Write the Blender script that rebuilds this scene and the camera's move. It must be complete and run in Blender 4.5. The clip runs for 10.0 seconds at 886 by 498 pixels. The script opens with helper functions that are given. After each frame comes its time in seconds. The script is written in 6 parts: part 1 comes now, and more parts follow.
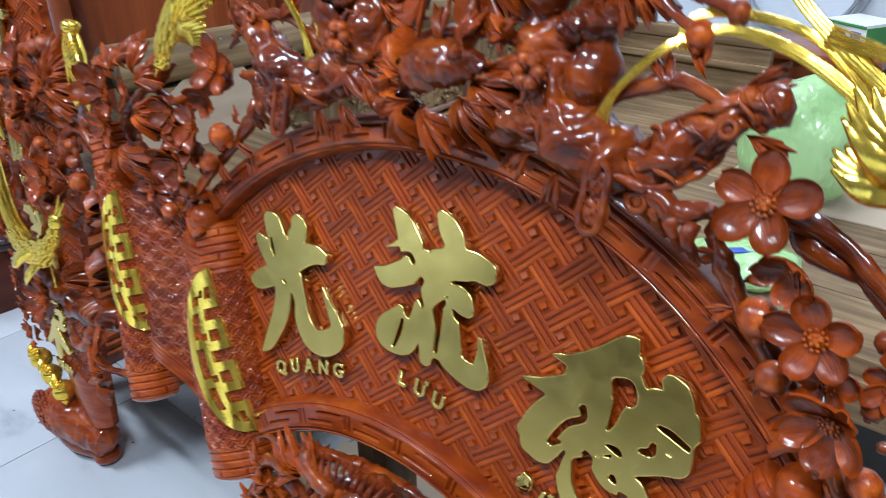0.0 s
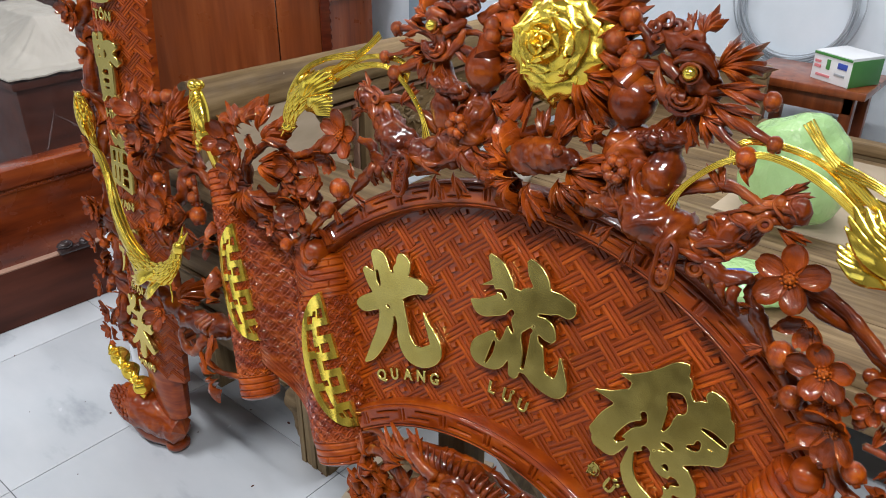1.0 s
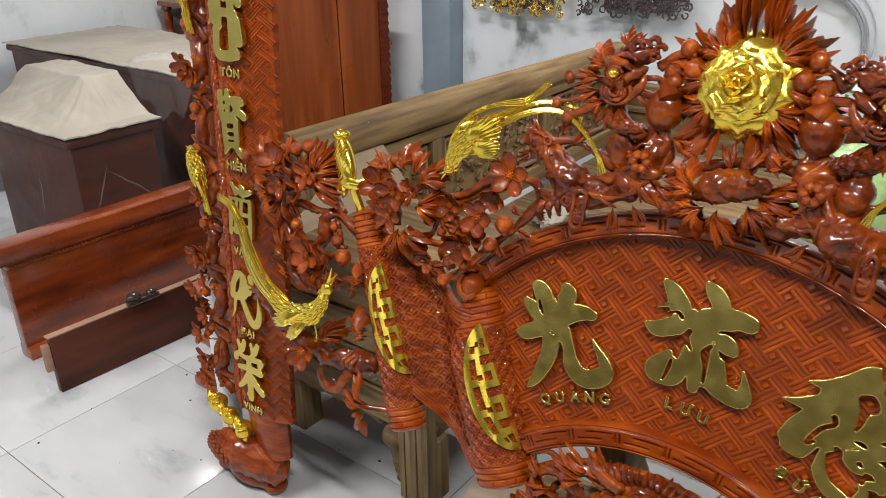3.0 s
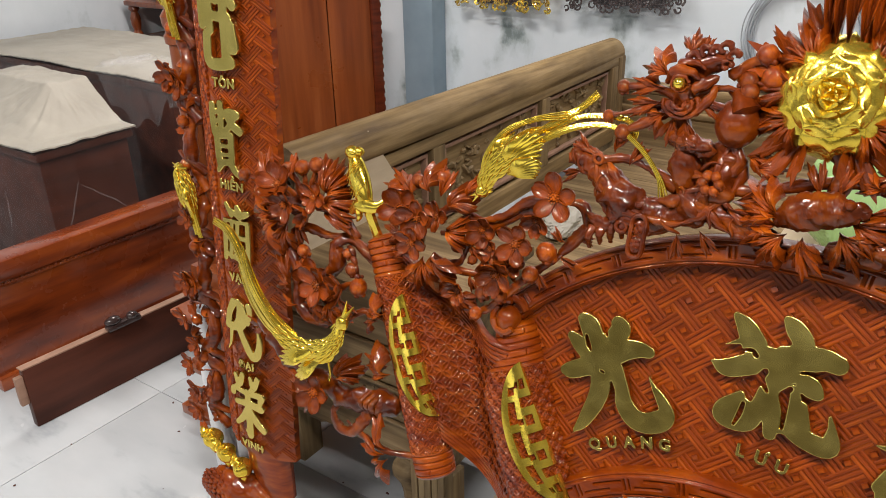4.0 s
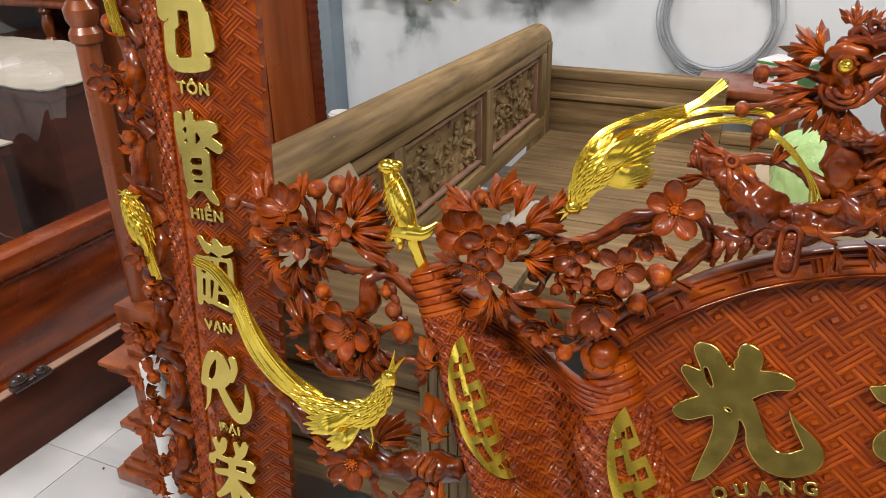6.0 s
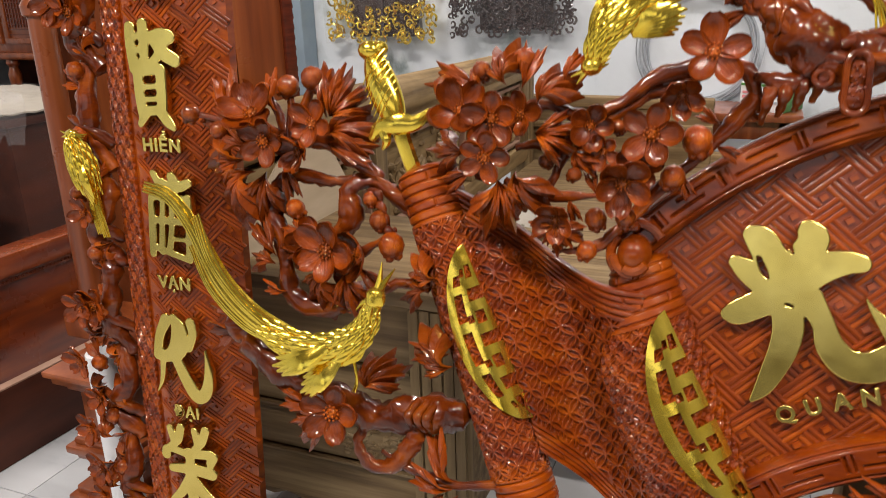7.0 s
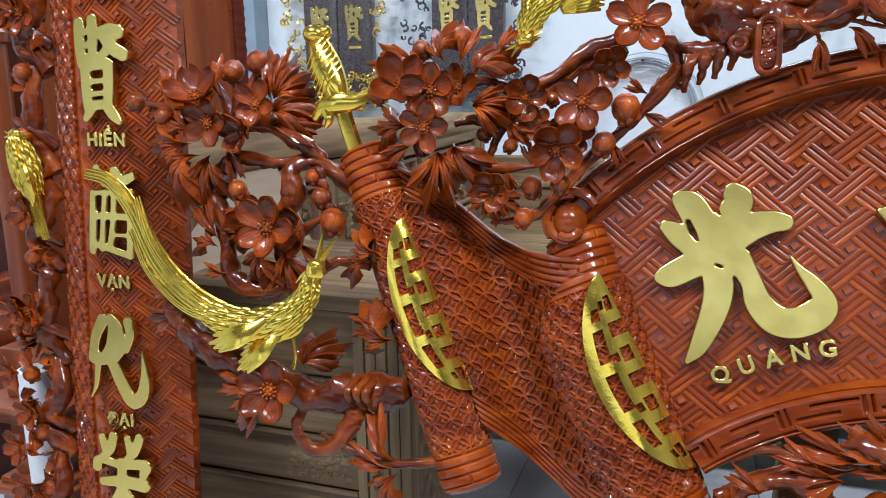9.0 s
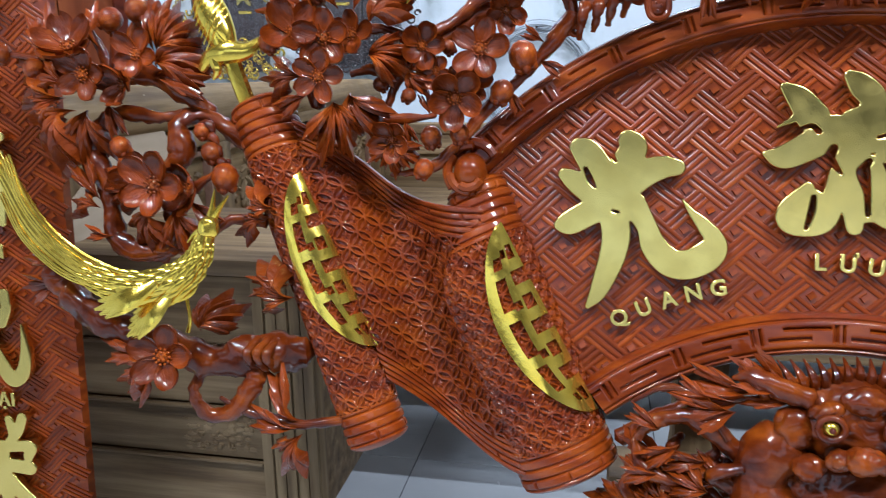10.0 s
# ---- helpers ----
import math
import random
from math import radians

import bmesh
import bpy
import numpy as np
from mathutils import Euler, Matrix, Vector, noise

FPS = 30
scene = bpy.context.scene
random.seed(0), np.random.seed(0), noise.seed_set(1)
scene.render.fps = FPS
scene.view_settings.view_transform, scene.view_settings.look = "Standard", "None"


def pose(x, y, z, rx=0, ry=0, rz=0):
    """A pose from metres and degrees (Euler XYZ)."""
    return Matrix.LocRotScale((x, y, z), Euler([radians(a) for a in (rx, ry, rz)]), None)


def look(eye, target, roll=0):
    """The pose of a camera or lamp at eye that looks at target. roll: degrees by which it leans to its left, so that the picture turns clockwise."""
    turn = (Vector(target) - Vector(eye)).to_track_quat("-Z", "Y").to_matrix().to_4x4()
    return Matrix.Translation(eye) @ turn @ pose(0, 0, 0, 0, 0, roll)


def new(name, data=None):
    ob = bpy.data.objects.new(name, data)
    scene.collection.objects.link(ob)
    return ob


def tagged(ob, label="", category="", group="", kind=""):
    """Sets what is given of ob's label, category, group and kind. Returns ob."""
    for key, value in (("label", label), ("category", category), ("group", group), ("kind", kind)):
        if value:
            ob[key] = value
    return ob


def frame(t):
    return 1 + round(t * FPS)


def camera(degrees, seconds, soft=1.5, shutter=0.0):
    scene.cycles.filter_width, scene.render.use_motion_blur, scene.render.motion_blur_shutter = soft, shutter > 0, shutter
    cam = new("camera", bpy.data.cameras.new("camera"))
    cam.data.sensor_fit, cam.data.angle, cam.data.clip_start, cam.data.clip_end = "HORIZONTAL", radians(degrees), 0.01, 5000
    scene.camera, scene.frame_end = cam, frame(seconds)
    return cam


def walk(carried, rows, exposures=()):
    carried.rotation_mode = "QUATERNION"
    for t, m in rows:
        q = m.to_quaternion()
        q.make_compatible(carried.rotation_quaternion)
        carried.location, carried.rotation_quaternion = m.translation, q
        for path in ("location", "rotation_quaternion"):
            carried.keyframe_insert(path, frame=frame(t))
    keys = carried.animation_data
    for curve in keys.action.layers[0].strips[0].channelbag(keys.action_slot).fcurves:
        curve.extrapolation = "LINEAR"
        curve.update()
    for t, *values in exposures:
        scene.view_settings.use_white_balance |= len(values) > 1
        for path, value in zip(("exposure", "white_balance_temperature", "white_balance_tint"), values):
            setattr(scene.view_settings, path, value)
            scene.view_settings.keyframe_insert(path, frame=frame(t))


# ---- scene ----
cam = camera(59.6, 10.0, soft=0.7, shutter=0.3)
PATH = [
    (0.0, 0.5074, -0.5352, 1.3259, 62.962, 1.146, 41.061),
    (0.5, 0.4813, -0.6647, 1.4762, 60.529, 0.435, 41.032),
    (1.0, 0.5189, -0.7704, 1.5009, 62.176, -0.219, 40.344),
    (1.5, 0.5664, -0.8837, 1.5165, 63.84, -0.173, 39.422),
    (2.0, 0.5667, -0.9559, 1.5291, 64.759, 0.174, 38.717),
    (2.5, 0.4585, -1.0069, 1.5371, 65.349, 0.477, 38.035),
    (3.0, 0.3214, -1.0466, 1.525, 65.47, 0.806, 37.339),
    (4.5, 0.0642, -0.9417, 1.5157, 64.74, 1.18, 32.987),
    (5.0, -0.0361, -0.9339, 1.5103, 64.445, 1.186, 30.657),
    (6.5, -0.289, -0.8962, 1.3876, 65.416, 1.053, 21.655),
    (7.0, -0.2938, -0.8706, 1.1706, 71.171, 1.651, 21.945),
    (7.5, -0.2817, -0.8925, 1.0483, 75.307, 1.763, 22.353),
    (8.0, -0.2759, -0.8975, 1.0373, 76.965, 1.516, 22.078),
    (8.5, -0.2612, -0.9038, 1.0411, 77.685, 1.114, 20.8),
    (9.0, -0.2593, -0.9098, 1.0359, 77.762, 0.821, 18.936),
    (9.5, -0.2605, -0.9018, 1.0265, 77.143, 0.739, 15.835),
    (10.0, -0.2623, -0.9003, 1.0077, 75.749, 0.737, 11.456),
]
walk(cam, [(t, pose(x, y, z, rx, ry, rz)) for t, x, y, z, rx, ry, rz in PATH],
     [(0.0, 0.09, 5500, 10), (0.5, -0.04, 5900, 11), (1.0, -0.08, 6400, 12), (2.0, -0.06, 6900, 13), (5.0, -0.06, 7300, 14), (7.0, -0.02, 7500, 17),
      (8.0, 0.04, 6700, 15), (10.0, 0.09, 5500, 10)])

# ---- light ----
world = bpy.data.worlds.new("workshop_sky")
scene.world = world
world.use_nodes = True
wn = world.node_tree.nodes
sky = wn.new("ShaderNodeTexSky")
sky.sky_type, sky.sun_disc = "NISHITA", False
sky.sun_elevation, sky.sun_rotation = radians(35), radians(160)
wn["Background"].inputs["Strength"].default_value = 0.04
world.node_tree.links.new(sky.outputs[0], wn["Background"].inputs["Color"])


def area(name, m, sx, sy, power, colour):
    data = bpy.data.lights.new(name, "AREA")
    data.shape, data.size, data.size_y, data.energy, data.color = "RECTANGLE", sx, sy, power, colour
    ob = new(name, data)
    ob.matrix_world = m
    return ob


COOL, DAY = (0.98, 0.985, 1.0), (0.74, 0.87, 1.0)
for lx, ly, p in [(-2.7, 1.5, 52), (-0.3, 1.9, 46), (-1.5, -1.3, 90), (0.9, -1.2, 90)]:
    area("tube_light", pose(lx, ly, 3.02), 1.2, 0.07, p, COOL)
# unseen lamps behind the walk, set where the gold mirrors brightness; openings assumed
area("unseen_west_daylight", look((-3.78, -4.45, 1.25), (-1.0, 0.0, 1.0)), 1.6, 2.2, 11, DAY)
area("unseen_high_daylight", look((-0.3, -4.45, 2.2), (0.0, 0.0, 1.6)), 4.6, 1.3, 15, DAY)


# ---- materials ----
def material(name):
    m = bpy.data.materials.new(name)
    m.use_nodes = True
    return m, m.node_tree.nodes, m.node_tree.links, m.node_tree.nodes["Principled BSDF"]


def set_in(node, **values):
    for key, value in values.items():
        node.inputs[key.replace("_", " ")].default_value = value


def ramp(nodes, stops):
    r = nodes.new("ShaderNodeValToRGB")
    el = r.color_ramp.elements
    while len(el) < len(stops):
        el.new(0.5)
    for e, (at, c) in zip(el, stops):
        e.position, e.color = at, (*c, 1)
    return r


def noise_tex(nodes, links, coord, scale, detail=4, stretch=(1, 1, 1), rough=0.55):
    mp = nodes.new("ShaderNodeMapping")
    mp.inputs["Scale"].default_value = stretch
    links.new(coord, mp.inputs["Vector"])
    t = nodes.new("ShaderNodeTexNoise")
    set_in(t, Scale=scale, Detail=detail, Roughness=rough)
    links.new(mp.outputs[0], t.inputs["Vector"])
    return t.outputs["Fac"]


def surface(name, stops, scale=8, stretch=(1, 1, 1), rough=(0.2, 0.4), metal=0.0, coat=0.0, coat_rough=0.08,
            bump=0.1, bump_scale=120, bump_stretch=(1, 1, 1), bump_dist=0.002, vary=0.0, stains=0.0, spec=0.5):
    """Colour from a stretched noise, fine relief, uneven gloss, and a per-piece shift of tone."""
    m, nd, lk, b = material(name)
    co = nd.new("ShaderNodeTexCoord").outputs["Object"]
    f = noise_tex(nd, lk, co, scale, 6, stretch)
    r = ramp(nd, stops)
    lk.new(f, r.inputs[0])
    colour = r.outputs[0]
    if stains:
        s = noise_tex(nd, lk, co, scale * 0.31, 3)
        sr = ramp(nd, [(0.35, (1 - stains,) * 3), (0.65, (1, 1, 1))])
        lk.new(s, sr.inputs[0])
        mx = nd.new("ShaderNodeMix")
        mx.data_type, mx.blend_type = "RGBA", "MULTIPLY"
        mx.inputs[0].default_value = 1
        lk.new(colour, mx.inputs[6])
        lk.new(sr.outputs[0], mx.inputs[7])
        colour = mx.outputs[2]
    if vary:
        hs = nd.new("ShaderNodeHueSaturation")
        info = nd.new("ShaderNodeObjectInfo")
        mr = nd.new("ShaderNodeMapRange")
        set_in(mr, To_Min=1 - vary, To_Max=1 + vary)
        lk.new(info.outputs["Random"], mr.inputs[0])
        lk.new(mr.outputs[0], hs.inputs["Value"])
        lk.new(colour, hs.inputs["Color"])
        colour = hs.outputs[0]
    lk.new(colour, b.inputs["Base Color"])
    g = noise_tex(nd, lk, co, scale * 2.3, 4)
    gr = nd.new("ShaderNodeMapRange")
    set_in(gr, From_Min=0.3, From_Max=0.7, To_Min=rough[0], To_Max=rough[1])
    lk.new(g, gr.inputs[0])
    lk.new(gr.outputs[0], b.inputs["Roughness"])
    set_in(b, Metallic=metal, Coat_Weight=coat, Coat_Roughness=coat_rough, Specular_IOR_Level=spec)
    if bump:
        bt = noise_tex(nd, lk, co, bump_scale, 5, bump_stretch)
        bm = nd.new("ShaderNodeBump")
        set_in(bm, Strength=bump, Distance=bump_dist)
        lk.new(bt, bm.inputs["Height"])
        lk.new(bm.outputs[0], b.inputs["Normal"])
        if coat:
            cb = nd.new("ShaderNodeBump")
            set_in(cb, Strength=bump * 0.35, Distance=bump_dist)
            lk.new(bt, cb.inputs["Height"])
            lk.new(cb.outputs[0], b.inputs["Coat Normal"])
    return m


RED = [(0.28, (0.12, 0.0135, 0.0009)), (0.5, (0.23, 0.035, 0.0016)), (0.72, (0.34, 0.066, 0.003))]
M_LACQ = surface("lacquered_rosewood", RED, 14, (1, 1, 4), (0.35, 0.5), coat=0.7, coat_rough=0.05, spec=0.12, bump=0.05, bump_scale=160,
                 bump_stretch=(1, 1, 3), vary=0.12, stains=0.2)
# a darker ramp than RED, for the branches, trunks and creatures
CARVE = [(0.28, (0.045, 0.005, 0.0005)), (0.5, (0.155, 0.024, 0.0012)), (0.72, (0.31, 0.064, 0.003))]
M_CARVE = surface("darker_carving_lacquer", CARVE, 22, (1, 1, 2), (0.3, 0.45), coat=0.7, coat_rough=0.04, spec=0.12, bump=0.32, bump_scale=75, bump_stretch=(1, 1, 0.55), bump_dist=0.004,
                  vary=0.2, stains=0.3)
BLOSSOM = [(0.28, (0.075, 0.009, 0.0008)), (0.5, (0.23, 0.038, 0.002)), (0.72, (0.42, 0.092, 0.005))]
M_CARVE_LEAF = surface("blossom_lacquer", BLOSSOM, 0.9, (1, 1, 1), (0.3, 0.45), coat=0.65, coat_rough=0.05, spec=0.12, bump=0.22, bump_scale=3.2, bump_stretch=(4, 1, 0.8), bump_dist=0.05, vary=0.3, stains=0.1)
M_WEAVE = surface("lacquered_weave", RED, 14, (1, 1, 4), (0.35, 0.5), coat=0.4, coat_rough=0.16, spec=0.12, bump=0.06, bump_scale=160, vary=0.22, stains=0.25)
M_LACQ_DARK = surface("dark_lacquered_rosewood", [(0.3, (0.06, 0.009, 0.004)), (0.7, (0.15, 0.025, 0.008))], 16, (1, 1, 4), (0.35, 0.5), spec=0.2, coat=0.7,
                      coat_rough=0.08, bump=0.2, bump_scale=160, vary=0.15)
M_GOLD = surface("gold_leaf", [(0.3, (0.82, 0.55, 0.05)), (0.7, (0.98, 0.74, 0.12))], 30, rough=(0.10, 0.22), metal=0.92, bump=0.20, bump_scale=90,
                 bump_dist=0.0015)
M_GOLD_PETAL = surface("gold_leaf_on_petals", [(0.3, (0.84, 0.57, 0.05)), (0.7, (0.98, 0.74, 0.12))], 2, rough=(0.14, 0.3), metal=0.9, bump=0.05, bump_scale=4, bump_dist=0.05)
M_GOLD_FLAT = surface("burnished_gold_plate", [(0.3, (0.66, 0.49, 0.12)), (0.7, (0.80, 0.62, 0.18))], 18, (1, 1, 1), (0.16, 0.26), metal=1.0, bump=0.04,
                      bump_scale=40)
M_RAW = surface("raw_hardwood", [(0.28, (0.13, 0.075, 0.027)), (0.5, (0.27, 0.175, 0.075)), (0.72, (0.41, 0.285, 0.14))], 7, (6, 0.4, 6), (0.6, 0.8),
                bump=0.3, bump_scale=60, bump_stretch=(6, 0.6, 6), stains=0.25, vary=0.08)
M_RAW_X = surface("raw_hardwood_across", [(0.28, (0.10, 0.058, 0.022)), (0.5, (0.22, 0.14, 0.062)), (0.72, (0.36, 0.25, 0.125))], 7, (0.4, 6, 6), (0.6, 0.8),
                  bump=0.3, bump_scale=60, bump_stretch=(0.6, 6, 6), stains=0.3, vary=0.1)
M_RAW_Z = surface("raw_hardwood_upright", [(0.28, (0.11, 0.065, 0.025)), (0.5, (0.24, 0.155, 0.068)), (0.72, (0.37, 0.255, 0.125))], 7, (6, 6, 0.4), (0.6, 0.8),
                  bump=0.35, bump_scale=60, bump_stretch=(6, 6, 0.5), stains=0.3)
M_CAB = surface("red_brown_veneer", [(0.25, (0.13, 0.026, 0.007)), (0.5, (0.25, 0.058, 0.015)), (0.75, (0.36, 0.098, 0.027))], 4, (6, 6, 0.35), (0.25, 0.4),
                coat=0.4, coat_rough=0.15, bump=0.05, stains=0.15)
M_BED = surface("glossy_figured_rosewood", [(0.25, (0.05, 0.008, 0.003)), (0.5, (0.20, 0.034, 0.007)), (0.75, (0.36, 0.075, 0.012))], 3.2, (3, 0.8, 6), (0.2, 0.35),
                coat=0.7, coat_rough=0.1, bump=0.05, stains=0.35)
M_BED_DARK = surface("dark_wood_underside", [(0.25, (0.040, 0.010, 0.005)), (0.75, (0.105, 0.027, 0.013))], 4, (4, 0.5, 4), (0.35, 0.5), spec=0.25, bump=0.15,
                     bump_scale=50, stains=0.3)
M_RAWEDGE = surface("bare_sawn_edge", [(0.3, (0.24, 0.13, 0.085)), (0.7, (0.34, 0.20, 0.14))], 9, (3, 1, 3), (0.6, 0.8), bump=0.2)
M_CARD = surface("cardboard", [(0.3, (0.44, 0.35, 0.24)), (0.7, (0.53, 0.43, 0.31))], 5, (1, 1, 6), (0.75, 0.9), bump=0.08, stains=0.1)
M_COVER = surface("grey_foam_sheet", [(0.3, (0.35, 0.325, 0.275)), (0.7, (0.45, 0.42, 0.36))], 3, rough=(0.6, 0.85), bump=0.25, bump_scale=25,
                  bump_dist=0.006, stains=0.15)
M_TILE = surface("white_marbled_tile", [(0.3, (0.29, 0.315, 0.34)), (0.42, (0.43, 0.455, 0.475)), (0.75, (0.49, 0.51, 0.525))], 2.6, (1, 2.2, 1), (0.10, 0.28),
                 bump=0.02, vary=0.03)
M_GROUT = surface("dark_tile_joint", [(0.3, (0.06, 0.065, 0.07)), (0.7, (0.12, 0.12, 0.13))], 30, rough=(0.8, 0.9), bump=0.1)
M_WALL = surface("mildewed_white_plaster", [(0.27, (0.20, 0.25, 0.25)), (0.36, (0.56, 0.63, 0.66)), (0.44, (0.68, 0.75, 0.80)), (0.8, (0.75, 0.81, 0.86))],
                 4.2, (1, 1, 0.7), (0.7, 0.9), bump=0.25, bump_scale=40, bump_dist=0.004, stains=0.08)
M_COLUMN = surface("blue_grey_painted_steel", [(0.3, (0.21, 0.29, 0.35)), (0.7, (0.27, 0.36, 0.43))], 4, rough=(0.4, 0.6), bump=0.05, stains=0.15)
M_WIRE = surface("galvanised_wire", [(0.3, (0.40, 0.44, 0.48)), (0.7, (0.54, 0.58, 0.62))], 20, rough=(0.45, 0.6), metal=0.5, bump=0)
M_WHITE = surface("white_board", [(0.3, (0.70, 0.72, 0.74)), (0.7, (0.80, 0.81, 0.82))], 6, rough=(0.4, 0.6), bump=0.03)
M_GREEN = surface("green_board", [(0.3, (0.05, 0.22, 0.05)), (0.7, (0.08, 0.28, 0.07))], 8, rough=(0.4, 0.55), bump=0.03)
M_PINK = surface("pink_print", [(0.3, (0.62, 0.20, 0.22)), (0.7, (0.7, 0.26, 0.27))], 8, rough=(0.4, 0.5), bump=0)
M_BLUE = surface("blue_print", [(0.3, (0.04, 0.07, 0.36)), (0.7, (0.05, 0.10, 0.45))], 8, rough=(0.4, 0.5), bump=0)
M_BLACK = surface("black_lacquer", [(0.3, (0.018, 0.012, 0.012)), (0.7, (0.045, 0.026, 0.024))], 9, rough=(0.15, 0.35), coat=0.5, bump=0.1)
# ceiling, east and south walls are unseen; kept dark to limit bounce and haze
M_CEIL = surface("dark_unseen_ceiling", [(0.3, (0.035, 0.035, 0.035)), (0.7, (0.06, 0.06, 0.06))], 2, (1, 6, 1), rough=(0.6, 0.8), bump=0.1)
M_DIM = surface("dim_unseen_wall", [(0.3, (0.13, 0.125, 0.115)), (0.7, (0.19, 0.185, 0.17))], 2, rough=(0.8, 0.9), bump=0.2, stains=0.3)


def film_material(name, tint, clear):
    """Thin clear wrapping: mostly see-through, with sharp wrinkled highlights."""
    m, nd, lk, b = material(name)
    set_in(b, Base_Color=(*tint, 1), Roughness=0.12, Specular_IOR_Level=0.8, Alpha=1 - clear)
    co = nd.new("ShaderNodeTexCoord").outputs["Object"]
    t = noise_tex(nd, lk, co, 9, 5, (1, 1, 0.4), 0.6)
    bm = nd.new("ShaderNodeBump")
    set_in(bm, Strength=0.9, Distance=0.03)
    lk.new(t, bm.inputs["Height"])
    lk.new(bm.outputs[0], b.inputs["Normal"])
    return m


M_FILM = film_material("clear_wrap", (0.5, 0.5, 0.52), 0.965)
# for the gathered folds, and the strips drawn as highlights
M_FOLD = film_material("folded_wrap_and_glints", (0.7, 0.7, 0.72), 0.86)
M_BAG = film_material("pale_green_bag", (0.50, 0.80, 0.34), 0.3)


# ---- mesh helpers ----
def finish(bm, mat, angle=35):
    bmesh.ops.recalc_face_normals(bm, faces=bm.faces)
    me = bpy.data.meshes.new(mat.name)
    bm.to_mesh(me)
    bm.free()
    me.materials.append(mat)
    me.polygons.foreach_set("use_smooth", [True] * len(me.polygons))
    me.set_sharp_from_angle(angle=radians(angle))
    return me


def part(name, bm, mat, parent=None, label="", m=None, angle=35):
    me = bm if isinstance(bm, bpy.types.Mesh) else finish(bm, mat, angle)
    ob = new(name, me)
    if parent:
        ob.parent = parent
    if m is not None:
        ob.matrix_basis = m
    return tagged(ob, label)


def thing(name, label, category, m=None, group="", kind=""):
    ob = new(name)
    if m is not None:
        ob.matrix_basis = m
    ob.empty_display_size = 0.05
    return tagged(ob, label, category, group, kind)


def box(bm, lo, hi, bevel=0.0, m=None):
    c = [(a + b) / 2 for a, b in zip(lo, hi)]
    r = bmesh.ops.create_cube(bm, size=1)
    bmesh.ops.transform(bm, verts=r["verts"], matrix=Matrix.Translation(c) @ Matrix.Diagonal((*[max(1e-4, b - a) for a, b in zip(lo, hi)], 1)))
    if bevel:
        es = list({e for v in r["verts"] for e in v.link_edges})
        r2 = bmesh.ops.bevel(bm, geom=es, offset=bevel, segments=2, profile=0.6, affect="EDGES")
        vs = list({v for f in r2["faces"] for v in f.verts} | {v for v in r["verts"] if v.is_valid})
    else:
        vs = r["verts"]
    if m is not None:
        bmesh.ops.transform(bm, verts=vs, matrix=m)
    return bm


def boxed(lo, hi, bevel=0.004):
    return box(bmesh.new(), lo, hi, bevel)


def spline(pts, n):
    """A smooth line through rows of numbers, n steps to each span."""
    p = np.array(pts, float)
    p = np.vstack([2 * p[0] - p[1], p, 2 * p[-1] - p[-2]])
    out = []
    for i in range(1, len(p) - 2):
        for t in np.linspace(0, 1, n, endpoint=False):
            a, b, c, d = p[i - 1:i + 3]
            out.append(0.5 * (2 * b + (c - a) * t + (2 * a - 5 * b + 4 * c - d) * t * t + (3 * b - a - 3 * c + d) * t ** 3))
    out.append(p[-2])
    return np.array(out)


def sweep(bm, pts, seg=10, n=6, flat=1.0, twist=0.0, ridges=0, ridge=0.0, knots=0.0, seed=0):
    """A tube along rows of (x, y, z, radius); flat squeezes it, ridges flute it, knots make it gnarled."""
    rows = spline(pts, n)
    side = None
    rings = []
    for i, row in enumerate(rows):
        c = Vector(row[:3])
        t = Vector(rows[min(i + 1, len(rows) - 1)][:3]) - Vector(rows[max(i - 1, 0)][:3])
        t.normalize()
        if side is None:
            side = t.cross(Vector((0, 1, 0)))
            if side.length < 0.1:
                side = t.cross(Vector((1, 0, 0)))
        side = (side - t * side.dot(t)).normalized()
        up = t.cross(side)
        r = max(float(row[3]), 1e-4)
        if knots:
            r *= 1 + knots * noise.noise(c * 28 + Vector((seed, 0, 0)))
        ring = []
        for k in range(seg):
            a = 2 * math.pi * k / seg + twist * i
            q = r * (1 + ridge * math.cos(ridges * a))
            if knots:
                q *= 1 + 0.6 * knots * noise.noise(c * 40 + Vector((math.cos(a), math.sin(a), seed)))
            ring.append(bm.verts.new(c + side * q * math.cos(a) + up * q * flat * math.sin(a)))
        rings.append(ring)
    for a, b in zip(rings, rings[1:]):
        for k in range(seg):
            bm.faces.new((a[k], a[(k + 1) % seg], b[(k + 1) % seg], b[k]))
    for ring, row, sgn in ((rings[0], rows[0], -1), (rings[-1], rows[-1], 1)):
        t = Vector(rows[1][:3]) - Vector(rows[0][:3]) if sgn < 0 else Vector(rows[-1][:3]) - Vector(rows[-2][:3])
        tip = bm.verts.new(Vector(row[:3]) + t.normalized() * sgn * float(row[3]) * 0.5)
        for k in range(seg):
            bm.faces.new((ring[k], ring[(k + 1) % seg], tip))
    return bm


def blob(bm, c, r, rot=(0, 0, 0), sub=2, rough=0.0, freq=30):
    v = bmesh.ops.create_icosphere(bm, subdivisions=sub, radius=1)["verts"]
    r = (r, r, r) if isinstance(r, (int, float)) else r
    bmesh.ops.transform(bm, verts=v, matrix=Matrix.LocRotScale(Vector(c), Euler([radians(a) for a in rot]), Vector(r)))
    if rough:
        for q in v:
            d = q.co - Vector(c)
            q.co = Vector(c) + d * (1 + rough * noise.noise(q.co * freq))
    return bm


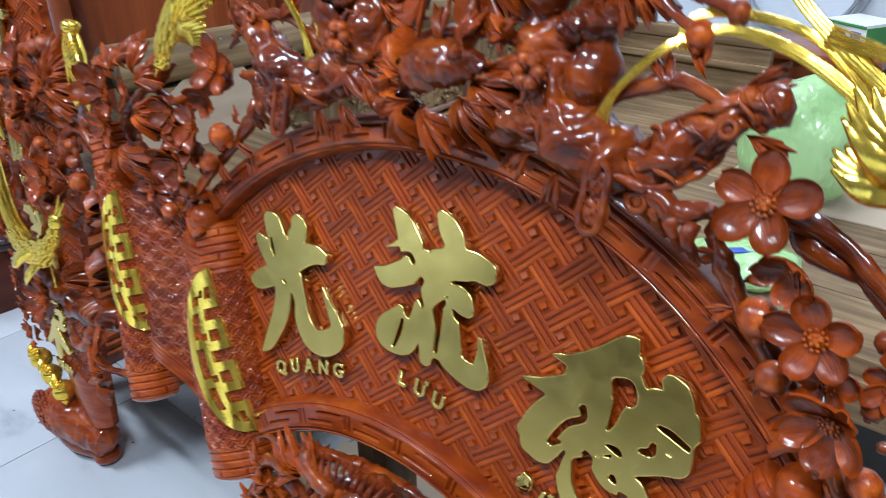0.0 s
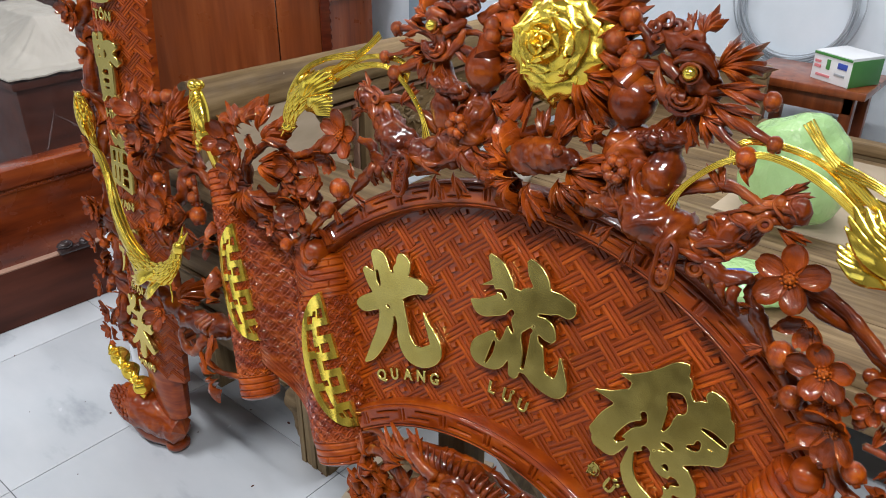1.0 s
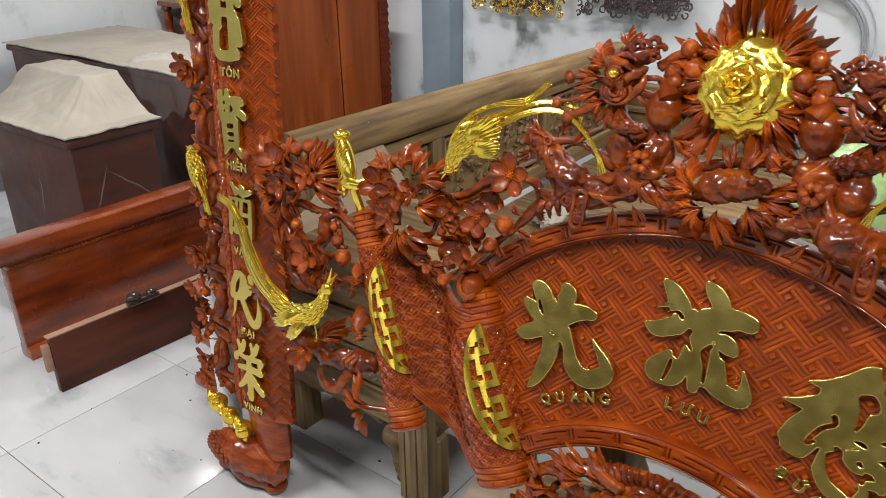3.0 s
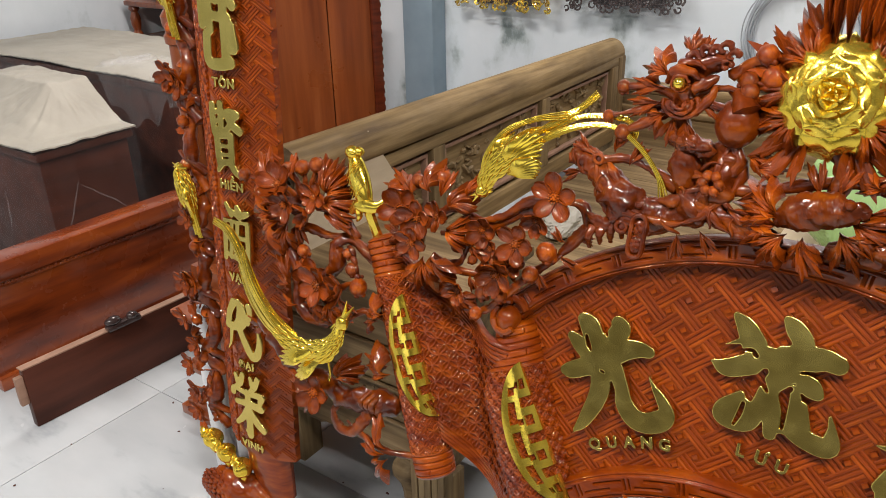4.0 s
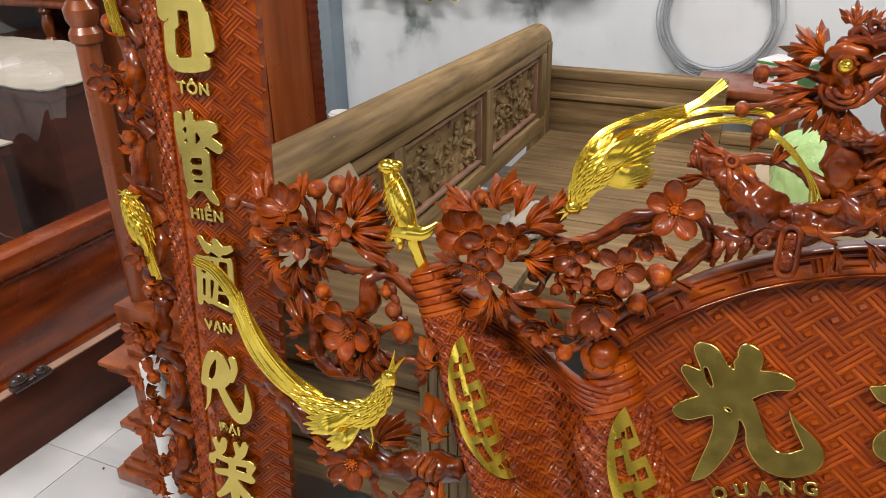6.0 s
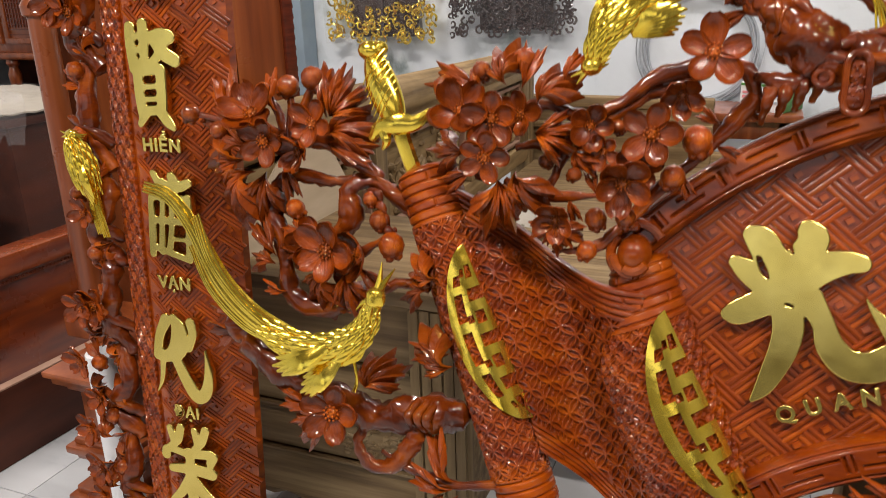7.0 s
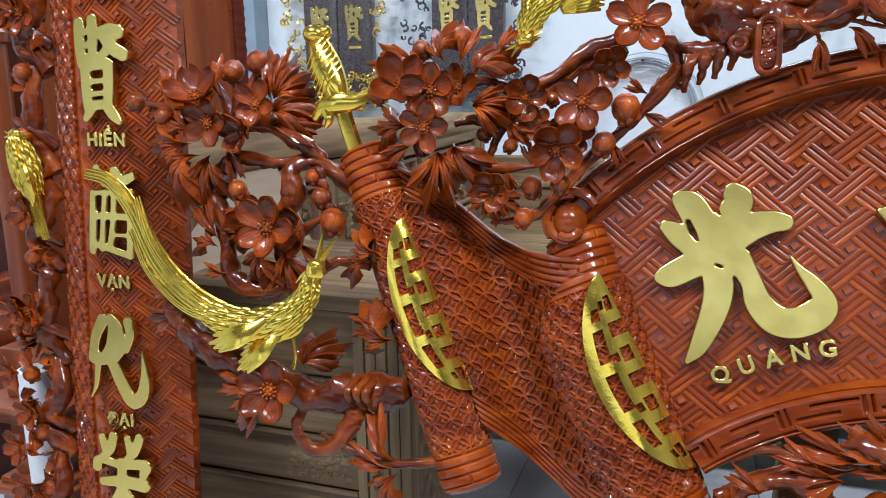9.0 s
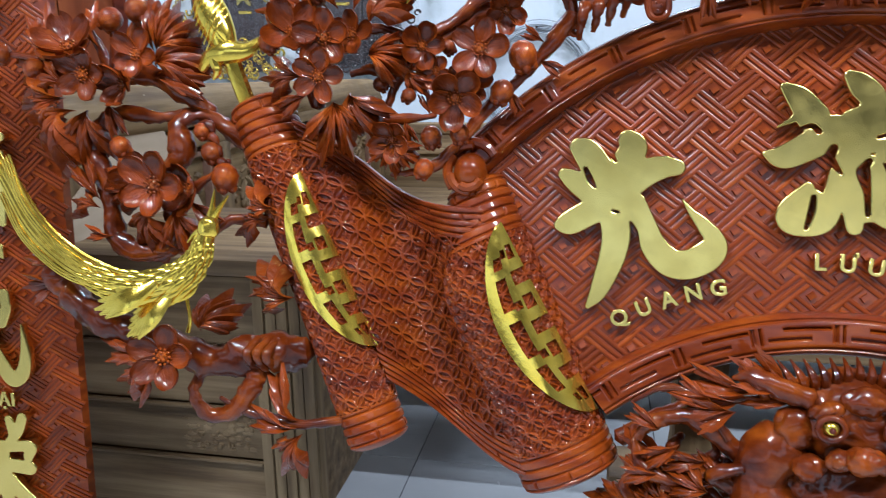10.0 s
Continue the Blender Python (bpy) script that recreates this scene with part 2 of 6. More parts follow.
def gouge(bm, amp=0.0028, freq=55, seed=0.0):
    """Gouge a smooth body into rounded lumps parted by sharp creases, with finer tool marks on them."""
    bm.normal_update()
    o = Vector((seed, seed * 0.7, 1.3))
    for v in bm.verts:
        n1, n2 = abs(noise.noise(v.co * freq + o)), abs(noise.noise(v.co * freq * 2.6 - o))
        v.co += v.normal * (amp * (min(n1, 0.45) * 3.2 - 0.7) + amp * 0.4 * (min(n2, 0.4) * 3 - 0.6))
    return bm


def sheet(bm, nu, nv, f, thick=None):
    """A grid of points f(a, b), a and b from 0 to 1; thick(a, b) gives the point behind, and closes the body."""
    top = [[bm.verts.new(f(i / nu, j / nv)) for j in range(nv + 1)] for i in range(nu + 1)]
    for i in range(nu):
        for j in range(nv):
            bm.faces.new((top[i][j], top[i + 1][j], top[i + 1][j + 1], top[i][j + 1]))
    if thick:
        edge = [(i, 0) for i in range(nu + 1)] + [(nu, j) for j in range(1, nv + 1)] + [(i, nv) for i in range(nu - 1, -1, -1)] + [(0, j) for j in range(nv - 1, 0, -1)]
        low = [bm.verts.new(thick(i / nu, j / nv)) for i, j in edge]
        for k in range(len(edge)):
            a, b = edge[k], edge[(k + 1) % len(edge)]
            bm.faces.new((top[a[0]][a[1]], top[b[0]][b[1]], low[(k + 1) % len(edge)], low[k]))
    return bm


def strokes(lines, height, edge, cell=0.0017, base=0.0, cuts=()):
    """Brush strokes, rows of (u, v, half width), melted into one plate with a bevelled edge; cuts are sawn out of it. In (u, -out, v)."""
    def spans(rows_of):
        segs = []
        for ln in rows_of:
            rows = spline(ln, 6)
            segs += list(zip(rows, rows[1:]))
        return np.array([s[0] for s in segs]), np.array([s[1] for s in segs])
    A, B = spans(lines)
    lo, hi = np.minimum(A, B)[:, :2].min(0) - 0.03, np.maximum(A, B)[:, :2].max(0) + 0.03
    xs, ys = np.arange(lo[0], hi[0], cell), np.arange(lo[1], hi[1], cell)
    X, Y = np.meshgrid(xs, ys, indexing="ij")

    def field(A, B):
        D = np.full(X.shape, 1e9)
        for a, b in zip(A, B):
            ab = b[:2] - a[:2]
            t = np.clip(((X - a[0]) * ab[0] + (Y - a[1]) * ab[1]) / max(1e-9, ab @ ab), 0, 1)
            D = np.minimum(D, np.hypot(X - a[0] - t * ab[0], Y - a[1] - t * ab[1]) - (a[2] + t * (b[2] - a[2])))
        return D
    D = field(A, B)
    if cuts:
        D = np.maximum(D, -field(*spans(cuts)))
    D += 1e-7
    # the outline: where the field changes sign, cell by cell
    nxt = {}

    def cross(p, r):
        f = D[p] / (D[p] - D[r])
        return (xs[p[0]] + f * (xs[r[0]] - xs[p[0]]), ys[p[1]] + f * (ys[r[1]] - ys[p[1]]))
    ins = D < 0
    mixed = (ins[:-1, :-1].astype(int) + ins[1:, :-1] + ins[:-1, 1:] + ins[1:, 1:])
    for i, j in zip(*np.nonzero((mixed > 0) & (mixed < 4))):
        c = [(i, j), (i + 1, j), (i + 1, j + 1), (i, j + 1)]
        outs, inns = [], []
        for k in range(4):
            p, r = c[k], c[(k + 1) % 4]
            if ins[p] != ins[r]:
                (outs if ins[p] else inns).append((min(p, r), max(p, r)))
        for a, b in zip(outs, inns):
            nxt[a] = b
    cu = bpy.data.curves.new("brush_strokes", "CURVE")
    cu.dimensions, cu.fill_mode = "2D", "BOTH"
    cu.extrude, cu.bevel_depth, cu.bevel_resolution, cu.offset = height * 0.5, edge, 2, -edge
    while nxt:
        at = start = next(iter(nxt))
        loop = []
        while at in nxt:
            loop.append(cross(*at))
            at = nxt.pop(at)
        if len(loop) < 8:
            continue
        L = np.array(loop)
        for _ in range(2):
            L = 0.5 * L + 0.25 * (np.roll(L, 1, 0) + np.roll(L, -1, 0))
        sp = cu.splines.new("POLY")
        sp.points.add(len(L) - 1)
        sp.points.foreach_set("co", np.column_stack([L, np.zeros(len(L)), np.ones(len(L))]).ravel())
        sp.use_cyclic_u = True
    ob = new("brush_strokes", cu)
    me = bpy.data.meshes.new_from_object(ob.evaluated_get(bpy.context.evaluated_depsgraph_get()))
    bpy.data.objects.remove(ob)
    me.transform(pose(0, 0, 0, 90) @ Matrix.Translation((0, 0, base + height * 0.5)))
    me.materials.clear()
    me.materials.append(M_GOLD_FLAT)
    me.polygons.foreach_set("use_smooth", [True] * len(me.polygons))
    me.set_sharp_from_angle(angle=radians(38))
    return me


def words(text, size, depth):
    """Raised letters as a mesh in (x, -out, z), centred."""
    cu = bpy.data.curves.new("lettering", "FONT")
    cu.body, cu.size, cu.extrude, cu.bevel_depth, cu.bevel_resolution, cu.offset = text, size, depth, size * 0.035, 1, size * 0.012
    cu.align_x, cu.align_y, cu.resolution_u, cu.space_character = "CENTER", "CENTER", 3, 1.12
    ob = new("lettering", cu)
    dg = bpy.context.evaluated_depsgraph_get()
    me = bpy.data.meshes.new_from_object(ob.evaluated_get(dg))
    bpy.data.objects.remove(ob)
    me.transform(pose(0, 0, 0, 90))
    me.materials.clear()
    me.materials.append(M_GOLD_FLAT)
    return me

# ---- the room ----
def structure(name, bm, mat, label, category):
    return tagged(part(name, bm, mat), label, category, kind="structure")


X0, X1, Y0, Y1, H = -4.7, 2.5, -4.6, 3.0, 3.1
floor = structure("floor", boxed((X0, Y0, -0.12), (X1, Y1, -0.004), 0), M_GROUT, "white marbled floor tiles with thin dark joints", "floor")
structure("ceiling", boxed((X0 - 0.2, Y0 - 0.2, H), (X1 + 0.2, Y1 + 0.2, H + 0.15), 0), M_CEIL, "unseen ceiling, kept dark to cut haze in reflections", "ceiling")
structure("wall_north", boxed((X0, Y1, -0.1), (X1, Y1 + 0.2, H), 0), M_WALL, "white plaster wall with grey mildew stains", "wall")
structure("wall_west", boxed((X0 - 0.2, Y0, -0.1), (X0, Y1 + 0.2, H), 0), M_WALL, "white plaster wall with grey mildew stains", "wall")
structure("wall_east", boxed((X1, Y0, -0.1), (X1 + 0.2, Y1 + 0.2, H), 0), M_DIM, "unseen wall, kept dim to cut bounced light", "wall")
# unseen wall; its openings are made up to stand behind the lamps
wb = bmesh.new()
box(wb, (X0, Y0 - 0.2, -0.1), (-4.6, Y0, H))
box(wb, (-2.95, Y0 - 0.2, -0.1), (-2.65, Y0, H))
box(wb, (-4.6, Y0 - 0.2, 2.4), (-2.95, Y0, H))
box(wb, (2.05, Y0 - 0.2, -0.1), (X1, Y0, H))
box(wb, (-2.65, Y0 - 0.2, -0.1), (2.05, Y0, 1.5))
box(wb, (-2.65, Y0 - 0.2, 2.9), (2.05, Y0, H))
structure("wall_south", wb, M_DIM, "unseen dim wall with assumed openings behind the added lamps", "wall")
structure("column", boxed((-2.84, 2.86, 0), (-2.62, Y1 - 0.002, H), 0.006), M_COLUMN, "blue-grey painted square column against the wall", "column")

# ---- the scroll-shaped carved plaque ----
def P(u, v, d):
    return Vector((u, -d, v))


def q(u, v, d, r):
    return (u, -d, v, r)


dice = random.Random(7)
plaque = thing("carved_plaque", "lacquered red-brown wooden scroll plaque with gold characters, birds and blossom", "plaque", pose(0, 0, 0.8313, -15.45, 0, 0))

UP_C, UP_R, UP_RIM = -0.327, 0.537, 0.581     # upper arc: centre height, inner and outer radius
LO_C, LO_R, LO_RIM = -0.55, 0.442, 0.395      # lower arc
TAN = 0.52                                    # slant of the fan's sides


def v_top(u, r=UP_R):
    return UP_C + math.sqrt(max(r * r - u * u, 0.0))


def v_low(u, r=LO_R):
    return LO_C + math.sqrt(max(r * r - u * u, 0.0))


def fan_edge(v):
    """Half width of the fan at height v: the rolled edges slant outwards to the top."""
    return 0.415 + (v - 0.045) * TAN


# ground of the fan, slightly hollow
def fan_point(a, b, d):
    s = 2 * a - 1
    u_low, u_top = 0.262 * s, 0.418 * s
    v0, v1 = v_low(u_low, 0.42), v_top(u_top, 0.56)
    u = u_low + (u_top - u_low) * b
    return P(u, v0 + (v1 - v0) * b, d)


part("fan_panel", sheet(bmesh.new(), 40, 16, lambda a, b: fan_point(a, b, -0.0095), lambda a, b: fan_point(a, b, -0.035)), M_LACQ, plaque, "fan-shaped woven-pattern ground")


# rims: fluted bands with a key pattern
def rim(name, cv, r0, r1, u_max, label):
    bm = bmesh.new()
    a_max = math.asin(u_max / ((r0 + r1) / 2))
    n, m = 110, 26

    def top(a, b):
        th = (2 * a - 1) * a_max
        r = r0 + (r1 - r0) * b
        h = 0.016 * min(1, 7 * b, 7 * (1 - b)) ** 0.5
        s = th * (r0 + r1) / 2
        for g in (0.16, 0.84):
            h -= 0.0035 * math.exp(-((b - g) / 0.035) ** 2)
        k = (s / 0.085) % 1                        # the key pattern, cut into the band
        if 0.10 < k < 0.62:
            h -= 0.0045 * math.exp(-((b - 0.40) / 0.028) ** 2)
        if 0.30 < k < 0.86:
            h -= 0.0045 * math.exp(-((b - 0.64) / 0.028) ** 2)
        for kk in (0.0, 0.92):
            if 0.3 < b < 0.72:
                h -= 0.0045 * math.exp(-((k - kk) / 0.02) ** 2)
        return P(r * math.sin(th), cv + r * math.cos(th), h)
    sheet(bm, n * 4, 44, top, lambda a, b: P((r0 + (r1 - r0) * b) * math.sin((2 * a - 1) * a_max), cv + (r0 + (r1 - r0) * b) * math.cos((2 * a - 1) * a_max), -0.03))
    part(name, bm, M_LACQ, plaque, label)


rim("upper_rim", UP_C, UP_R, UP_RIM, 0.425, "curved fluted rim with a carved key pattern")
rim("lower_rim", LO_C, LO_RIM, LO_R, 0.258, "curved fluted rim with a carved key pattern")


# woven ground: bundles of three ribs crossing, with small square pegs between
LONG, WIDE, PU, PV = 0.054, 0.0215, 0.055, 0.046


def rib(bm, x, half, w, top):
    """One rounded rib along x, its crown to -y."""
    sec = [(-w, 0.004), (-w * 0.8, -top * 0.7), (0, -top), (w * 0.8, -top * 0.7), (w, 0.004)]
    rows = [[bm.verts.new((e * half * (1 if s[1] > 0 else 0.97), s[1], x + s[0])) for s in sec] for e in (-1, 1)]
    for a in range(4):
        bm.faces.new((rows[0][a], rows[0][a + 1], rows[1][a + 1], rows[1][a]))
    bm.faces.new(rows[0])
    bm.faces.new(rows[1][::-1])


def bundle():
    bm = bmesh.new()
    for k in (-1, 0, 1):
        rib(bm, k * WIDE / 3, LONG / 2, WIDE / 7.0, 0.0038)
    return finish(bm, M_WEAVE, 50)


def peg():
    bm = bmesh.new()
    bmesh.ops.create_cube(bm, size=1, matrix=Matrix.Diagonal((0.0105, 0.011, 0.0085, 1)))
    for v in bm.verts:
        if v.co.y < 0:
            v.co.x *= 0.78
            v.co.z *= 0.78
    return finish(bm, M_LACQ)


BUNDLE, PEG = bundle(), peg()


def weave(keep, place, k=1.0):
    """Lay the crossing bundles over a field: keep(u, v, margin) says where, place(name, mesh, u, v, turn) lays one."""
    for i in range(-40, 41):
        for j in range(-40, 41):
            for du, dv, name, me, turn in ((0, 0, "weave_strip", BUNDLE, 43), (.5, .5, "weave_strip", BUNDLE, -38), (.5, 0, "weave_peg", PEG, 35), (0, .5, "weave_peg", PEG, 35)):
                u, v = (i + du) * PU * k, (j + dv) * PV * k
                if keep(u, v, 0.018 * k if me == BUNDLE else 0.0):
                    place(name, me, u, v, turn)


def in_fan(u, v, m):
    return v + m < v_top(min(abs(u) + m * .5, 0.5), UP_R + 0.028) and v - m > v_low(min(abs(u), 0.4), LO_R - 0.034) and abs(u) < fan_edge(v) + 0.004


weave(in_fan, lambda name, me, u, v, turn: part(name, me, None, plaque, m=Matrix.Translation(P(u, v, -0.0105)) @ pose(0, 0, 0, dice.uniform(-5, 5) if me == PEG else 0, -turn + dice.uniform(-2, 2), dice.uniform(-5, 5) if me == PEG else 0)))

# the three great characters, in brush strokes
QUANG = [[(-0.288, 0.069, 0.0102), (-0.277, 0.061, 0.0159), (-0.261, 0.037, 0.0170), (-0.247, 0.020, 0.0159)],
         [(-0.232, 0.078, 0.0114), (-0.226, 0.069, 0.0153), (-0.234, 0.051, 0.0159), (-0.244, 0.030, 0.0159)],
         [(-0.177, 0.047, 0.0091), (-0.192, 0.047, 0.0125), (-0.214, 0.039, 0.0159), (-0.237, 0.021, 0.0170)],
         [(-0.303, 0.037, 0.0074), (-0.287, 0.027, 0.0131), (-0.266, 0.013, 0.0148)],
         [(-0.305, -0.022, 0.0080), (-0.294, -0.019, 0.0136), (-0.275, -0.008, 0.0148), (-0.252, 0.004, 0.0148)],
         [(-0.247, -0.004, 0.0159), (-0.242, -0.030, 0.0159), (-0.245, -0.055, 0.0148), (-0.253, -0.080, 0.0125), (-0.261, -0.100, 0.0091), (-0.271, -0.115, 0.0034)],
         [(-0.223, 0.004, 0.0136), (-0.208, -0.021, 0.0114), (-0.199, -0.044, 0.0142), (-0.181, -0.061, 0.0159), (-0.159, -0.062, 0.0165), (-0.139, -0.050, 0.0165), (-0.133, -0.036, 0.0114), (-0.146, -0.018, 0.0080), (-0.160, -0.003, 0.0040), (-0.170, 0.011, 0.0011)]]
LUU = [[(-0.065, 0.138, 0.0054), (-0.050, 0.125, 0.0124), (-0.035, 0.104, 0.0163)],
       [(-0.073, 0.093, 0.0008), (-0.055, 0.103, 0.0039), (-0.042, 0.114, 0.0070)],
       [(0.001, 0.150, 0.0062), (0.013, 0.139, 0.0124), (0.026, 0.122, 0.0132), (0.021, 0.097, 0.0155)],
       [(0.072, 0.107, 0.0124), (0.053, 0.109, 0.0147), (0.025, 0.100, 0.0186), (-0.011, 0.087, 0.0186)],
       [(-0.084, 0.064, 0.0031), (-0.066, 0.060, 0.0116), (-0.047, 0.068, 0.0140), (-0.025, 0.081, 0.0155)],
       [(0.033, 0.074, 0.0093), (0.046, 0.067, 0.0132), (0.056, 0.060, 0.0085)],
       [(0.007, 0.073, 0.0186), (-0.000, 0.047, 0.0093), (0.007, 0.015, 0.0116), (0.010, -0.015, 0.0085)],
       [(-0.038, 0.027, 0.0062), (-0.055, 0.001, 0.0132), (-0.051, -0.011, 0.0140), (-0.024, -0.008, 0.0140), (-0.012, 0.018, 0.0109), (-0.009, 0.044, 0.0078)],
       [(-0.036, 0.015, 0.0109), (-0.018, 0.006, 0.0109)],
       [(0.027, 0.056, 0.0070), (0.035, 0.025, 0.0124), (0.037, 0.004, 0.0140), (0.061, -0.008, 0.0132), (0.084, -0.007, 0.0132), (0.084, 0.016, 0.0062), (0.078, 0.035, 0.0023)],
       [(0.010, 0.001, 0.0109), (0.036, 0.006, 0.0140)],
       [(0.042, 0.037, 0.0070), (0.047, 0.010, 0.0109)]]
LUU_CUTS = [[(-0.032, 0.017, 0.0023), (-0.034, 0.001, 0.0031), (-0.039, -0.018, 0.0016)],
       [(0.015, 0.046, 0.0047), (0.023, 0.057, 0.0031)],
       [(0.020, 0.047, 0.0039), (0.022, 0.021, 0.0031), (0.023, -0.001, 0.0023)],
       [(-0.013, 0.071, 0.0039), (-0.021, 0.055, 0.0054), (-0.028, 0.043, 0.0031)],
       [(-0.014, 0.055, 0.0039), (-0.005, 0.043, 0.0016)],
       [(0.031, 0.083, 0.0016), (0.049, 0.087, 0.0023), (0.066, 0.083, 0.0039)],
       [(-0.061, 0.086, 0.0008), (-0.038, 0.095, 0.0023), (-0.029, 0.089, 0.0031)],
       [(0.054, 0.039, 0.0031), (0.060, 0.024, 0.0054), (0.065, 0.012, 0.0062)],
       [(-0.008, 0.111, 0.0039), (-0.017, 0.123, 0.0047)]]
DUC = [[(0.167, 0.053, 0.0016), (0.190, 0.055, 0.0078), (0.219, 0.068, 0.0132), (0.239, 0.086, 0.0132), (0.248, 0.098, 0.0039)],
       [(0.202, 0.040, 0.0186), (0.230, 0.057, 0.0171), (0.249, 0.075, 0.0124)],
       [(0.138, 0.017, 0.0016), (0.165, 0.019, 0.0085), (0.193, 0.025, 0.0171)],
       [(0.153, -0.037, 0.0101), (0.172, -0.013, 0.0171), (0.203, 0.020, 0.0186)],
       [(0.161, -0.048, 0.0124), (0.179, -0.052, 0.0109), (0.192, -0.035, 0.0093)],
       [(0.169, -0.033, 0.0171), (0.198, -0.012, 0.0155)],
       [(0.202, -0.031, 0.0140), (0.230, -0.008, 0.0186), (0.261, 0.011, 0.0202), (0.287, 0.027, 0.0217), (0.307, 0.024, 0.0155)],
       [(0.254, 0.064, 0.0078), (0.264, 0.044, 0.0109), (0.263, 0.019, 0.0155)],
       [(0.225, 0.026, 0.0171), (0.228, 0.000, 0.0155)],
       [(0.288, 0.072, 0.0093), (0.299, 0.063, 0.0124), (0.304, 0.036, 0.0171)],
       [(0.314, 0.048, 0.0078), (0.319, 0.033, 0.0070)],
       [(0.281, 0.047, 0.0171), (0.287, 0.029, 0.0186)],
       [(0.264, -0.019, 0.0140), (0.295, -0.005, 0.0116), (0.315, -0.001, 0.0078), (0.313, 0.015, 0.0109)],
       [(0.203, -0.046, 0.0093), (0.208, -0.069, 0.0101), (0.221, -0.088, 0.0109), (0.245, -0.102, 0.0124), (0.268, -0.114, 0.0132), (0.281, -0.126, 0.0078)],
       [(0.266, -0.102, 0.0124), (0.269, -0.078, 0.0070), (0.264, -0.068, 0.0054)],
       [(0.233, -0.034, 0.0062), (0.252, -0.046, 0.0093), (0.273, -0.041, 0.0124), (0.283, -0.045, 0.0109), (0.293, -0.057, 0.0093), (0.289, -0.069, 0.0054)],
       [(0.266, -0.067, 0.0054), (0.280, -0.064, 0.0078)],
       [(0.244, -0.034, 0.0109), (0.266, -0.028, 0.0109)]]
DUC_CUTS = [[(0.238, 0.052, 0.0047), (0.250, 0.054, 0.0054), (0.255, 0.042, 0.0062), (0.244, 0.042, 0.0062), (0.238, 0.052, 0.0047)],
       [(0.244, 0.033, 0.0047), (0.243, 0.017, 0.0039), (0.240, 0.005, 0.0016)],
       [(0.211, 0.013, 0.0039), (0.213, 0.003, 0.0031), (0.197, -0.010, 0.0031), (0.184, -0.035, 0.0031), (0.194, -0.031, 0.0016)],
       [(0.242, -0.011, 0.0008), (0.252, -0.012, 0.0031), (0.257, -0.014, 0.0023)],
       [(0.276, -0.001, 0.0023), (0.285, 0.002, 0.0039), (0.286, 0.009, 0.0031)],
       [(0.287, 0.029, 0.0016), (0.299, 0.027, 0.0031), (0.317, 0.021, 0.0023)],
       [(0.223, -0.030, 0.0031), (0.229, -0.034, 0.0031), (0.227, -0.050, 0.0047), (0.232, -0.061, 0.0054), (0.244, -0.067, 0.0070), (0.249, -0.069, 0.0062)],
       [(0.201, -0.039, 0.0016), (0.197, -0.050, 0.0031), (0.192, -0.063, 0.0062)],
       [(0.255, -0.040, 0.0031), (0.259, -0.043, 0.0016)],
       [(0.266, -0.052, 0.0023), (0.273, -0.052, 0.0016)],
       [(0.263, -0.062, 0.0039), (0.264, -0.065, 0.0031)]]
QUANG_CUTS = [[(-0.279, 0.044, 0.0021), (-0.273, 0.031, 0.0031), (-0.268, 0.023, 0.0015)],
         [(-0.245, 0.083, 0.0026), (-0.249, 0.063, 0.0021), (-0.245, 0.052, 0.0010)],
         [(-0.246, -0.004, 0.0015), (-0.240, -0.006, 0.0015)],
         [(-0.300, 0.058, 0.0015), (-0.305, 0.053, 0.0031)]]
for lines, cuts, fat in ((QUANG, QUANG_CUTS, 1.04), (LUU, LUU_CUTS, 1.1), (DUC, DUC_CUTS, 1.0)):
    part("character", strokes([[(u, v, w * fat) for u, v, w in ln] for ln in lines], 0.010, 0.0016, cell=0.0014, base=-0.004, cuts=cuts), M_GOLD_FLAT, plaque, "polished gold brush-stroke character", angle=50)


def word_on(text, u, v, turn, size, parent=plaque, d=0.0, arc=0.0):
    n = len(text)
    for i, c in enumerate(text):
        s = (i - (n - 1) / 2)
        a = turn + arc * s
        step = size * 1.12 * s
        part("letter", words(c, size, 0.0025), None, parent, "raised gold letter",
             m=Matrix.Translation(P(u + step * math.cos(radians(turn)), v + step * math.sin(radians(turn)) - 0.15 * abs(s) ** 2 * size * abs(arc) / 18, d)) @ pose(0, 0, 0, 0, -a, 0))


word_on("QUANG", -.181, -.104, 20, 0.0255, arc=-4.5)
word_on("LƯU", .006, -.0565, -4, 0.0255, arc=-4)
word_on("ĐỨC", .189, -.108, -22, 0.0255, arc=-4)


# ---- rolled side scrolls, built for one side and mirrored ----
def coins(s, t, r=0.0125):
    """Relief of overlapping rings with a small star inside each."""
    h = 0.0
    for ox, oy in ((0, 0), (r, r)):
        x = ((s + ox) / (2 * r)) % 1 - 0.5
        y = ((t + oy) / (2 * r)) % 1 - 0.5
        d = math.hypot(x, y) * 2
        h = max(h, min(1.0, max(0.0, (0.12 - abs(d - 0.97)) / 0.055)))
        if d < 0.42:
            a = math.atan2(y, x)
            h = max(h, 0.8 * max(0.0, 1 - d / (0.10 + 0.30 * abs(math.cos(2.5 * a)))))
    return h


def keyed(x, t, step=0.0115, pitch=0.045):
    """Relief of raised bands along x with short cuts across, staggered from band to band."""
    k = int(t / step)
    e = min(t % step, step - t % step)
    h = 1 - math.exp(-(e / 0.0013) ** 2)
    if k % 3 == 1:
        c = (x / pitch) % 1
        h *= 1 - math.exp(-(min(c, 1 - c) * pitch / 0.0015) ** 2)
    return h


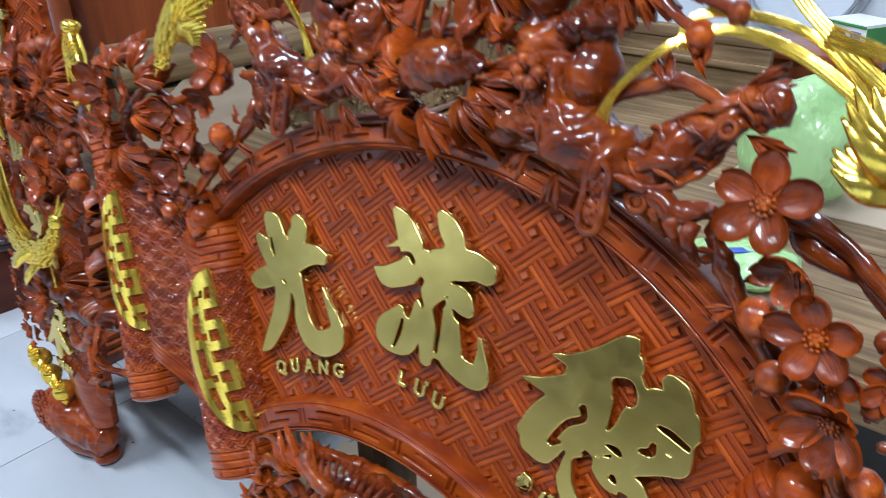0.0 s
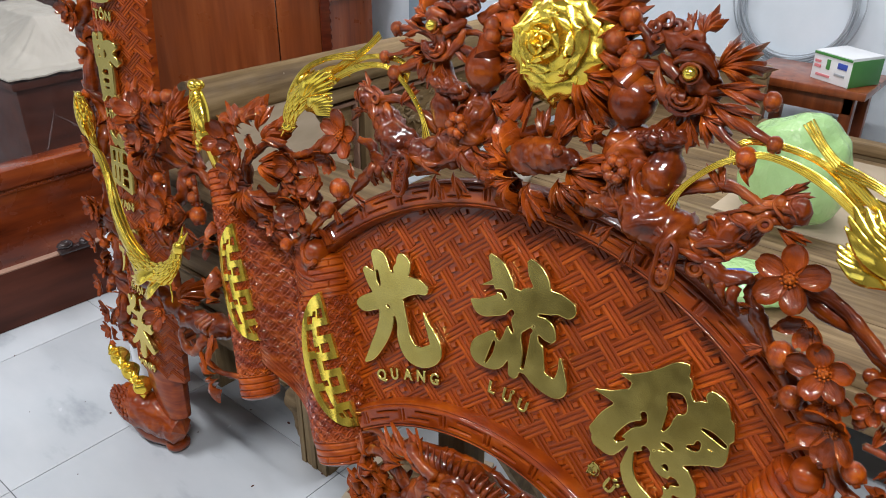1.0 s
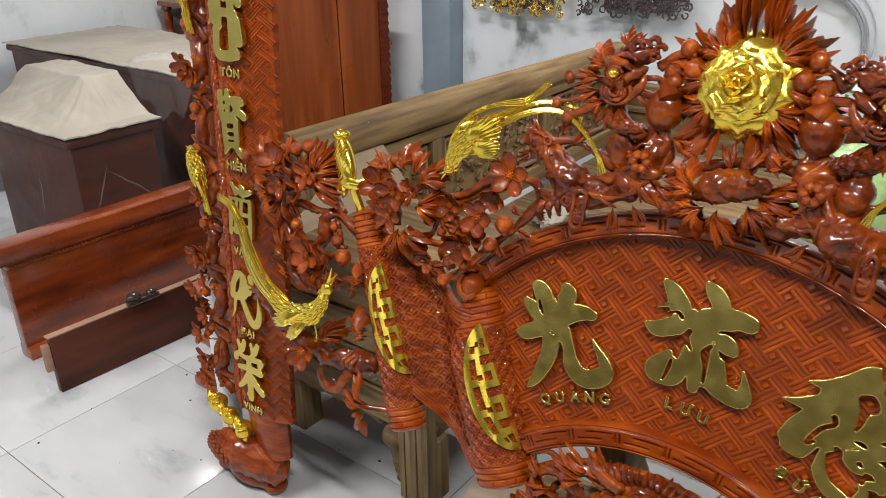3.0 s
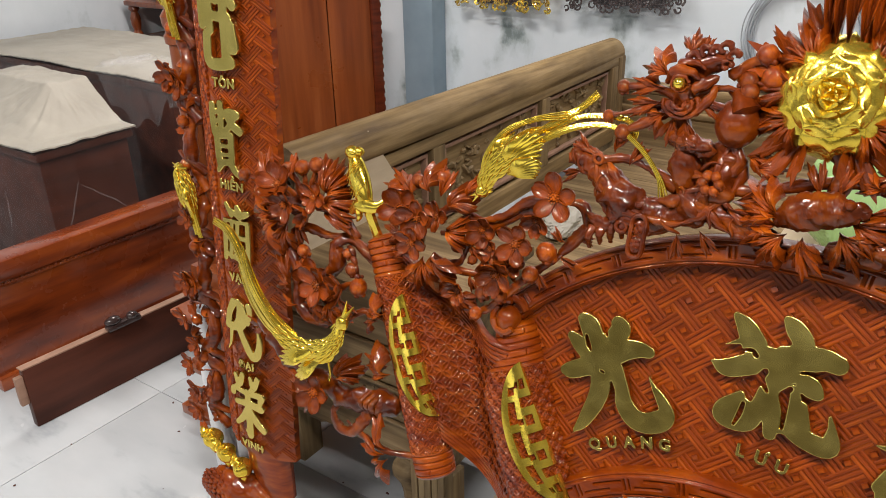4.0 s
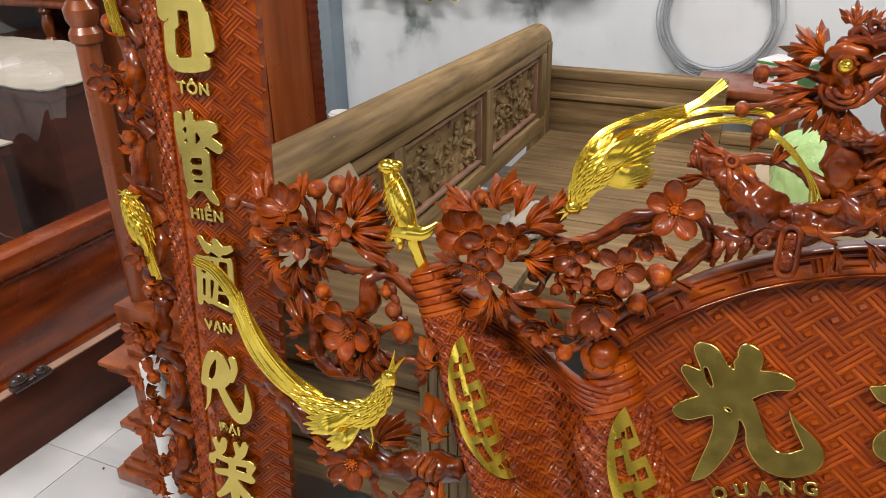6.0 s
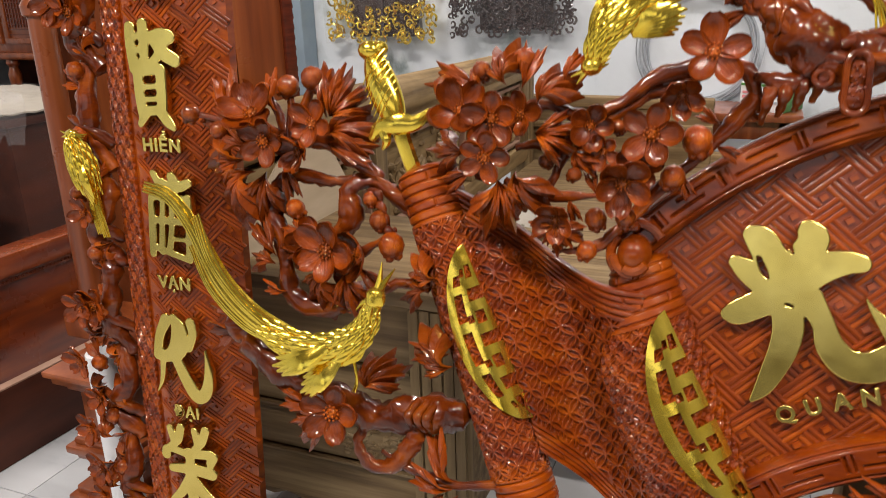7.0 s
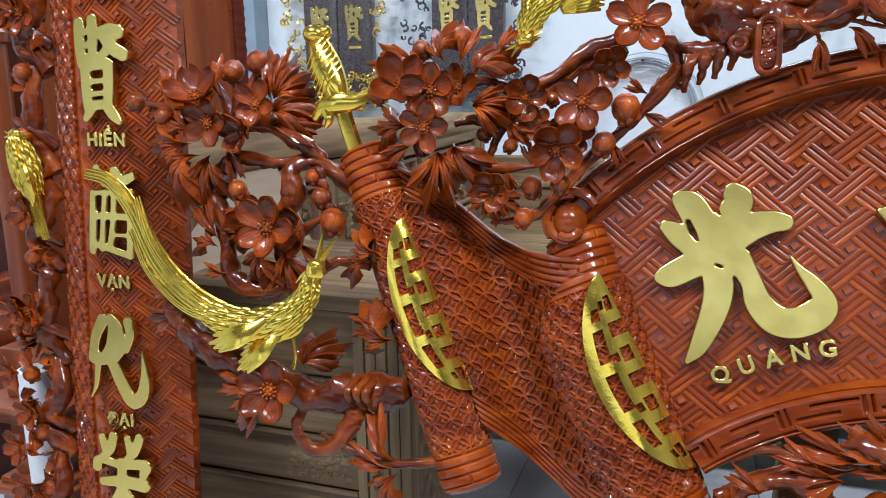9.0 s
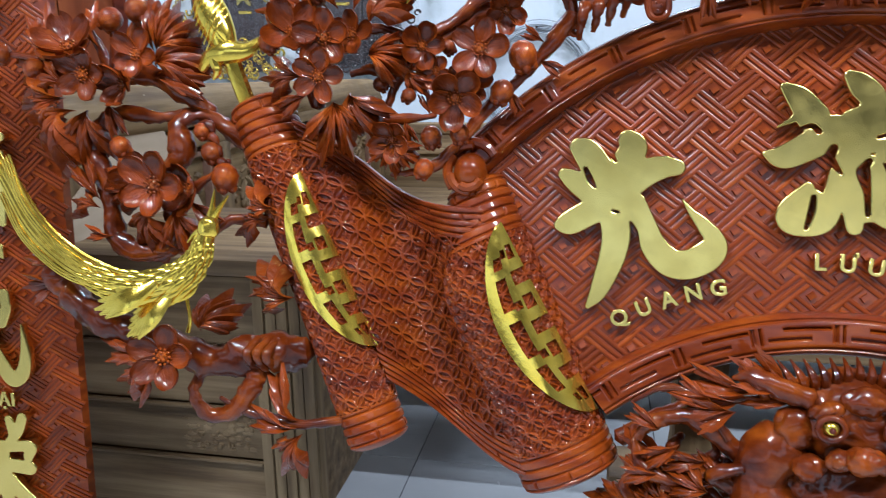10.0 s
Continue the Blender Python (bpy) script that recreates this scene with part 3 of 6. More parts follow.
def scroll_side(s):
    R1T, R1B, R2T, R2B = Vector((-.682, .121)), Vector((-.506, -.292)), Vector((-.436, .018)), Vector((-.279, -.318))

    def roll(T, B, r, d0, name):
        ax = (B - T)
        ln = ax.length
        ax.normalize()
        nx = Vector((-ax.y, ax.x))

        def f(a, b):
            th = 2 * math.pi * a
            t = b * ln
            rr = r * (1 - 0.06 * b)
            if r > .05:                                    # the inner roll narrows to its curled head
                e = min(1.0, t / 0.13)
                rr *= 0.58 + 0.42 * e * e * (3 - 2 * e)
            shift = r * (1 - 0.06 * b) - rr
            h = 0.0
            if t < 0.075 or t > ln - 0.05:
                h = 0.0030 * keyed(th * r, min(t, ln - t))
            else:
                h = 0.0034 * coins(th * r, t, r * math.pi / (10 if r < .05 else 16))
            end = min(t, ln - t)
            if end < 0.012:
                rr *= math.sqrt(max(0.02, 1 - ((0.012 - end) / 0.0135) ** 2))
            rr += h
            p = T + ax * t + nx * (shift + rr * math.cos(th))
            return P(s * p.x, p.y, d0 + rr * math.sin(th))
        bm = sheet(bmesh.new(), 260 if s > 0 else 160, 470 if s > 0 else 300, f)
        bmesh.ops.remove_doubles(bm, verts=bm.verts, dist=0.0004)
        bmesh.ops.holes_fill(bm, edges=[e for e in bm.edges if e.is_boundary])
        part(name, bm, M_LACQ, plaque, "carved roll with ringed coin pattern", angle=60)

    roll(R1T, R1B, 0.037, 0.018, "scroll_roll")
    roll(R2T, R2B, 0.060, -0.010, "scroll_roll")
    # curled knob where the inner roll ends
    kb = bmesh.new()
    blob(kb, P(s * -.412, .036, .018), (.020, .024, .023), sub=3)
    for k in range(5):
        a0 = 0.6 + 0.9 * k
        sweep(kb, [q(s * (-.412 + (.034 - .004 * k) * math.cos(a0 + t)), .036 + (.036 - .004 * k) * math.sin(a0 + t), .018 + .004 * k, .006) for t in np.linspace(0, 1.5, 5)], 8, 3)
    part("scroll_knob", kb, M_LACQ, plaque, "curled end of the inner roll")

    # the hanging cloth between the rolls
    TOP = [(-.640, .100), (-.600, .082), (-.560, .056), (-.520, .026), (-.480, .006), (-.440, -.004), (-.395, -.006)]
    BOT = [(-.498, -.212), (-.478, -.224), (-.450, -.246), (-.414, -.276), (-.378, -.298), (-.335, -.312), (-.285, -.312)]
    top, bot = spline(TOP, 20), spline(BOT, 20)

    def cloth_at(a, b):
        i = a * (len(top) - 1)
        k = min(int(i), len(top) - 2)
        w = i - k
        p0, p1 = top[k] * (1 - w) + top[k + 1] * w, bot[k] * (1 - w) + bot[k + 1] * w
        p = p0 + (p1 - p0) * b
        d = 0.030 - 0.034 * math.sin(math.pi * min(1, a * 1.02)) ** 1.2 + 0.012 * math.sin(3 * math.pi * a) * (1 - 0.4 * b)
        return Vector((p[0], p[1], d))
    mid = [cloth_at(k / 60, 0.5) for k in range(61)]
    across = [Vector((p.x * 0.909 + p.y * 0.416, p.z)) for p in mid]
    wide = np.concatenate([[0], np.cumsum([(q1 - q0).length for q0, q1 in zip(across, across[1:])])])
    run = np.concatenate([[0], np.cumsum([(q1 - q0).length for q0, q1 in zip(mid, mid[1:])])])

    def cloth(a, b, off=0.0):
        p = cloth_at(a, b)
        x = float(np.interp(a, np.linspace(0, 1, 61), run))
        ln = 0.34
        t = b * ln
        edge = min(t, ln - t)
        h = 0.0034 * keyed(x, edge, 0.0088, 0.05) if edge < 0.042 else 0.0043 * coins(float(np.interp(a, np.linspace(0, 1, 61), wide)), p.x * 0.416 - p.y * 0.909, 0.0148)
        return P(s * p.x, p.y, p.z + (h if not off else off))
    part("scroll_cloth", sheet(bmesh.new(), 260, 300, cloth, lambda a, b: cloth(a, b, -0.016)), M_LACQ, plaque, "rippled carved cloth with coin pattern and key border", angle=60)

    # pierced gold bands lying on the rolls
    def band(T, B, bulge, AT, AB, R, d0):
        T, B = Vector(T), Vector(B)
        aa = (AB - AT).normalized()
        an = Vector((-aa.y, aa.x))
        ax = (B - T)
        ln = ax.length
        ax.normalize()
        nx = Vector((ax.y, -ax.x)) if ax.y < 0 else Vector((-ax.y, ax.x))
        if nx.x > 0:
            nx = -nx
        NU, NV = 72, 20
        bm = bmesh.new()
        grid = {}

        def pt(i, j, lift):
            a, b = i / NU, j / NV
            w = bulge * math.sin(math.pi * a) ** 0.62
            p = T + ax * ln * a + nx * w * b
            off = (p - AT).dot(an)
            return P(s * p.x, p.y, d0 + math.sqrt(max(R * R - off * off, 0.06 * R * R)) + lift)
        slot = set()
        for i0, i1 in ((11, 15), (18, 29), (33, 46), (50, 60)):            # long openings behind the rim
            slot |= {(i, j) for i in range(i0, i1) for j in range(10, 15)}
        for k in range(7):                                                 # short openings between the bars
            i0 = 8 + k * 9
            slot |= {(i, j) for i in range(i0, i0 + 5) for j in range(0 if k % 2 else 2, 6 + k % 2)}
            slot |= {(i, j) for i in range(i0 + 1, i0 + 4) for j in range(7, 10) if k % 2 == 0}
        keep = [(i, j) for i in range(NU) for j in range(NV) if (i, j) not in slot]
        for lift in (0.0035,):
            for i, j in keep:
                vs = []
                for c in ((i, j), (i + 1, j), (i + 1, j + 1), (i, j + 1)):
                    if c not in grid:
                        grid[c] = bm.verts.new(pt(*c, lift))
                    vs.append(grid[c])
                bm.faces.new(vs)
        ext = bmesh.ops.extrude_edge_only(bm, edges=[e for e in bm.edges if e.is_boundary])["geom"]
        for v in ext:
            if isinstance(v, bmesh.types.BMVert):
                v.co.y += 0.006
        bmesh.ops.remove_doubles(bm, verts=bm.verts, dist=0.0002)
        part("gold_band", bm, M_GOLD, plaque, "pierced gold band with a longevity sign")
    band((-.612, .030), (-.512, -.172), 0.050, R1T, R1B, 0.0395, 0.018)
    band((-.371, -.022), (-.255, -.230), 0.058, R2T, R2B, 0.0625, -0.010)


scroll_side(1)
scroll_side(-1)

# backing blocks that tie the carving to the props behind
prop = thing("wooden_prop", "plain raw wooden trestle behind the plaque", "trestle")
for sx in (-1, 1):
    part("post", boxed((sx * 0.13 - 0.03, 0.02, 0), (sx * 0.13 + 0.03, 0.08, 0.82)), M_RAW_Z, prop)
    part("brace", sweep(bmesh.new(), [(sx * 0.13, 0.07, 0.66, 0.02), (sx * 0.13, 0.25, 0.33, 0.02), (sx * 0.13, 0.43, 0.02, 0.02)], 6, 2), M_RAW_Z, prop)
part("crossbar", boxed((-0.24, -0.06, 0.47), (0.24, 0.02, 0.52)), M_RAW_X, prop)

# ---- the upright couplet board ----
CX = -1.12


def coup_face(x, z):
    """Depth of the couplet's bowed and slightly leaning face."""
    return 0.0286 + (z - 0.87) * 0.072 + 2.6 * (x - CX) ** 2


couplet = thing("couplet_board", "tall bowed lacquered wooden couplet board with gold characters on carved feet", "couplet board")


BX0, BW = -1.262, 0.252                        # the board's edge and width


def board_x(a):
    return BX0 + BW * (a * 0.68 if a < 0.5 else 0.34 + (a - 0.5) * 1.32)


def coup(a, b):
    x, z = board_x(a), 0.27 + b * 1.7
    h = 0.0
    if x < -1.188:
        h = 0.0034 * coins((x + 1.225) * 1.1, z, 0.0175)
    elif x < -1.180:
        h = -0.003
    return Vector((x, coup_face(x, z) - h, z))


part("board", sheet(bmesh.new(), 130, 1250, coup, lambda a, b: Vector((board_x(a), coup_face(board_x(a), 0.27 + b * 1.7) + 0.016, 0.27 + b * 1.7))), M_LACQ, couplet, "bowed board with coin-pattern edge", angle=60)


def coup_m(x, z, lift=0.002):
    return Matrix.Translation((x, coup_face(x, z) - lift, z)) @ pose(0, 0, 0, -4.1, 0, math.degrees(math.atan(2 * 2.6 * (x - CX))))


weave(lambda u, v, m: -1.166 < u - 1.09 < -1.020 and 0.29 < v + 0.9 < 1.55,
      lambda name, me, u, v, turn: part(name, me, None, couplet, m=coup_m(u - 1.09, v + 0.9, -0.0005) @ pose(0, 0, 0, 0, -turn, 0) @ Matrix.Diagonal((0.8, 0.8, 0.8, 1))), 0.8)
for text, z in (("TÔN", 1.172), ("HIỀN", 0.957), ("VẠN", 0.743), ("ĐẠI", 0.523), ("VINH", 0.302)):
    me = words(text, 0.027, 0.0025)
    part("word", me, None, couplet, "raised gold lettering", m=coup_m(-1.112, z, 0.008))
GLYPHS = [
    [[(-.04, .06, .008), (-.04, .0, .008)], [(-.02, .07, .008), (-.02, -.01, .008)], [(.0, .05, .009), (.03, .06, .011), (.045, .04, .009)], [(.02, .06, .009), (.02, -.06, .010)],
     [(-.03, -.02, .009), (-.03, -.07, .009), (.0, -.075, .010), (.03, -.07, .010)], [(-.035, .02, .008), (.03, .015, .008)], [(.035, .0, .01), (.04, -.04, .011)]],
    [[(-.033, .066, .007), (-.034, .04, .007), (-.031, .008, .007)], [(-.010, .070, .007), (-.010, .045, .007), (-.012, .014, .006)], [(-.033, .052, .004), (-.010, .056, .004)], [(-.033, .034, .004), (-.010, .036, .004)], [(-.032, .016, .004), (-.012, .018, .004)],
     [(.0, .052, .006), (.018, .056, .007), (.034, .052, .008)], [(.006, .048, .006), (.022, .030, .008), (.040, .020, .008)], [(.030, .052, .006), (.016, .030, .006), (-.002, .014, .005)],
     [(-.026, .004, .007), (-.026, -.03, .007), (-.025, -.056, .006)], [(.014, .006, .007), (.013, -.03, .007), (.012, -.054, .006)], [(-.026, .004, .006), (.014, .008, .006)], [(-.025, -.018, .0035), (.012, -.016, .0035)],
     [(-.025, -.036, .0035), (.012, -.034, .0035)], [(-.025, -.053, .006), (.012, -.050, .006)], [(-.018, -.054, .007), (-.030, -.072, .004)], [(.008, -.052, .007), (.018, -.066, .007), (.028, -.076, .004)]],
    [[(-0.017, 0.061, 0.0046), (-0.004, 0.039, 0.0054)], [(0.015, 0.057, 0.0059), (0.027, 0.043, 0.0065), (0.045, 0.049, 0.0052)], [(-0.025, 0.024, 0.0040), (-0.027, -0.020, 0.0054), (-0.031, -0.065, 0.0048)], [(-0.003, 0.025, 0.0039), (-0.009, -0.019, 0.0040), (-0.013, -0.060, 0.0048)], [(0.013, 0.021, 0.0046), (0.008, -0.023, 0.0040), (0.001, -0.059, 0.0048)], [(0.042, 0.026, 0.0046), (0.040, -0.021, 0.0052), (0.036, -0.070, 0.0048)], [(-0.022, 0.024, 0.0034), (0.043, 0.026, 0.0033)], [(-0.027, -0.011, 0.0040), (0.038, -0.011, 0.0047)], [(-0.029, -0.053, 0.0042), (0.016, -0.065, 0.0042), (0.036, -0.070, 0.0042)], [(0.006, -0.039, 0.0027), (0.038, -0.039, 0.0027)], [(-0.002, 0.048, 0.0052), (0.020, 0.037, 0.0052)]],
    [[(-0.020, 0.043, 0.0080), (-0.035, 0.015, 0.0066), (-0.042, -0.019, 0.0068)], [(-0.033, -0.027, 0.0044), (-0.039, -0.062, 0.0030), (-0.050, -0.085, 0.0008)], [(-0.006, 0.048, 0.0050), (0.003, 0.028, 0.0110), (-0.001, -0.002, 0.0132), (-0.023, -0.021, 0.0066)], [(0.026, 0.042, 0.0071), (0.028, 0.022, 0.0057), (0.019, 0.000, 0.0058)], [(-0.008, -0.020, 0.0075), (0.010, -0.058, 0.0090), (0.027, -0.083, 0.0090), (0.044, -0.073, 0.0083), (0.051, -0.043, 0.0058), (0.049, 0.001, 0.0007)], [(-0.039, -0.016, 0.0060), (-0.011, -0.018, 0.0073)]],
    [[(-.034, .078, .005), (-.026, .056, .007)], [(-.012, .082, .006), (-.020, .058, .006), (-.038, .044, .004)], [(.014, .080, .005), (.020, .058, .007)], [(.036, .084, .006), (.026, .060, .006), (.010, .046, .004)],
     [(-.046, .028, .007), (-.042, .040, .005), (.0, .036, .006), (.044, .040, .007), (.040, .024, .006)], [(.0, .040, .006), (.001, .0, .008), (.0, -.080, .008)], [(-.036, .004, .006), (.0, .008, .008), (.040, .006, .009)],
     [(-.003, -.006, .006), (-.020, -.036, .007), (-.040, -.056, .005)], [(.003, -.006, .006), (.022, -.034, .009), (.044, -.052, .008)], [(-.010, -.070, .004), (.0, -.080, .006)]],
]
for lines, z in zip(GLYPHS, (1.285, 1.06, 0.855, 0.64, 0.415)):
    part("character", strokes([[(u, v, w * 1.3) for u, v, w in ln] for ln in lines], 0.010, 0.0016, cell=0.0018), M_GOLD_FLAT, couplet, "polished gold brush-stroke character", m=coup_m(-1.112, z, 0.0045), angle=50)

# carved feet
ft = bmesh.new()
sweep(ft, [(-1.30, -.03, .135, .018), (-1.27, -.03, .125, .045), (-1.20, -.02, .115, .062), (-1.13, .0, .10, .060), (-1.07, .01, .085, .045)], 36, 14, 0.75)
bmesh.ops.recalc_face_normals(ft, faces=ft.faces)
foot = part("foot", gouge(ft, .004, 34, 3), M_LACQ, couplet, "carved fish-shaped foot covered in scales")
sc = bmesh.new()
for i in range(13):
    for k in range(9):
        t, a = i / 12, -0.9 + 2.0 * k / 8 + (0.12 if i % 2 else 0)
        c = Vector((-1.285 + .19 * t, -.03 + .035 * t, .128 - .035 * t))
        r = .030 + .034 * math.sin(math.pi * min(1, t * 1.1 + .08))
        blob(sc, c + Vector((0, -r * math.cos(a) * .8, r * math.sin(a) * .9)), (.0085, .0045, .0075), sub=1)
tagged(part("scales", sc, M_LACQ, foot), kind="stuff")
fr = bmesh.new()
sweep(fr, [(-1.24, -.02, .10, .035), (-1.19, -.01, .055, .040), (-1.14, .01, .035, .034), (-1.10, .02, .022, .022)], 14, 6)
blob(fr, (-1.105, .015, .022), (.030, .034, .022), sub=3)
part("claw", fr, M_LACQ, couplet, "curled carved foot")
fl_ = bmesh.new()
blob(fl_, (-1.295, .005, .03), (.028, .036, .030), sub=3)
sweep(fl_, [(-1.295, .0, .03, .02), (-1.27, .0, .075, .03), (-1.24, .0, .11, .03)], 12, 4)
part("claw", fl_, M_LACQ, couplet, "curled carved foot")
bl = bmesh.new()
sweep(bl, [(-1.12, .03, .30, .075), (-1.11, .025, .22, .070), (-1.09, .02, .13, .055)], 18, 6, 0.55)
part("plinth", bl, M_LACQ, couplet, "carved plinth under the board")


# ---- carved blossom, leaves and creatures ----
def petal_mesh(w=0.90, cup=0.12, curl=0.11):
    """A round, spoon-shaped petal one unit long, from the origin along z, its face to -y."""
    def at(a, b, off=0.0):
        s = -math.cos(math.pi * a)
        t = 0.5 - 0.5 * math.cos(math.pi * b)
        hw = 0.5 * w * max(0.0, 1 - ((t - 0.60) / 0.42) ** 2) ** 0.5 if t > 0.45 else 0.5 * w * (0.30 + 1.41 * t)
        hw = max(hw, 0.02)
        out = 0.06 + cup * t ** 1.6 + curl * (s * s) ** 1.5 * min(1, 2 * t) + 0.10 * max(0, t - 0.8) / 0.2 * (1 - s * s)
        return Vector((hw * s, -(out + off), 0.02 + 1.04 * t))
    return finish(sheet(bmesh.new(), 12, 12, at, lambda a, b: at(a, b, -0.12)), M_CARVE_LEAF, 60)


def heart_mesh():
    """The button of a blossom: a ring of stamen beads round a small dome."""
    bm = bmesh.new()
    blob(bm, (0, -0.12, 0), (0.20, 0.12, 0.20), sub=2)
    for k in range(11):
        a = 2 * math.pi * k / 11
        blob(bm, (0.24 * math.cos(a), -0.21, 0.24 * math.sin(a)), 0.05, sub=1)
    for k in range(5):
        a = 2 * math.pi * k / 5 + 0.4
        blob(bm, (0.12 * math.cos(a), -0.24, 0.12 * math.sin(a)), 0.055, sub=1)
    return finish(bm, M_CARVE_LEAF, 60)


def leaf_mesh(lobes, spread, cut, curl, droop, seed):
    """A carved leaf: a few broad lobes with toothed tips and shallow veins, one unit long, along z, its face to -y."""
    rnd = random.Random(seed)
    S = radians(spread)
    lift = [rnd.uniform(-.08, .08) for _ in range(lobes)]
    size = [rnd.uniform(.85, 1.08) for _ in range(lobes)]
    bm = bmesh.new()

    def at(a, b, off=0.0):
        th = (2 * a - 1) * S
        f = min(a * lobes, lobes - 1e-6)
        k, fr = int(f), f % 1
        big, s = 1 - abs(2 * fr - 1), abs(2 * a - 1)
        tooth = 1 - abs(2 * ((fr * 3) % 1) - 1)
        reach = (1 - 0.36 * s ** 1.7) * (cut + (1 - cut) * big ** 0.65 * size[k]) * (0.86 + 0.14 * tooth)
        ang = th * (0.60 + 0.40 * b ** 0.7)
        r = b * reach
        rise = min(1.0, 3 * b)
        out = 0.075 * rise * (big ** 0.7 - 0.5) * (0.3 + 0.7 * b) + 0.016 * rise * (tooth - 0.5) - 0.02 * rise * math.exp(-((fr - 0.5) / 0.07) ** 2)
        out += curl * math.sin(math.pi * b) + droop * b * b + lift[k] * b * b * big + 0.20 * s * s * b
        return Vector((math.sin(ang) * r, -(out + off), math.cos(ang) * r))
    sheet(bm, lobes * 12, 9, at, lambda a, b: at(a, b, -0.06))
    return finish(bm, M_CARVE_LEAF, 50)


def bud_mesh():
    bm = bmesh.new()
    blob(bm, (0, 0, 0.0), (1, 1, 1.05), sub=2)
    for k in range(4):
        a = math.pi / 2 * k
        blob(bm, (0.45 * math.cos(a), 0.45 * math.sin(a), -0.75), (0.42, 0.42, 0.5), sub=1)
    return finish(bm, M_CARVE_LEAF, 60)


PETAL, PETAL_CLOSED, HEART, BUD = petal_mesh(0.78, 0.24, 0.20), petal_mesh(0.95, 0.55, 0.28), heart_mesh(), bud_mesh()
LEAVES = [leaf_mesh(3, 50, 0.58, 0.20, -0.14, 3), leaf_mesh(2, 26, 0.62, 0.14, 0.02, 5), leaf_mesh(4, 60, 0.60, 0.26, -0.24, 9), leaf_mesh(3, 38, 0.56, 0.08, 0.12, 12)]
SCALE = lambda k: Matrix.Diagonal((k, k, k, 1))


def flower(parent, at, r, turn=0.0, tip=(0, 0), closed=False, group=5):
    """at: a place in the parent's axes; tip: how far the face is turned down and aside, in degrees."""
    m = Matrix.Translation(at) @ pose(0, 0, 0, tip[0], 0, tip[1])
    fl = part("flower", HEART, None, parent, m=m @ SCALE(r * 0.92))
    for k in range(group):
        part("petal", PETAL_CLOSED if closed else PETAL, None, fl, m=pose(0, 0, 0, dice.uniform(-9, 9), turn + 360 / group * k + dice.uniform(-7, 7), 0) @ SCALE(dice.uniform(0.92, 1.06)))
    return fl


def leaf(parent, at, ln, turn, kind=0, tip=0.0, roll=0.0):
    """turn: degrees clockwise from straight up, as seen from the front."""
    return part("leaf", LEAVES[kind % 4], None, parent, m=Matrix.Translation(at) @ pose(0, 0, 0, 0, turn, 0) @ pose(0, 0, 0, tip, 0, roll) @ SCALE(ln * 0.88))


def bud(parent, at, r, turn=0.0):
    return part("bud", BUD, None, parent, m=Matrix.Translation(at) @ pose(0, 0, 0, 25, turn, 0) @ SCALE(r))


def twig(parent, pts, label="", seg=9, mat=None, knots=0.5, name="branch"):
    bm = bmesh.new()
    seed = dice.random() * 9
    sweep(bm, pts, seg + 4, 9, 0.9, knots=knots, seed=seed)
    if knots:
        bmesh.ops.recalc_face_normals(bm, faces=bm.faces)
        gouge(bm, 0.15 * max(p[3] for p in pts), 70, seed)
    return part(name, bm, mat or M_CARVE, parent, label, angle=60)


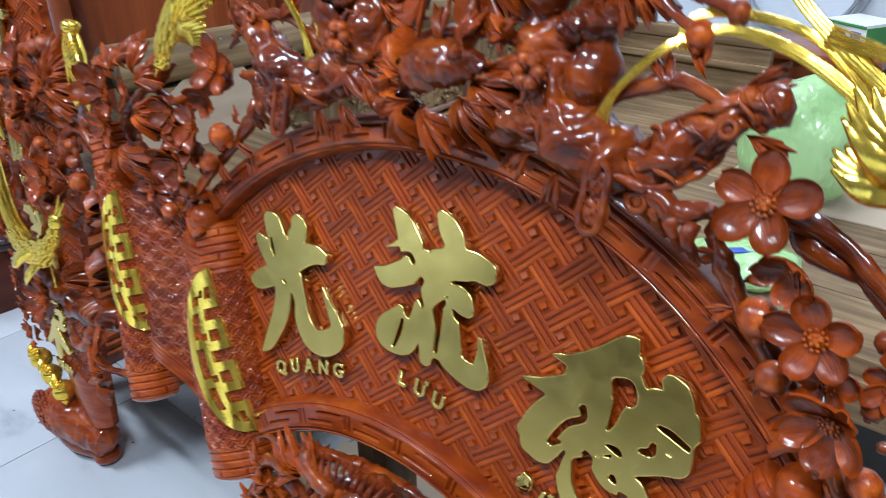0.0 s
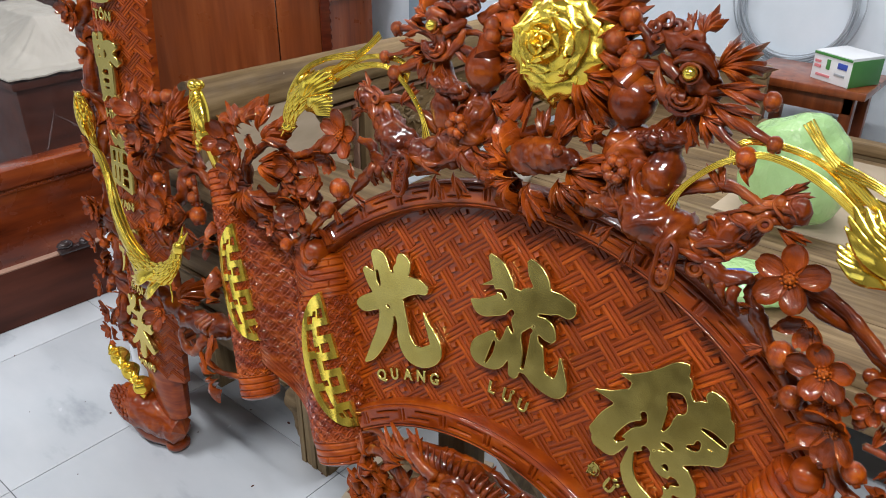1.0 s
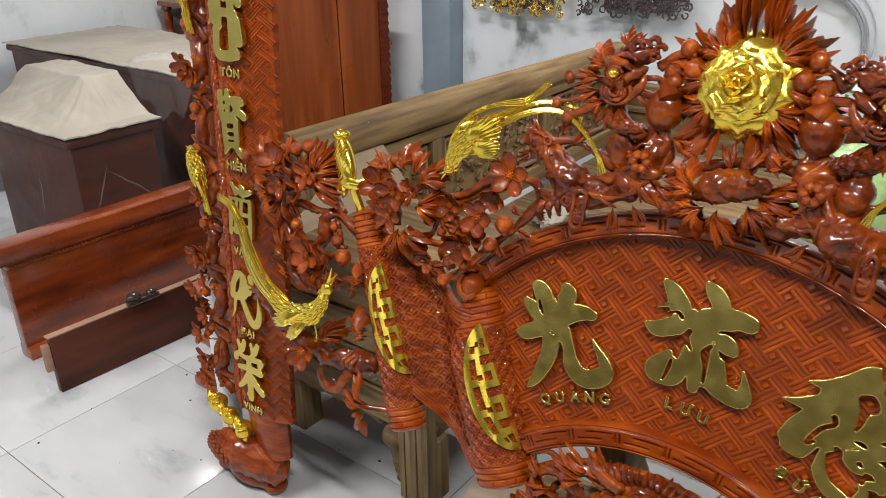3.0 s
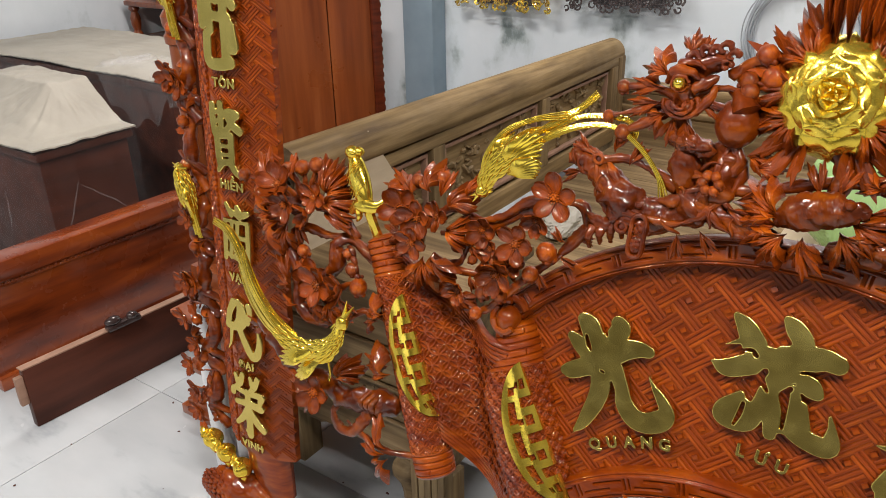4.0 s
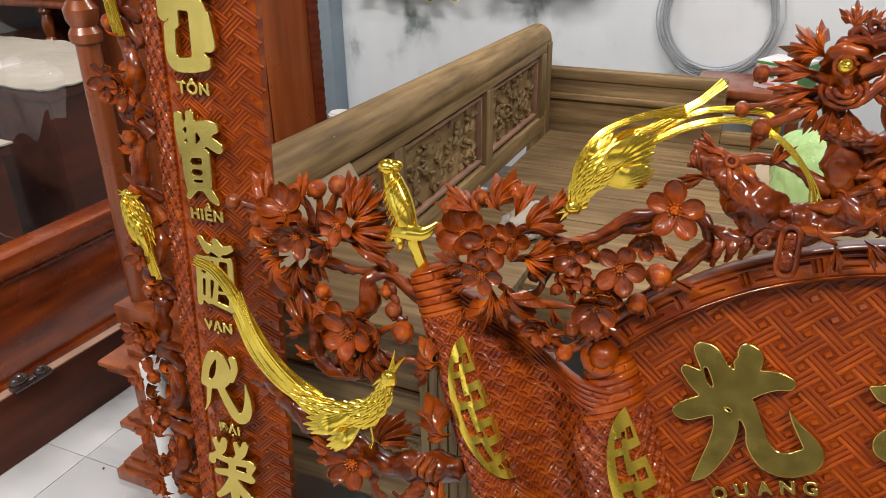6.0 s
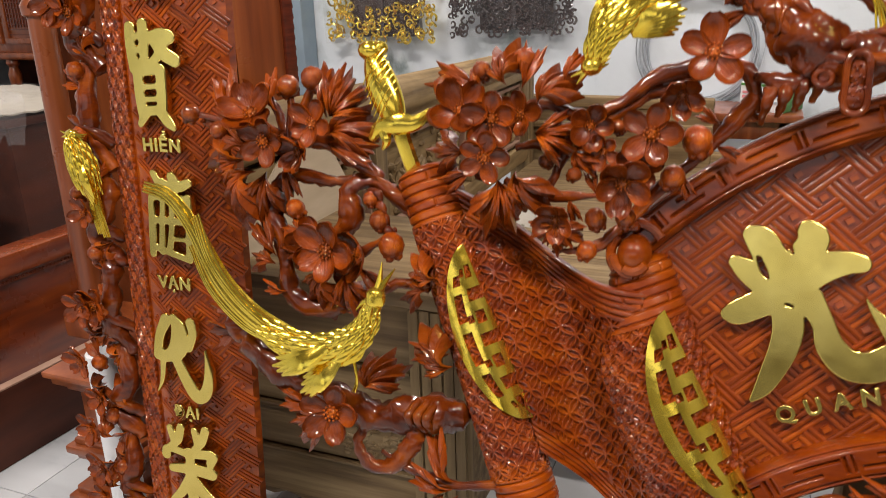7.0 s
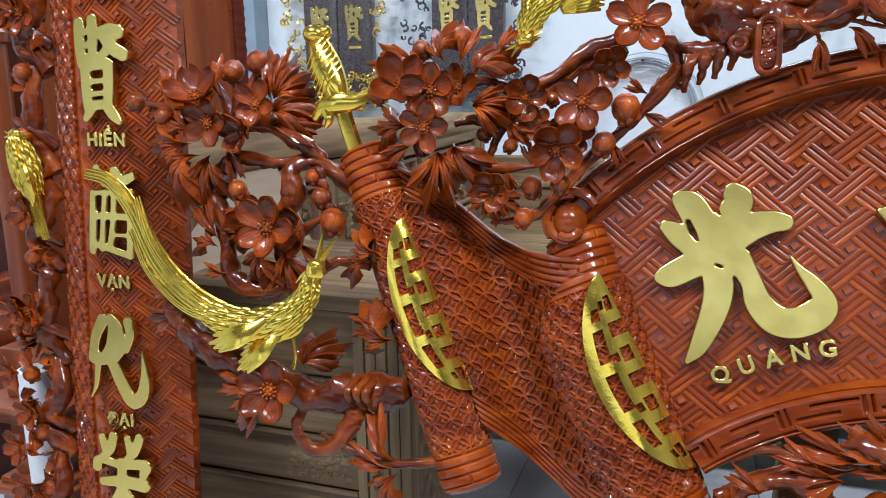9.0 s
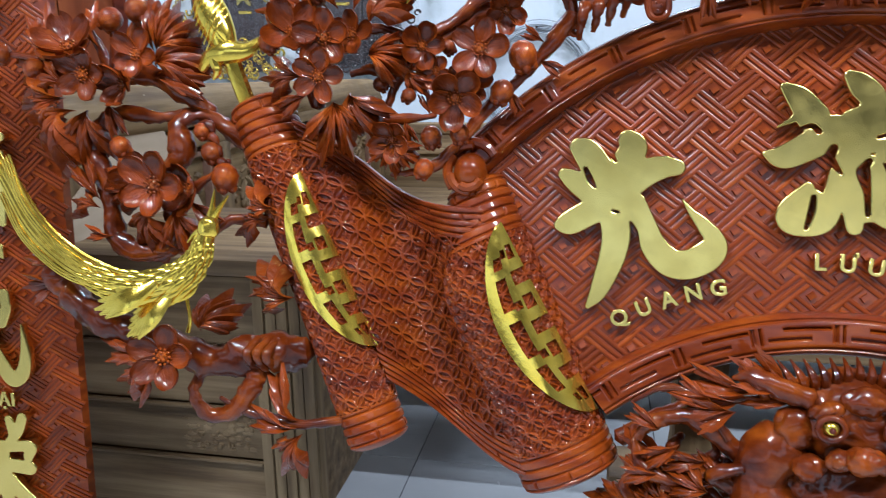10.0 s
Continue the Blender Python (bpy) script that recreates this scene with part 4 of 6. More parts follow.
def wild_head(parent, s, u0, v0, d0):
    """The fantastic root-carved head that rears on the trunk; u0, v0 is its eye."""
    bm = bmesh.new()
    g = lambda du, dv, dd=0.0: P(s * (u0 + du), v0 + dv, d0 + dd)
    qq = lambda du, dv, dd, r: (*g(du, dv, dd), r)
    blob(bm, g(.004, -.008, -.014), (.024, .024, .030), sub=4, rough=.5, freq=60)
    sweep(bm, [qq(.004, .012, -.004, .018), qq(.020, .026, .0, .018), qq(.036, .034, .002, .014), qq(.050, .040, .002, .010)], 14, 6, knots=.55)
    for du, dv, r in ((.046, .050, .0085), (.058, .042, .0075), (.034, .046, .008), (.052, .030, .007), (.022, .044, .008), (.008, .034, .010)):
        sweep(bm, [(*g(du + r * math.cos(t) * (1 - t / 9), dv + r * math.sin(t) * (1 - t / 9), .008 + .0012 * t), r * (.62 - .05 * t)) for t in np.linspace(0, 5.2, 9)], 8, 2)   # curled snout
    sweep(bm, [qq(-.022, .002, .004, .004), qq(-.010, .016, .018, .0075), qq(.010, .017, .022, .0065), qq(.024, .008, .018, .003)], 8, 5)                                # brow
    sweep(bm, [qq(-.016, .010, .0, .005), qq(-.004, .026, .012, .007), qq(.014, .029, .016, .005), qq(.028, .022, .014, .002)], 8, 5)
    sweep(bm, [qq(.010, -.030, .0, .014), qq(.028, -.028, .008, .010), qq(.040, -.012, .010, .006), qq(.044, .002, .010, .002)], 10, 5, knots=.3)                         # jaw
    sweep(bm, [qq(.016, -.006, .014, .007), qq(.030, .004, .014, .008), qq(.044, .014, .010, .005)], 9, 5)
    for k in range(3):                                                        # curled cheek folds
        r = .023 - .007 * k
        sweep(bm, [(*g(.004 + r * math.cos(t), -.026 + r * math.sin(t) * .75, .012 + .005 * k), .0046 - .001 * k) for t in np.linspace(2.9, 6.9, 9)], 8, 3)
    sweep(bm, [(*g(.0115 * math.cos(t), .0098 * math.sin(t), .023), .0026) for t in np.linspace(.2, 6.0, 12)], 8, 2)   # eyelid ring
    sweep(bm, [qq(-.008, -.03, -.014, .020), qq(.004, -.06, -.014, .015), qq(.016, -.09, -.014, .016), qq(.020, -.125, -.016, .020), qq(.022, -.15, -.02, .012)], 14, 6, knots=.5)  # neck
    bmesh.ops.recalc_face_normals(bm, faces=bm.faces)
    gouge(bm, 0.0018, 80, s)
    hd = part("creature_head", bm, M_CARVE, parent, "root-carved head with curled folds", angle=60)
    ey = bmesh.new()
    blob(ey, g(0, 0, .026), .0085, sub=2)
    part("eye", ey, M_GOLD, hd, "gold eye")
    for du, dv, ln, tn, kd in ((.004, .040, .046, -4, 0), (.018, .044, .030, 18, 1), (-.020, .010, .070, -62, 2), (-.024, -.008, .066, -92, 1), (-.022, -.026, .070, -106, 1), (-.016, -.040, .060, -126, 0),
                               (-.004, -.044, .052, 188, 3), (.012, -.044, .045, 165, 3), (.026, -.018, .045, 120, 1)):
        leaf(parent, g(du, dv, .004), ln, s * tn, kd, tip=-14)
    for du, dv, r in ((-.085, -.012, .010), (-.10, -.055, .009), (-.075, -.075, .012), (.085, .0, .013), (.075, -.03, .011)):
        bud(parent, g(du, dv, .0), r)
        twig(parent, [qq(du, dv, 0, .004), qq(du * .5, dv * .7, 0, .006), qq(0, -.02, -.01, .008)])


def gold_bird(parent, body, wings, tails, head, label):
    """body: rows of (u, v, d, r) from tail root to neck; tails: lines; wings: (u, v, d, length, turn)."""
    bm = bmesh.new()
    body = [(u, v, d, r * 0.70) for u, v, d, r in body]
    sweep(bm, [q(*b) for b in body], 14, 7, 0.85, knots=0.12)
    rows = spline([q(*b) for b in body], 7)
    for i in range(2, len(rows) - 2, 2):                               # rows of overlapping feathers
        c, r = Vector(rows[i][:3]), rows[i][3]
        t = (Vector(rows[i + 1][:3]) - Vector(rows[i - 1][:3])).normalized()
        for k in range(-2, 3):
            a = k * 0.62 + (0.31 if i % 4 else 0) + dice.uniform(-.16, .16)
            sd = t.cross(Vector((0, -1, 0))).normalized()
            o = sd * math.sin(a) * r + Vector((0, -1, 0)) * math.cos(a) * r * 0.85
            L = r * dice.uniform(1.0, 1.5)
            sweep(bm, [(*(c + o * 0.92 + t * L * .5), r * .10), (*(c + o * 1.06), r * .30), (*(c + o * 1.12 - t * L * .5), r * .24), (*(c + o * 1.16 - t * L), r * .03)], 6, 2, .45)
    bird = part("bird", bm, M_GOLD, parent, label, angle=50)
    hb = bmesh.new()
    hu, hv, hd, hr, bu, bv = head
    hr *= 0.8
    bx, bz = bu - hu, bv - hv
    blob(hb, P(hu, hv, hd), (hr, hr * .9, hr * 1.15), (0, math.degrees(math.atan2(bx, bz)), 0), sub=3, rough=.2, freq=120)
    for side_ in (-1, 1):                                              # the two halves of an open beak, and the eyes
        sweep(hb, [q(hu + bx * .2, hv + bz * .2, hd, hr * .5), q(hu + bx * .7 - bz * .12 * side_, hv + bz * .7 + bx * .12 * side_, hd, hr * .26), q(hu + bx * 1.2 - bz * .26 * side_, hv + bz * 1.2 + bx * .26 * side_, hd, hr * .05)], 8, 4)
    blob(hb, P(hu + bx * .15, hv + bz * .15, hd + hr * .85), hr * .22, sub=1)
    for k in range(5):                                                 # swept-back crest
        a, b = -.55 - .16 * k, .55 - .2 * k
        sweep(hb, [q(hu, hv, hd + hr * .2, hr * .4), q(hu + bx * a * .6 - bz * b * .6, hv + bz * a * .6 + bx * b * .6, hd + .002 * k, hr * .28), q(hu + bx * a * 1.3 - bz * b * .9, hv + bz * a * 1.3 + bx * b * .9, hd, hr * .05)], 6, 3)
    part("head", hb, M_GOLD, bird)
    for w in wings:
        wb = bmesh.new()
        u, v, d, ln, tn = w
        for k in range(7):
            a = radians(tn + (k - 3) * 6)
            L = ln * (1 - 0.07 * abs(k - 2))
            sweep(wb, [q(u, v, d - .002 * k, .005), q(u + .5 * L * math.sin(a), v + .5 * L * math.cos(a), d + .010 - .003 * k, .0085), q(u + L * math.sin(a + .12), v + L * math.cos(a + .12), d + .004 - .003 * k, .0015)], 7, 5, .45)
        part("wing", wb, M_GOLD, bird)
    for ln in tails:
        tb = bmesh.new()
        sweep(tb, [q(u, v, d - r * .5, r * .58) for u, v, d, r in ln], 14, 8, 0.45, ridges=6, ridge=0.16)
        for k in (-1.5, -.5, .5, 1.5):                                 # the plume's separate strands
            line = []
            for i, (u, v, d, r) in enumerate(ln):
                a, b = ln[max(i - 1, 0)], ln[min(i + 1, len(ln) - 1)]
                h = math.hypot(b[0] - a[0], b[1] - a[1]) or 1.0
                w = r * .42 * k * (.6 + .5 * i / (len(ln) - 1)) + (.003 * k if i == len(ln) - 1 else 0)
                line.append(q(u - (b[1] - a[1]) / h * w, v + (b[0] - a[0]) / h * w, d + .15 * r * (2 - abs(k)), max(r * .28, .0012)))
            sweep(tb, line, 8, 6, 0.8)
        part("tail_feather", tb, M_GOLD, bird)
    return bird


def gnarl(parent, pts, label=""):
    """A thick root of several strands that wind round each other."""
    bm = bmesh.new()
    rows = spline(pts, 3)
    ph = dice.uniform(0, 6)
    sweep(bm, [(*r[:3], r[3] * (.86 + .30 * noise.noise(Vector((i * .8, ph, 2))))) for i, r in enumerate(rows)], 30, 6, 0.85, knots=0.6, seed=ph)
    bmesh.ops.recalc_face_normals(bm, faces=bm.faces)
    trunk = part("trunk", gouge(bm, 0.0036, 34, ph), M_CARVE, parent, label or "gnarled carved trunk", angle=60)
    for k in range(4):
        line = []
        for i, r in enumerate(rows):
            a = ph + 2 * math.pi * k / 4 + 0.17 * i + 0.7 * noise.noise(Vector((i * .35, k * 3.1, ph)))
            t = Vector(rows[min(i + 1, len(rows) - 1)][:3]) - Vector(rows[max(i - 1, 0)][:3])
            sd = t.cross(Vector((0, 1, 0))).normalized()
            c = Vector(r[:3]) + (sd * math.cos(a) + Vector((0, -0.85, 0)) * math.sin(a)) * r[3] * .82
            line.append((*c, r[3] * (.20 + .20 * noise.noise(Vector((i * .6, k, ph))))))
        sb = sweep(bmesh.new(), line, 12, 4, 0.9, knots=0.3, seed=k + ph)
        bmesh.ops.recalc_face_normals(sb, faces=sb.faces)
        part("root_strand", gouge(sb, 0.0016, 70, k + ph), M_CARVE, trunk, angle=60)
    for i in range(2, len(rows) - 2, 2):                               # bark crescents, and ringed knots with their inner shade as a dark dome
        r = rows[i][3]
        t = (Vector(rows[i + 1][:3]) - Vector(rows[i - 1][:3])).normalized()
        sd = t.cross(Vector((0, 1, 0))).normalized()
        c = Vector(rows[i][:3])
        a0 = dice.uniform(.2, 2.6)
        if i // 2 == 3:
            o = c + (sd * math.cos(a0) + Vector((0, -.85, 0)) * math.sin(a0)) * r * 1.0
            kb = bmesh.new()
            sweep(kb, [(*(o + t * r * .34 * math.cos(w) + sd * r * .30 * math.sin(w) + Vector((0, -.10 * r, 0))), r * .13) for w in np.linspace(0, 2 * math.pi, 11)], 8, 2)
            part("knot_ring", kb, M_CARVE, trunk, angle=60)
            hb = bmesh.new()
            blob(hb, o, (r * .26, r * .12, r * .26), sub=2)
            part("knot_hollow", hb, M_LACQ_DARK, trunk, "dark dome drawn as the shade inside a knot")
        else:
            cb = bmesh.new()
            sweep(cb, [(*(c + t * r * .25 * math.sin(3 * (w - a0)) + (sd * math.cos(w) + Vector((0, -.85, 0)) * math.sin(w)) * r * 1.02), r * .10 * (1 - abs(w - a0) / .9) + .0004) for w in np.linspace(a0 - .8, a0 + .8, 7)], 7, 2)
            part("bark_crescent", cb, M_CARVE, trunk, angle=60)
    return trunk


def side(s):
    F = lambda u, v, d, r, tn=0, tip=(0, 0), closed=False: flower(plaque, P(s * u, v, d), r, s * tn, (tip[0], s * tip[1]), closed)
    Lf = lambda u, v, d, ln, tn, kd=0, tip=-10: leaf(plaque, P(s * u, v, d), ln, s * tn, kd, tip, dice.uniform(-25, 25))
    Bd = lambda u, v, d, r: bud(plaque, P(s * u, v, d), r, dice.uniform(-60, 60))
    Tw = lambda *pts, **k: twig(plaque, [q(s * a, b, c, r) for a, b, c, r in pts], **k)

    # lower spray beyond the outer roll
    Tw((-.60, -.185, .03, .020), (-.66, -.190, .045, .021), (-.71, -.200, .05, .019), (-.765, -.192, .05, .018), (-.82, -.175, .055, .020), (-.87, -.150, .06, .020), (-.905, -.128, .06, .017))
    Tw((-.905, -.128, .06, .013), (-.918, -.108, .06, .016), (-.906, -.092, .065, .012))
    Tw((-.725, -.205, .045, .010), (-.735, -.240, .05, .009), (-.712, -.266, .05, .009), (-.68, -.258, .05, .010), (-.662, -.232, .05, .010), (-.655, -.205, .045, .011))
    for k in range(3):
        Tw((-.63 - .012 * k, -.171, .05, .005), (-.636 - .012 * k, -.188, .068, .006), (-.63 - .012 * k, -.207, .05, .005), knots=.1)
    F(-.754, -.193, .088, .043, 10, (6, 8))
    for u, v, tn, ln, kd in ((-.79, -.195, -92, .085, 1), (-.785, -.21, -112, .08, 0), (-.775, -.215, -138, .07, 1), (-.725, -.165, 35, .075, 2), (-.60, -.262, -28, .085, 1), (-.60, -.272, -80, .075, 1),
                             (-.592, -.278, -150, .075, 0), (-.61, -.12, -75, .085, 2), (-.615, -.105, -95, .07, 1), (-.64, -.015, -80, .06, 2), (-.65, -.03, -110, .055, 0), (-.905, -.095, -70, .09, 1), (-.915, -.115, -100, .07, 3)):
        Lf(u, v, .06, ln, tn, kd)
    Tw((-.545, -.262, .035, .008), (-.60, -.268, .05, .007), (-.665, -.258, .05, .006), (-.70, -.245, .05, .004))
    # middle ring of branches with the open blossom
    Tw((-.685, .06, .03, .012), (-.735, .095, .04, .011), (-.77, .085, .05, .014), (-.765, .045, .05, .015), (-.79, .02, .05, .012))
    Tw((-.735, .10, .04, .008), (-.80, .095, .045, .009), (-.865, .095, .05, .010), (-.885, .05, .045, .010), (-.865, .0, .045, .011), (-.85, -.06, .045, .013), (-.80, -.075, .045, .012), (-.77, -.05, .05, .009), (-.78, -.01, .05, .009))
    Tw((-.80, -.075, .045, .009), (-.745, -.06, .045, .008), (-.70, -.03, .04, .007), (-.66, -.03, .03, .008))
    Tw((-.865, .0, .045, .007), (-.83, .02, .05, .006), (-.80, .015, .05, .006))
    for k in range(5):
        Tw((-.742 + .008 * k, .085 - .016 * k, .05, .005), (-.725 + .006 * k, .082 - .015 * k, .06, .006), (-.722 + .006 * k, .070 - .015 * k, .055, .003), knots=.1)
    F(-.781, .007, .078, .044, 25, (4, -6))
    F(-.815, .012, .06, .036, 60, (0, 25))
    F(-.745, .005, .058, .032, 10, (0, -25), True)
    for u, v, tn, ln, kd in ((-.82, .02, -80, .075, 0), (-.82, .005, -105, .07, 2), (-.79, -.02, 200, .085, 2), (-.765, -.02, 165, .085, 0), (-.745, -.01, 130, .06, 1), (-.87, -.01, -35, .08, 1), (-.87, -.02, -75, .06, 0), (-.85, -.055, -85, .05, 1)):
        Lf(u, v, .058, ln, tn, kd)
    for u, v, r in ((-.843, .055, .013), (-.721, .049, .013), (-.702, .02, .017), (-.735, .075, .010)):
        Bd(u, v, .06, r)
    Tw((-.76, .0, .05, .006), (-.725, .02, .055, .005), (-.70, .04, .055, .004))
    # upper left cluster
    Tw((-.735, .10, .035, .010), (-.785, .135, .04, .013), (-.84, .15, .045, .014), (-.90, .14, .05, .012), (-.95, .15, .05, .009), (-1.0, .165, .05, .006))
    F(-.879, .140, .085, .036, 15, (15, 0))
    F(-.905, .172, .080, .038, 50, (-30, 8), True)
    F(-.815, .165, .075, .032, 30, (5, -8))
    F(-.835, .130, .07, .030, 0, (20, -20), True)
    for u, v, tn, ln, kd in ((-.92, .13, -78, .10, 0), (-.925, .115, -102, .095, 2), (-.91, .10, -142, .105, 2), (-.89, .10, 185, .10, 0), (-.805, .175, 5, .09, 1), (-.80, .175, 38, .085, 2), (-.80, .155, 80, .095, 0), (-.80, .14, 100, .09, 1), (-.94, .16, -25, .10, 1), (-.86, .11, 160, .06, 1), (-.88, .18, -15, .07, 1)):
        Lf(u, v, .062, ln, tn, kd)
    for u, v, r in ((-.825, .222, .016), (-.862, .212, .015), (-.90, .205, .012), (-1.015, .172, .013), (-.955, .178, .012), (-.965, .150, .014)):
        Bd(u, v, .065, r)
        Tw((u, v, .062, .004), (u * .6 - .86 * .4, v * .6 + .15 * .4, .055, .006), (-.86 * .8 + u * .2, .148, .05, .007))
    # cluster right of the dagger
    Tw((-.60, .11, .03, .010), (-.60, .15, .04, .010), (-.57, .175, .045, .009), (-.53, .20, .045, .008), (-.48, .19, .04, .007), (-.44, .205, .04, .008), (-.40, .235, .04, .008), (-.35, .25, .045, .011))
    F(-.575, .178, .085, .035, 0, (10, 5))
    F(-.615, .185, .08, .034, 30, (-10, 18), True)
    F(-.580, .135, .085, .032, 20, (22, 0))
    F(-.545, .185, .07, .030, 10, (0, -20))
    for u, v, tn, ln, kd in ((-.60, .21, -70, .09, 1), (-.60, .20, -45, .08, 0), (-.57, .22, -15, .07, 2), (-.55, .215, 15, .07, 1), (-.53, .20, 45, .08, 0), (-.53, .165, 95, .075, 2), (-.61, .14, -90, .075, 0), (-.60, .12, -120, .06, 1),
                             (-.57, .11, 170, .09, 2), (-.55, .12, 148, .085, 0), (-.50, .225, 25, .05, 1)):
        Lf(u, v, .062, ln, tn, kd)
    for u, v, r in ((-.645, .215, .015), (-.55, .25, .013), (-.655, .18, .012), (-.60, .235, .012)):
        Bd(u, v, .06, r)
    # wriggling branch down to the knob, with blossoms
    Tw((-.40, .225, .03, .007), (-.425, .205, .03, .007), (-.47, .175, .03, .008), (-.50, .145, .03, .007), (-.515, .11, .03, .006), (-.545, .10, .03, .005))
    F(-.470, .178, .050, .026, 18, (12, 14), True)
    F(-.452, .150, .045, .022, 50, (18, -10))
    for tn in (-40, 60, 150):
        Lf(-.485, .150, .045, .045, tn, 0)
    for u, v in ((-.440, .178), (-.485, .122), (-.520, .135), (-.445, .128)):
        Bd(u, v, .040, .009)
    Tw((-.50, .15, .03, .007), (-.535, .155, .03, .006), (-.56, .15, .03, .004))
    Tw((-.455, .10, .03, .005), (-.52, .095, .03, .006), (-.57, .11, .03, .004))
    Tw((-.298, .215, .03, .010), (-.318, .19, .03, .009), (-.345, .155, .028, .008), (-.385, .118, .028, .008), (-.425, .07, .028, .007), (-.455, .04, .028, .006), (-.505, .03, .028, .004))
    Tw((-.298, .215, .03, .009), (-.31, .245, .03, .008), (-.34, .25, .03, .006))
    for k, (u, v, tn) in enumerate(((-.33, .185, -60), (-.335, .165, 120), (-.37, .13, 150), (-.40, .10, -40), (-.315, .205, 110), (-.46, .10, -20), (-.49, .095, 160))):
        Lf(u, v, .03, .04, tn, 1)
    F(-.400, .170, .058, .036, 12, (4, 0))
    F(-.426, .116, .062, .033, 40, (25, 10), True)
    F(-.415, .135, .045, .028, 0, (0, 20))
    F(-.500, .070, .05, .026, 36, (28, 0), True)
    for tn in (130, 180, 230):
        Lf(-.50, .065, .045, .05, tn, 0)
    for u, v, r in ((-.455, .073, .013), (-.422, .077, .012), (-.462, .036, .012), (-.353, .166, .017), (-.375, .125, .014)):
        Bd(u, v, .045, r)
    F(-.343, .256, .068, .038, 0, (0, 0))
    F(-.372, .214, .06, .024, 30, (30, 10), True)
    Tw((-.36, .24, .035, .008), (-.38, .225, .035, .009), (-.42, .215, .03, .006))
    # great trunk along the rim
    tr = [q(s * a, b, c, r) for a, b, c, r in ((-.285, .30, .035, .017), (-.262, .268, .04, .022), (-.235, .250, .04, .025), (-.19, .258, .04, .029), (-.15, .280, .04, .031), (-.12, .325, .035, .031), (-.125, .365, .03, .025))]
    gnarl(plaque, tr)
    gnarl(plaque, [q(s * a, b, c, r) for a, b, c, r in ((-.235, .255, .04, .026), (-.265, .285, .045, .024), (-.295, .312, .05, .020), (-.318, .322, .05, .018), (-.335, .325, .05, .014))])
    gnarl(plaque, [q(s * a, b, c, r) for a, b, c, r in ((-.14, .29, .04, .028), (-.10, .272, .04, .022), (-.06, .262, .035, .016), (-.03, .255, .03, .010))])
    st = bmesh.new()
    blob(st, P(s * -.207, .237, .064), (.013, .008, .016), sub=3)
    blob(st, P(s * -.209, .214, .066), (.014, .008, .015), sub=3)
    stump = part("stump", st, M_CARVE, plaque, "sawn knot with pitted face")
    # raised dark beads draw the shade inside the stump's pits
    pits = bmesh.new()
    for k in range(16):
        blob(pits, P(s * (-.208 + .008 * math.cos(k * 2.4) * (k / 16) ** .5), .226 + .022 * math.sin(k * 2.4) * (k / 16) ** .5, .0735), (.0017, .0017, .0017), sub=1)
    tagged(part("pits", pits, M_LACQ_DARK, stump), kind="stuff")
    ringb = bmesh.new()
    sweep(ringb, [q(s * (-.208 + (.014 - .004 * math.cos(2 * t)) * math.cos(t)), .226 + .030 * math.sin(t), .071, .0036) for t in np.linspace(0, 2 * math.pi, 18)], 8, 3)
    part("knot_ring", ringb, M_CARVE, stump)
    Tw((-.30, .238, .04, .006), (-.27, .228, .045, .012), (-.25, .235, .045, .011), (-.23, .24, .04, .012))
    for k in range(4):
        Tw((-.285 + .016 * k, .222 + .006 * k, .045, .008), (-.287 + .016 * k, .208 + .007 * k, .05, .006), (-.292 + .016 * k, .188 + .008 * k, .03, .003), knots=.05)
    Tw((-.30, .315, .05, .008), (-.255, .330, .05, .007), (-.215, .320, .045, .008), (-.175, .30, .04, .010))
    for u, v, tn in ((-.30, .33, -60), (-.27, .335, 20), (-.10, .29, 110), (-.09, .30, 70), (-.16, .24, 170), (-.245, .32, 30), (-.31, .30, -110), (-.13, .25, 140)):
        Lf(u, v, .05, .05, tn, 1)
    for k in range(6):
        a = k * 1.05
        Bd(-.122 + .011 * math.cos(a), .318 + .011 * math.sin(a), .074, .0075)
    # head on the trunk and the peach beside it
    wild_head(plaque, s, -.186, .441, .058)
    pb = bmesh.new()
    blob(pb, P(s * -.110, .400, .045), (.030, .030, .034), sub=3)
    sweep(pb, [q(s * -.100, .415, .06, .02), q(s * -.112, .435, .055, .012), q(s * -.128, .440, .05, .003)], 10, 5)
    part("peach", pb, M_CARVE, plaque, "smooth carved peach")
    Tw((-.11, .37, .04, .010), (-.10, .345, .04, .012), (-.12, .325, .04, .014))
    bb = bmesh.new()
    blob(bb, P(s * -.165, .365, .05), (.036, .024, .015), (0, 12 * s, 0), sub=5, rough=.12)
    bb.normal_update()
    part("burl", gouge(bb, .0035, 60, 2), M_CARVE, plaque, "ringed pitted burl")
    Tw((-.07, .478, .05, .006), (-.10, .482, .05, .007), (-.13, .46, .05, .009))
    for u, v, r in ((-.075, .462, .016), (-.088, .490, .014), (-.105, .455, .013)):
        Bd(u, v, .055, r)
    for u, v, tn, ln in ((-.09, .36, 100, .05), (-.075, .345, 80, .05), (-.15, .34, -160, .05)):
        Lf(u, v, .045, ln, tn, 0)
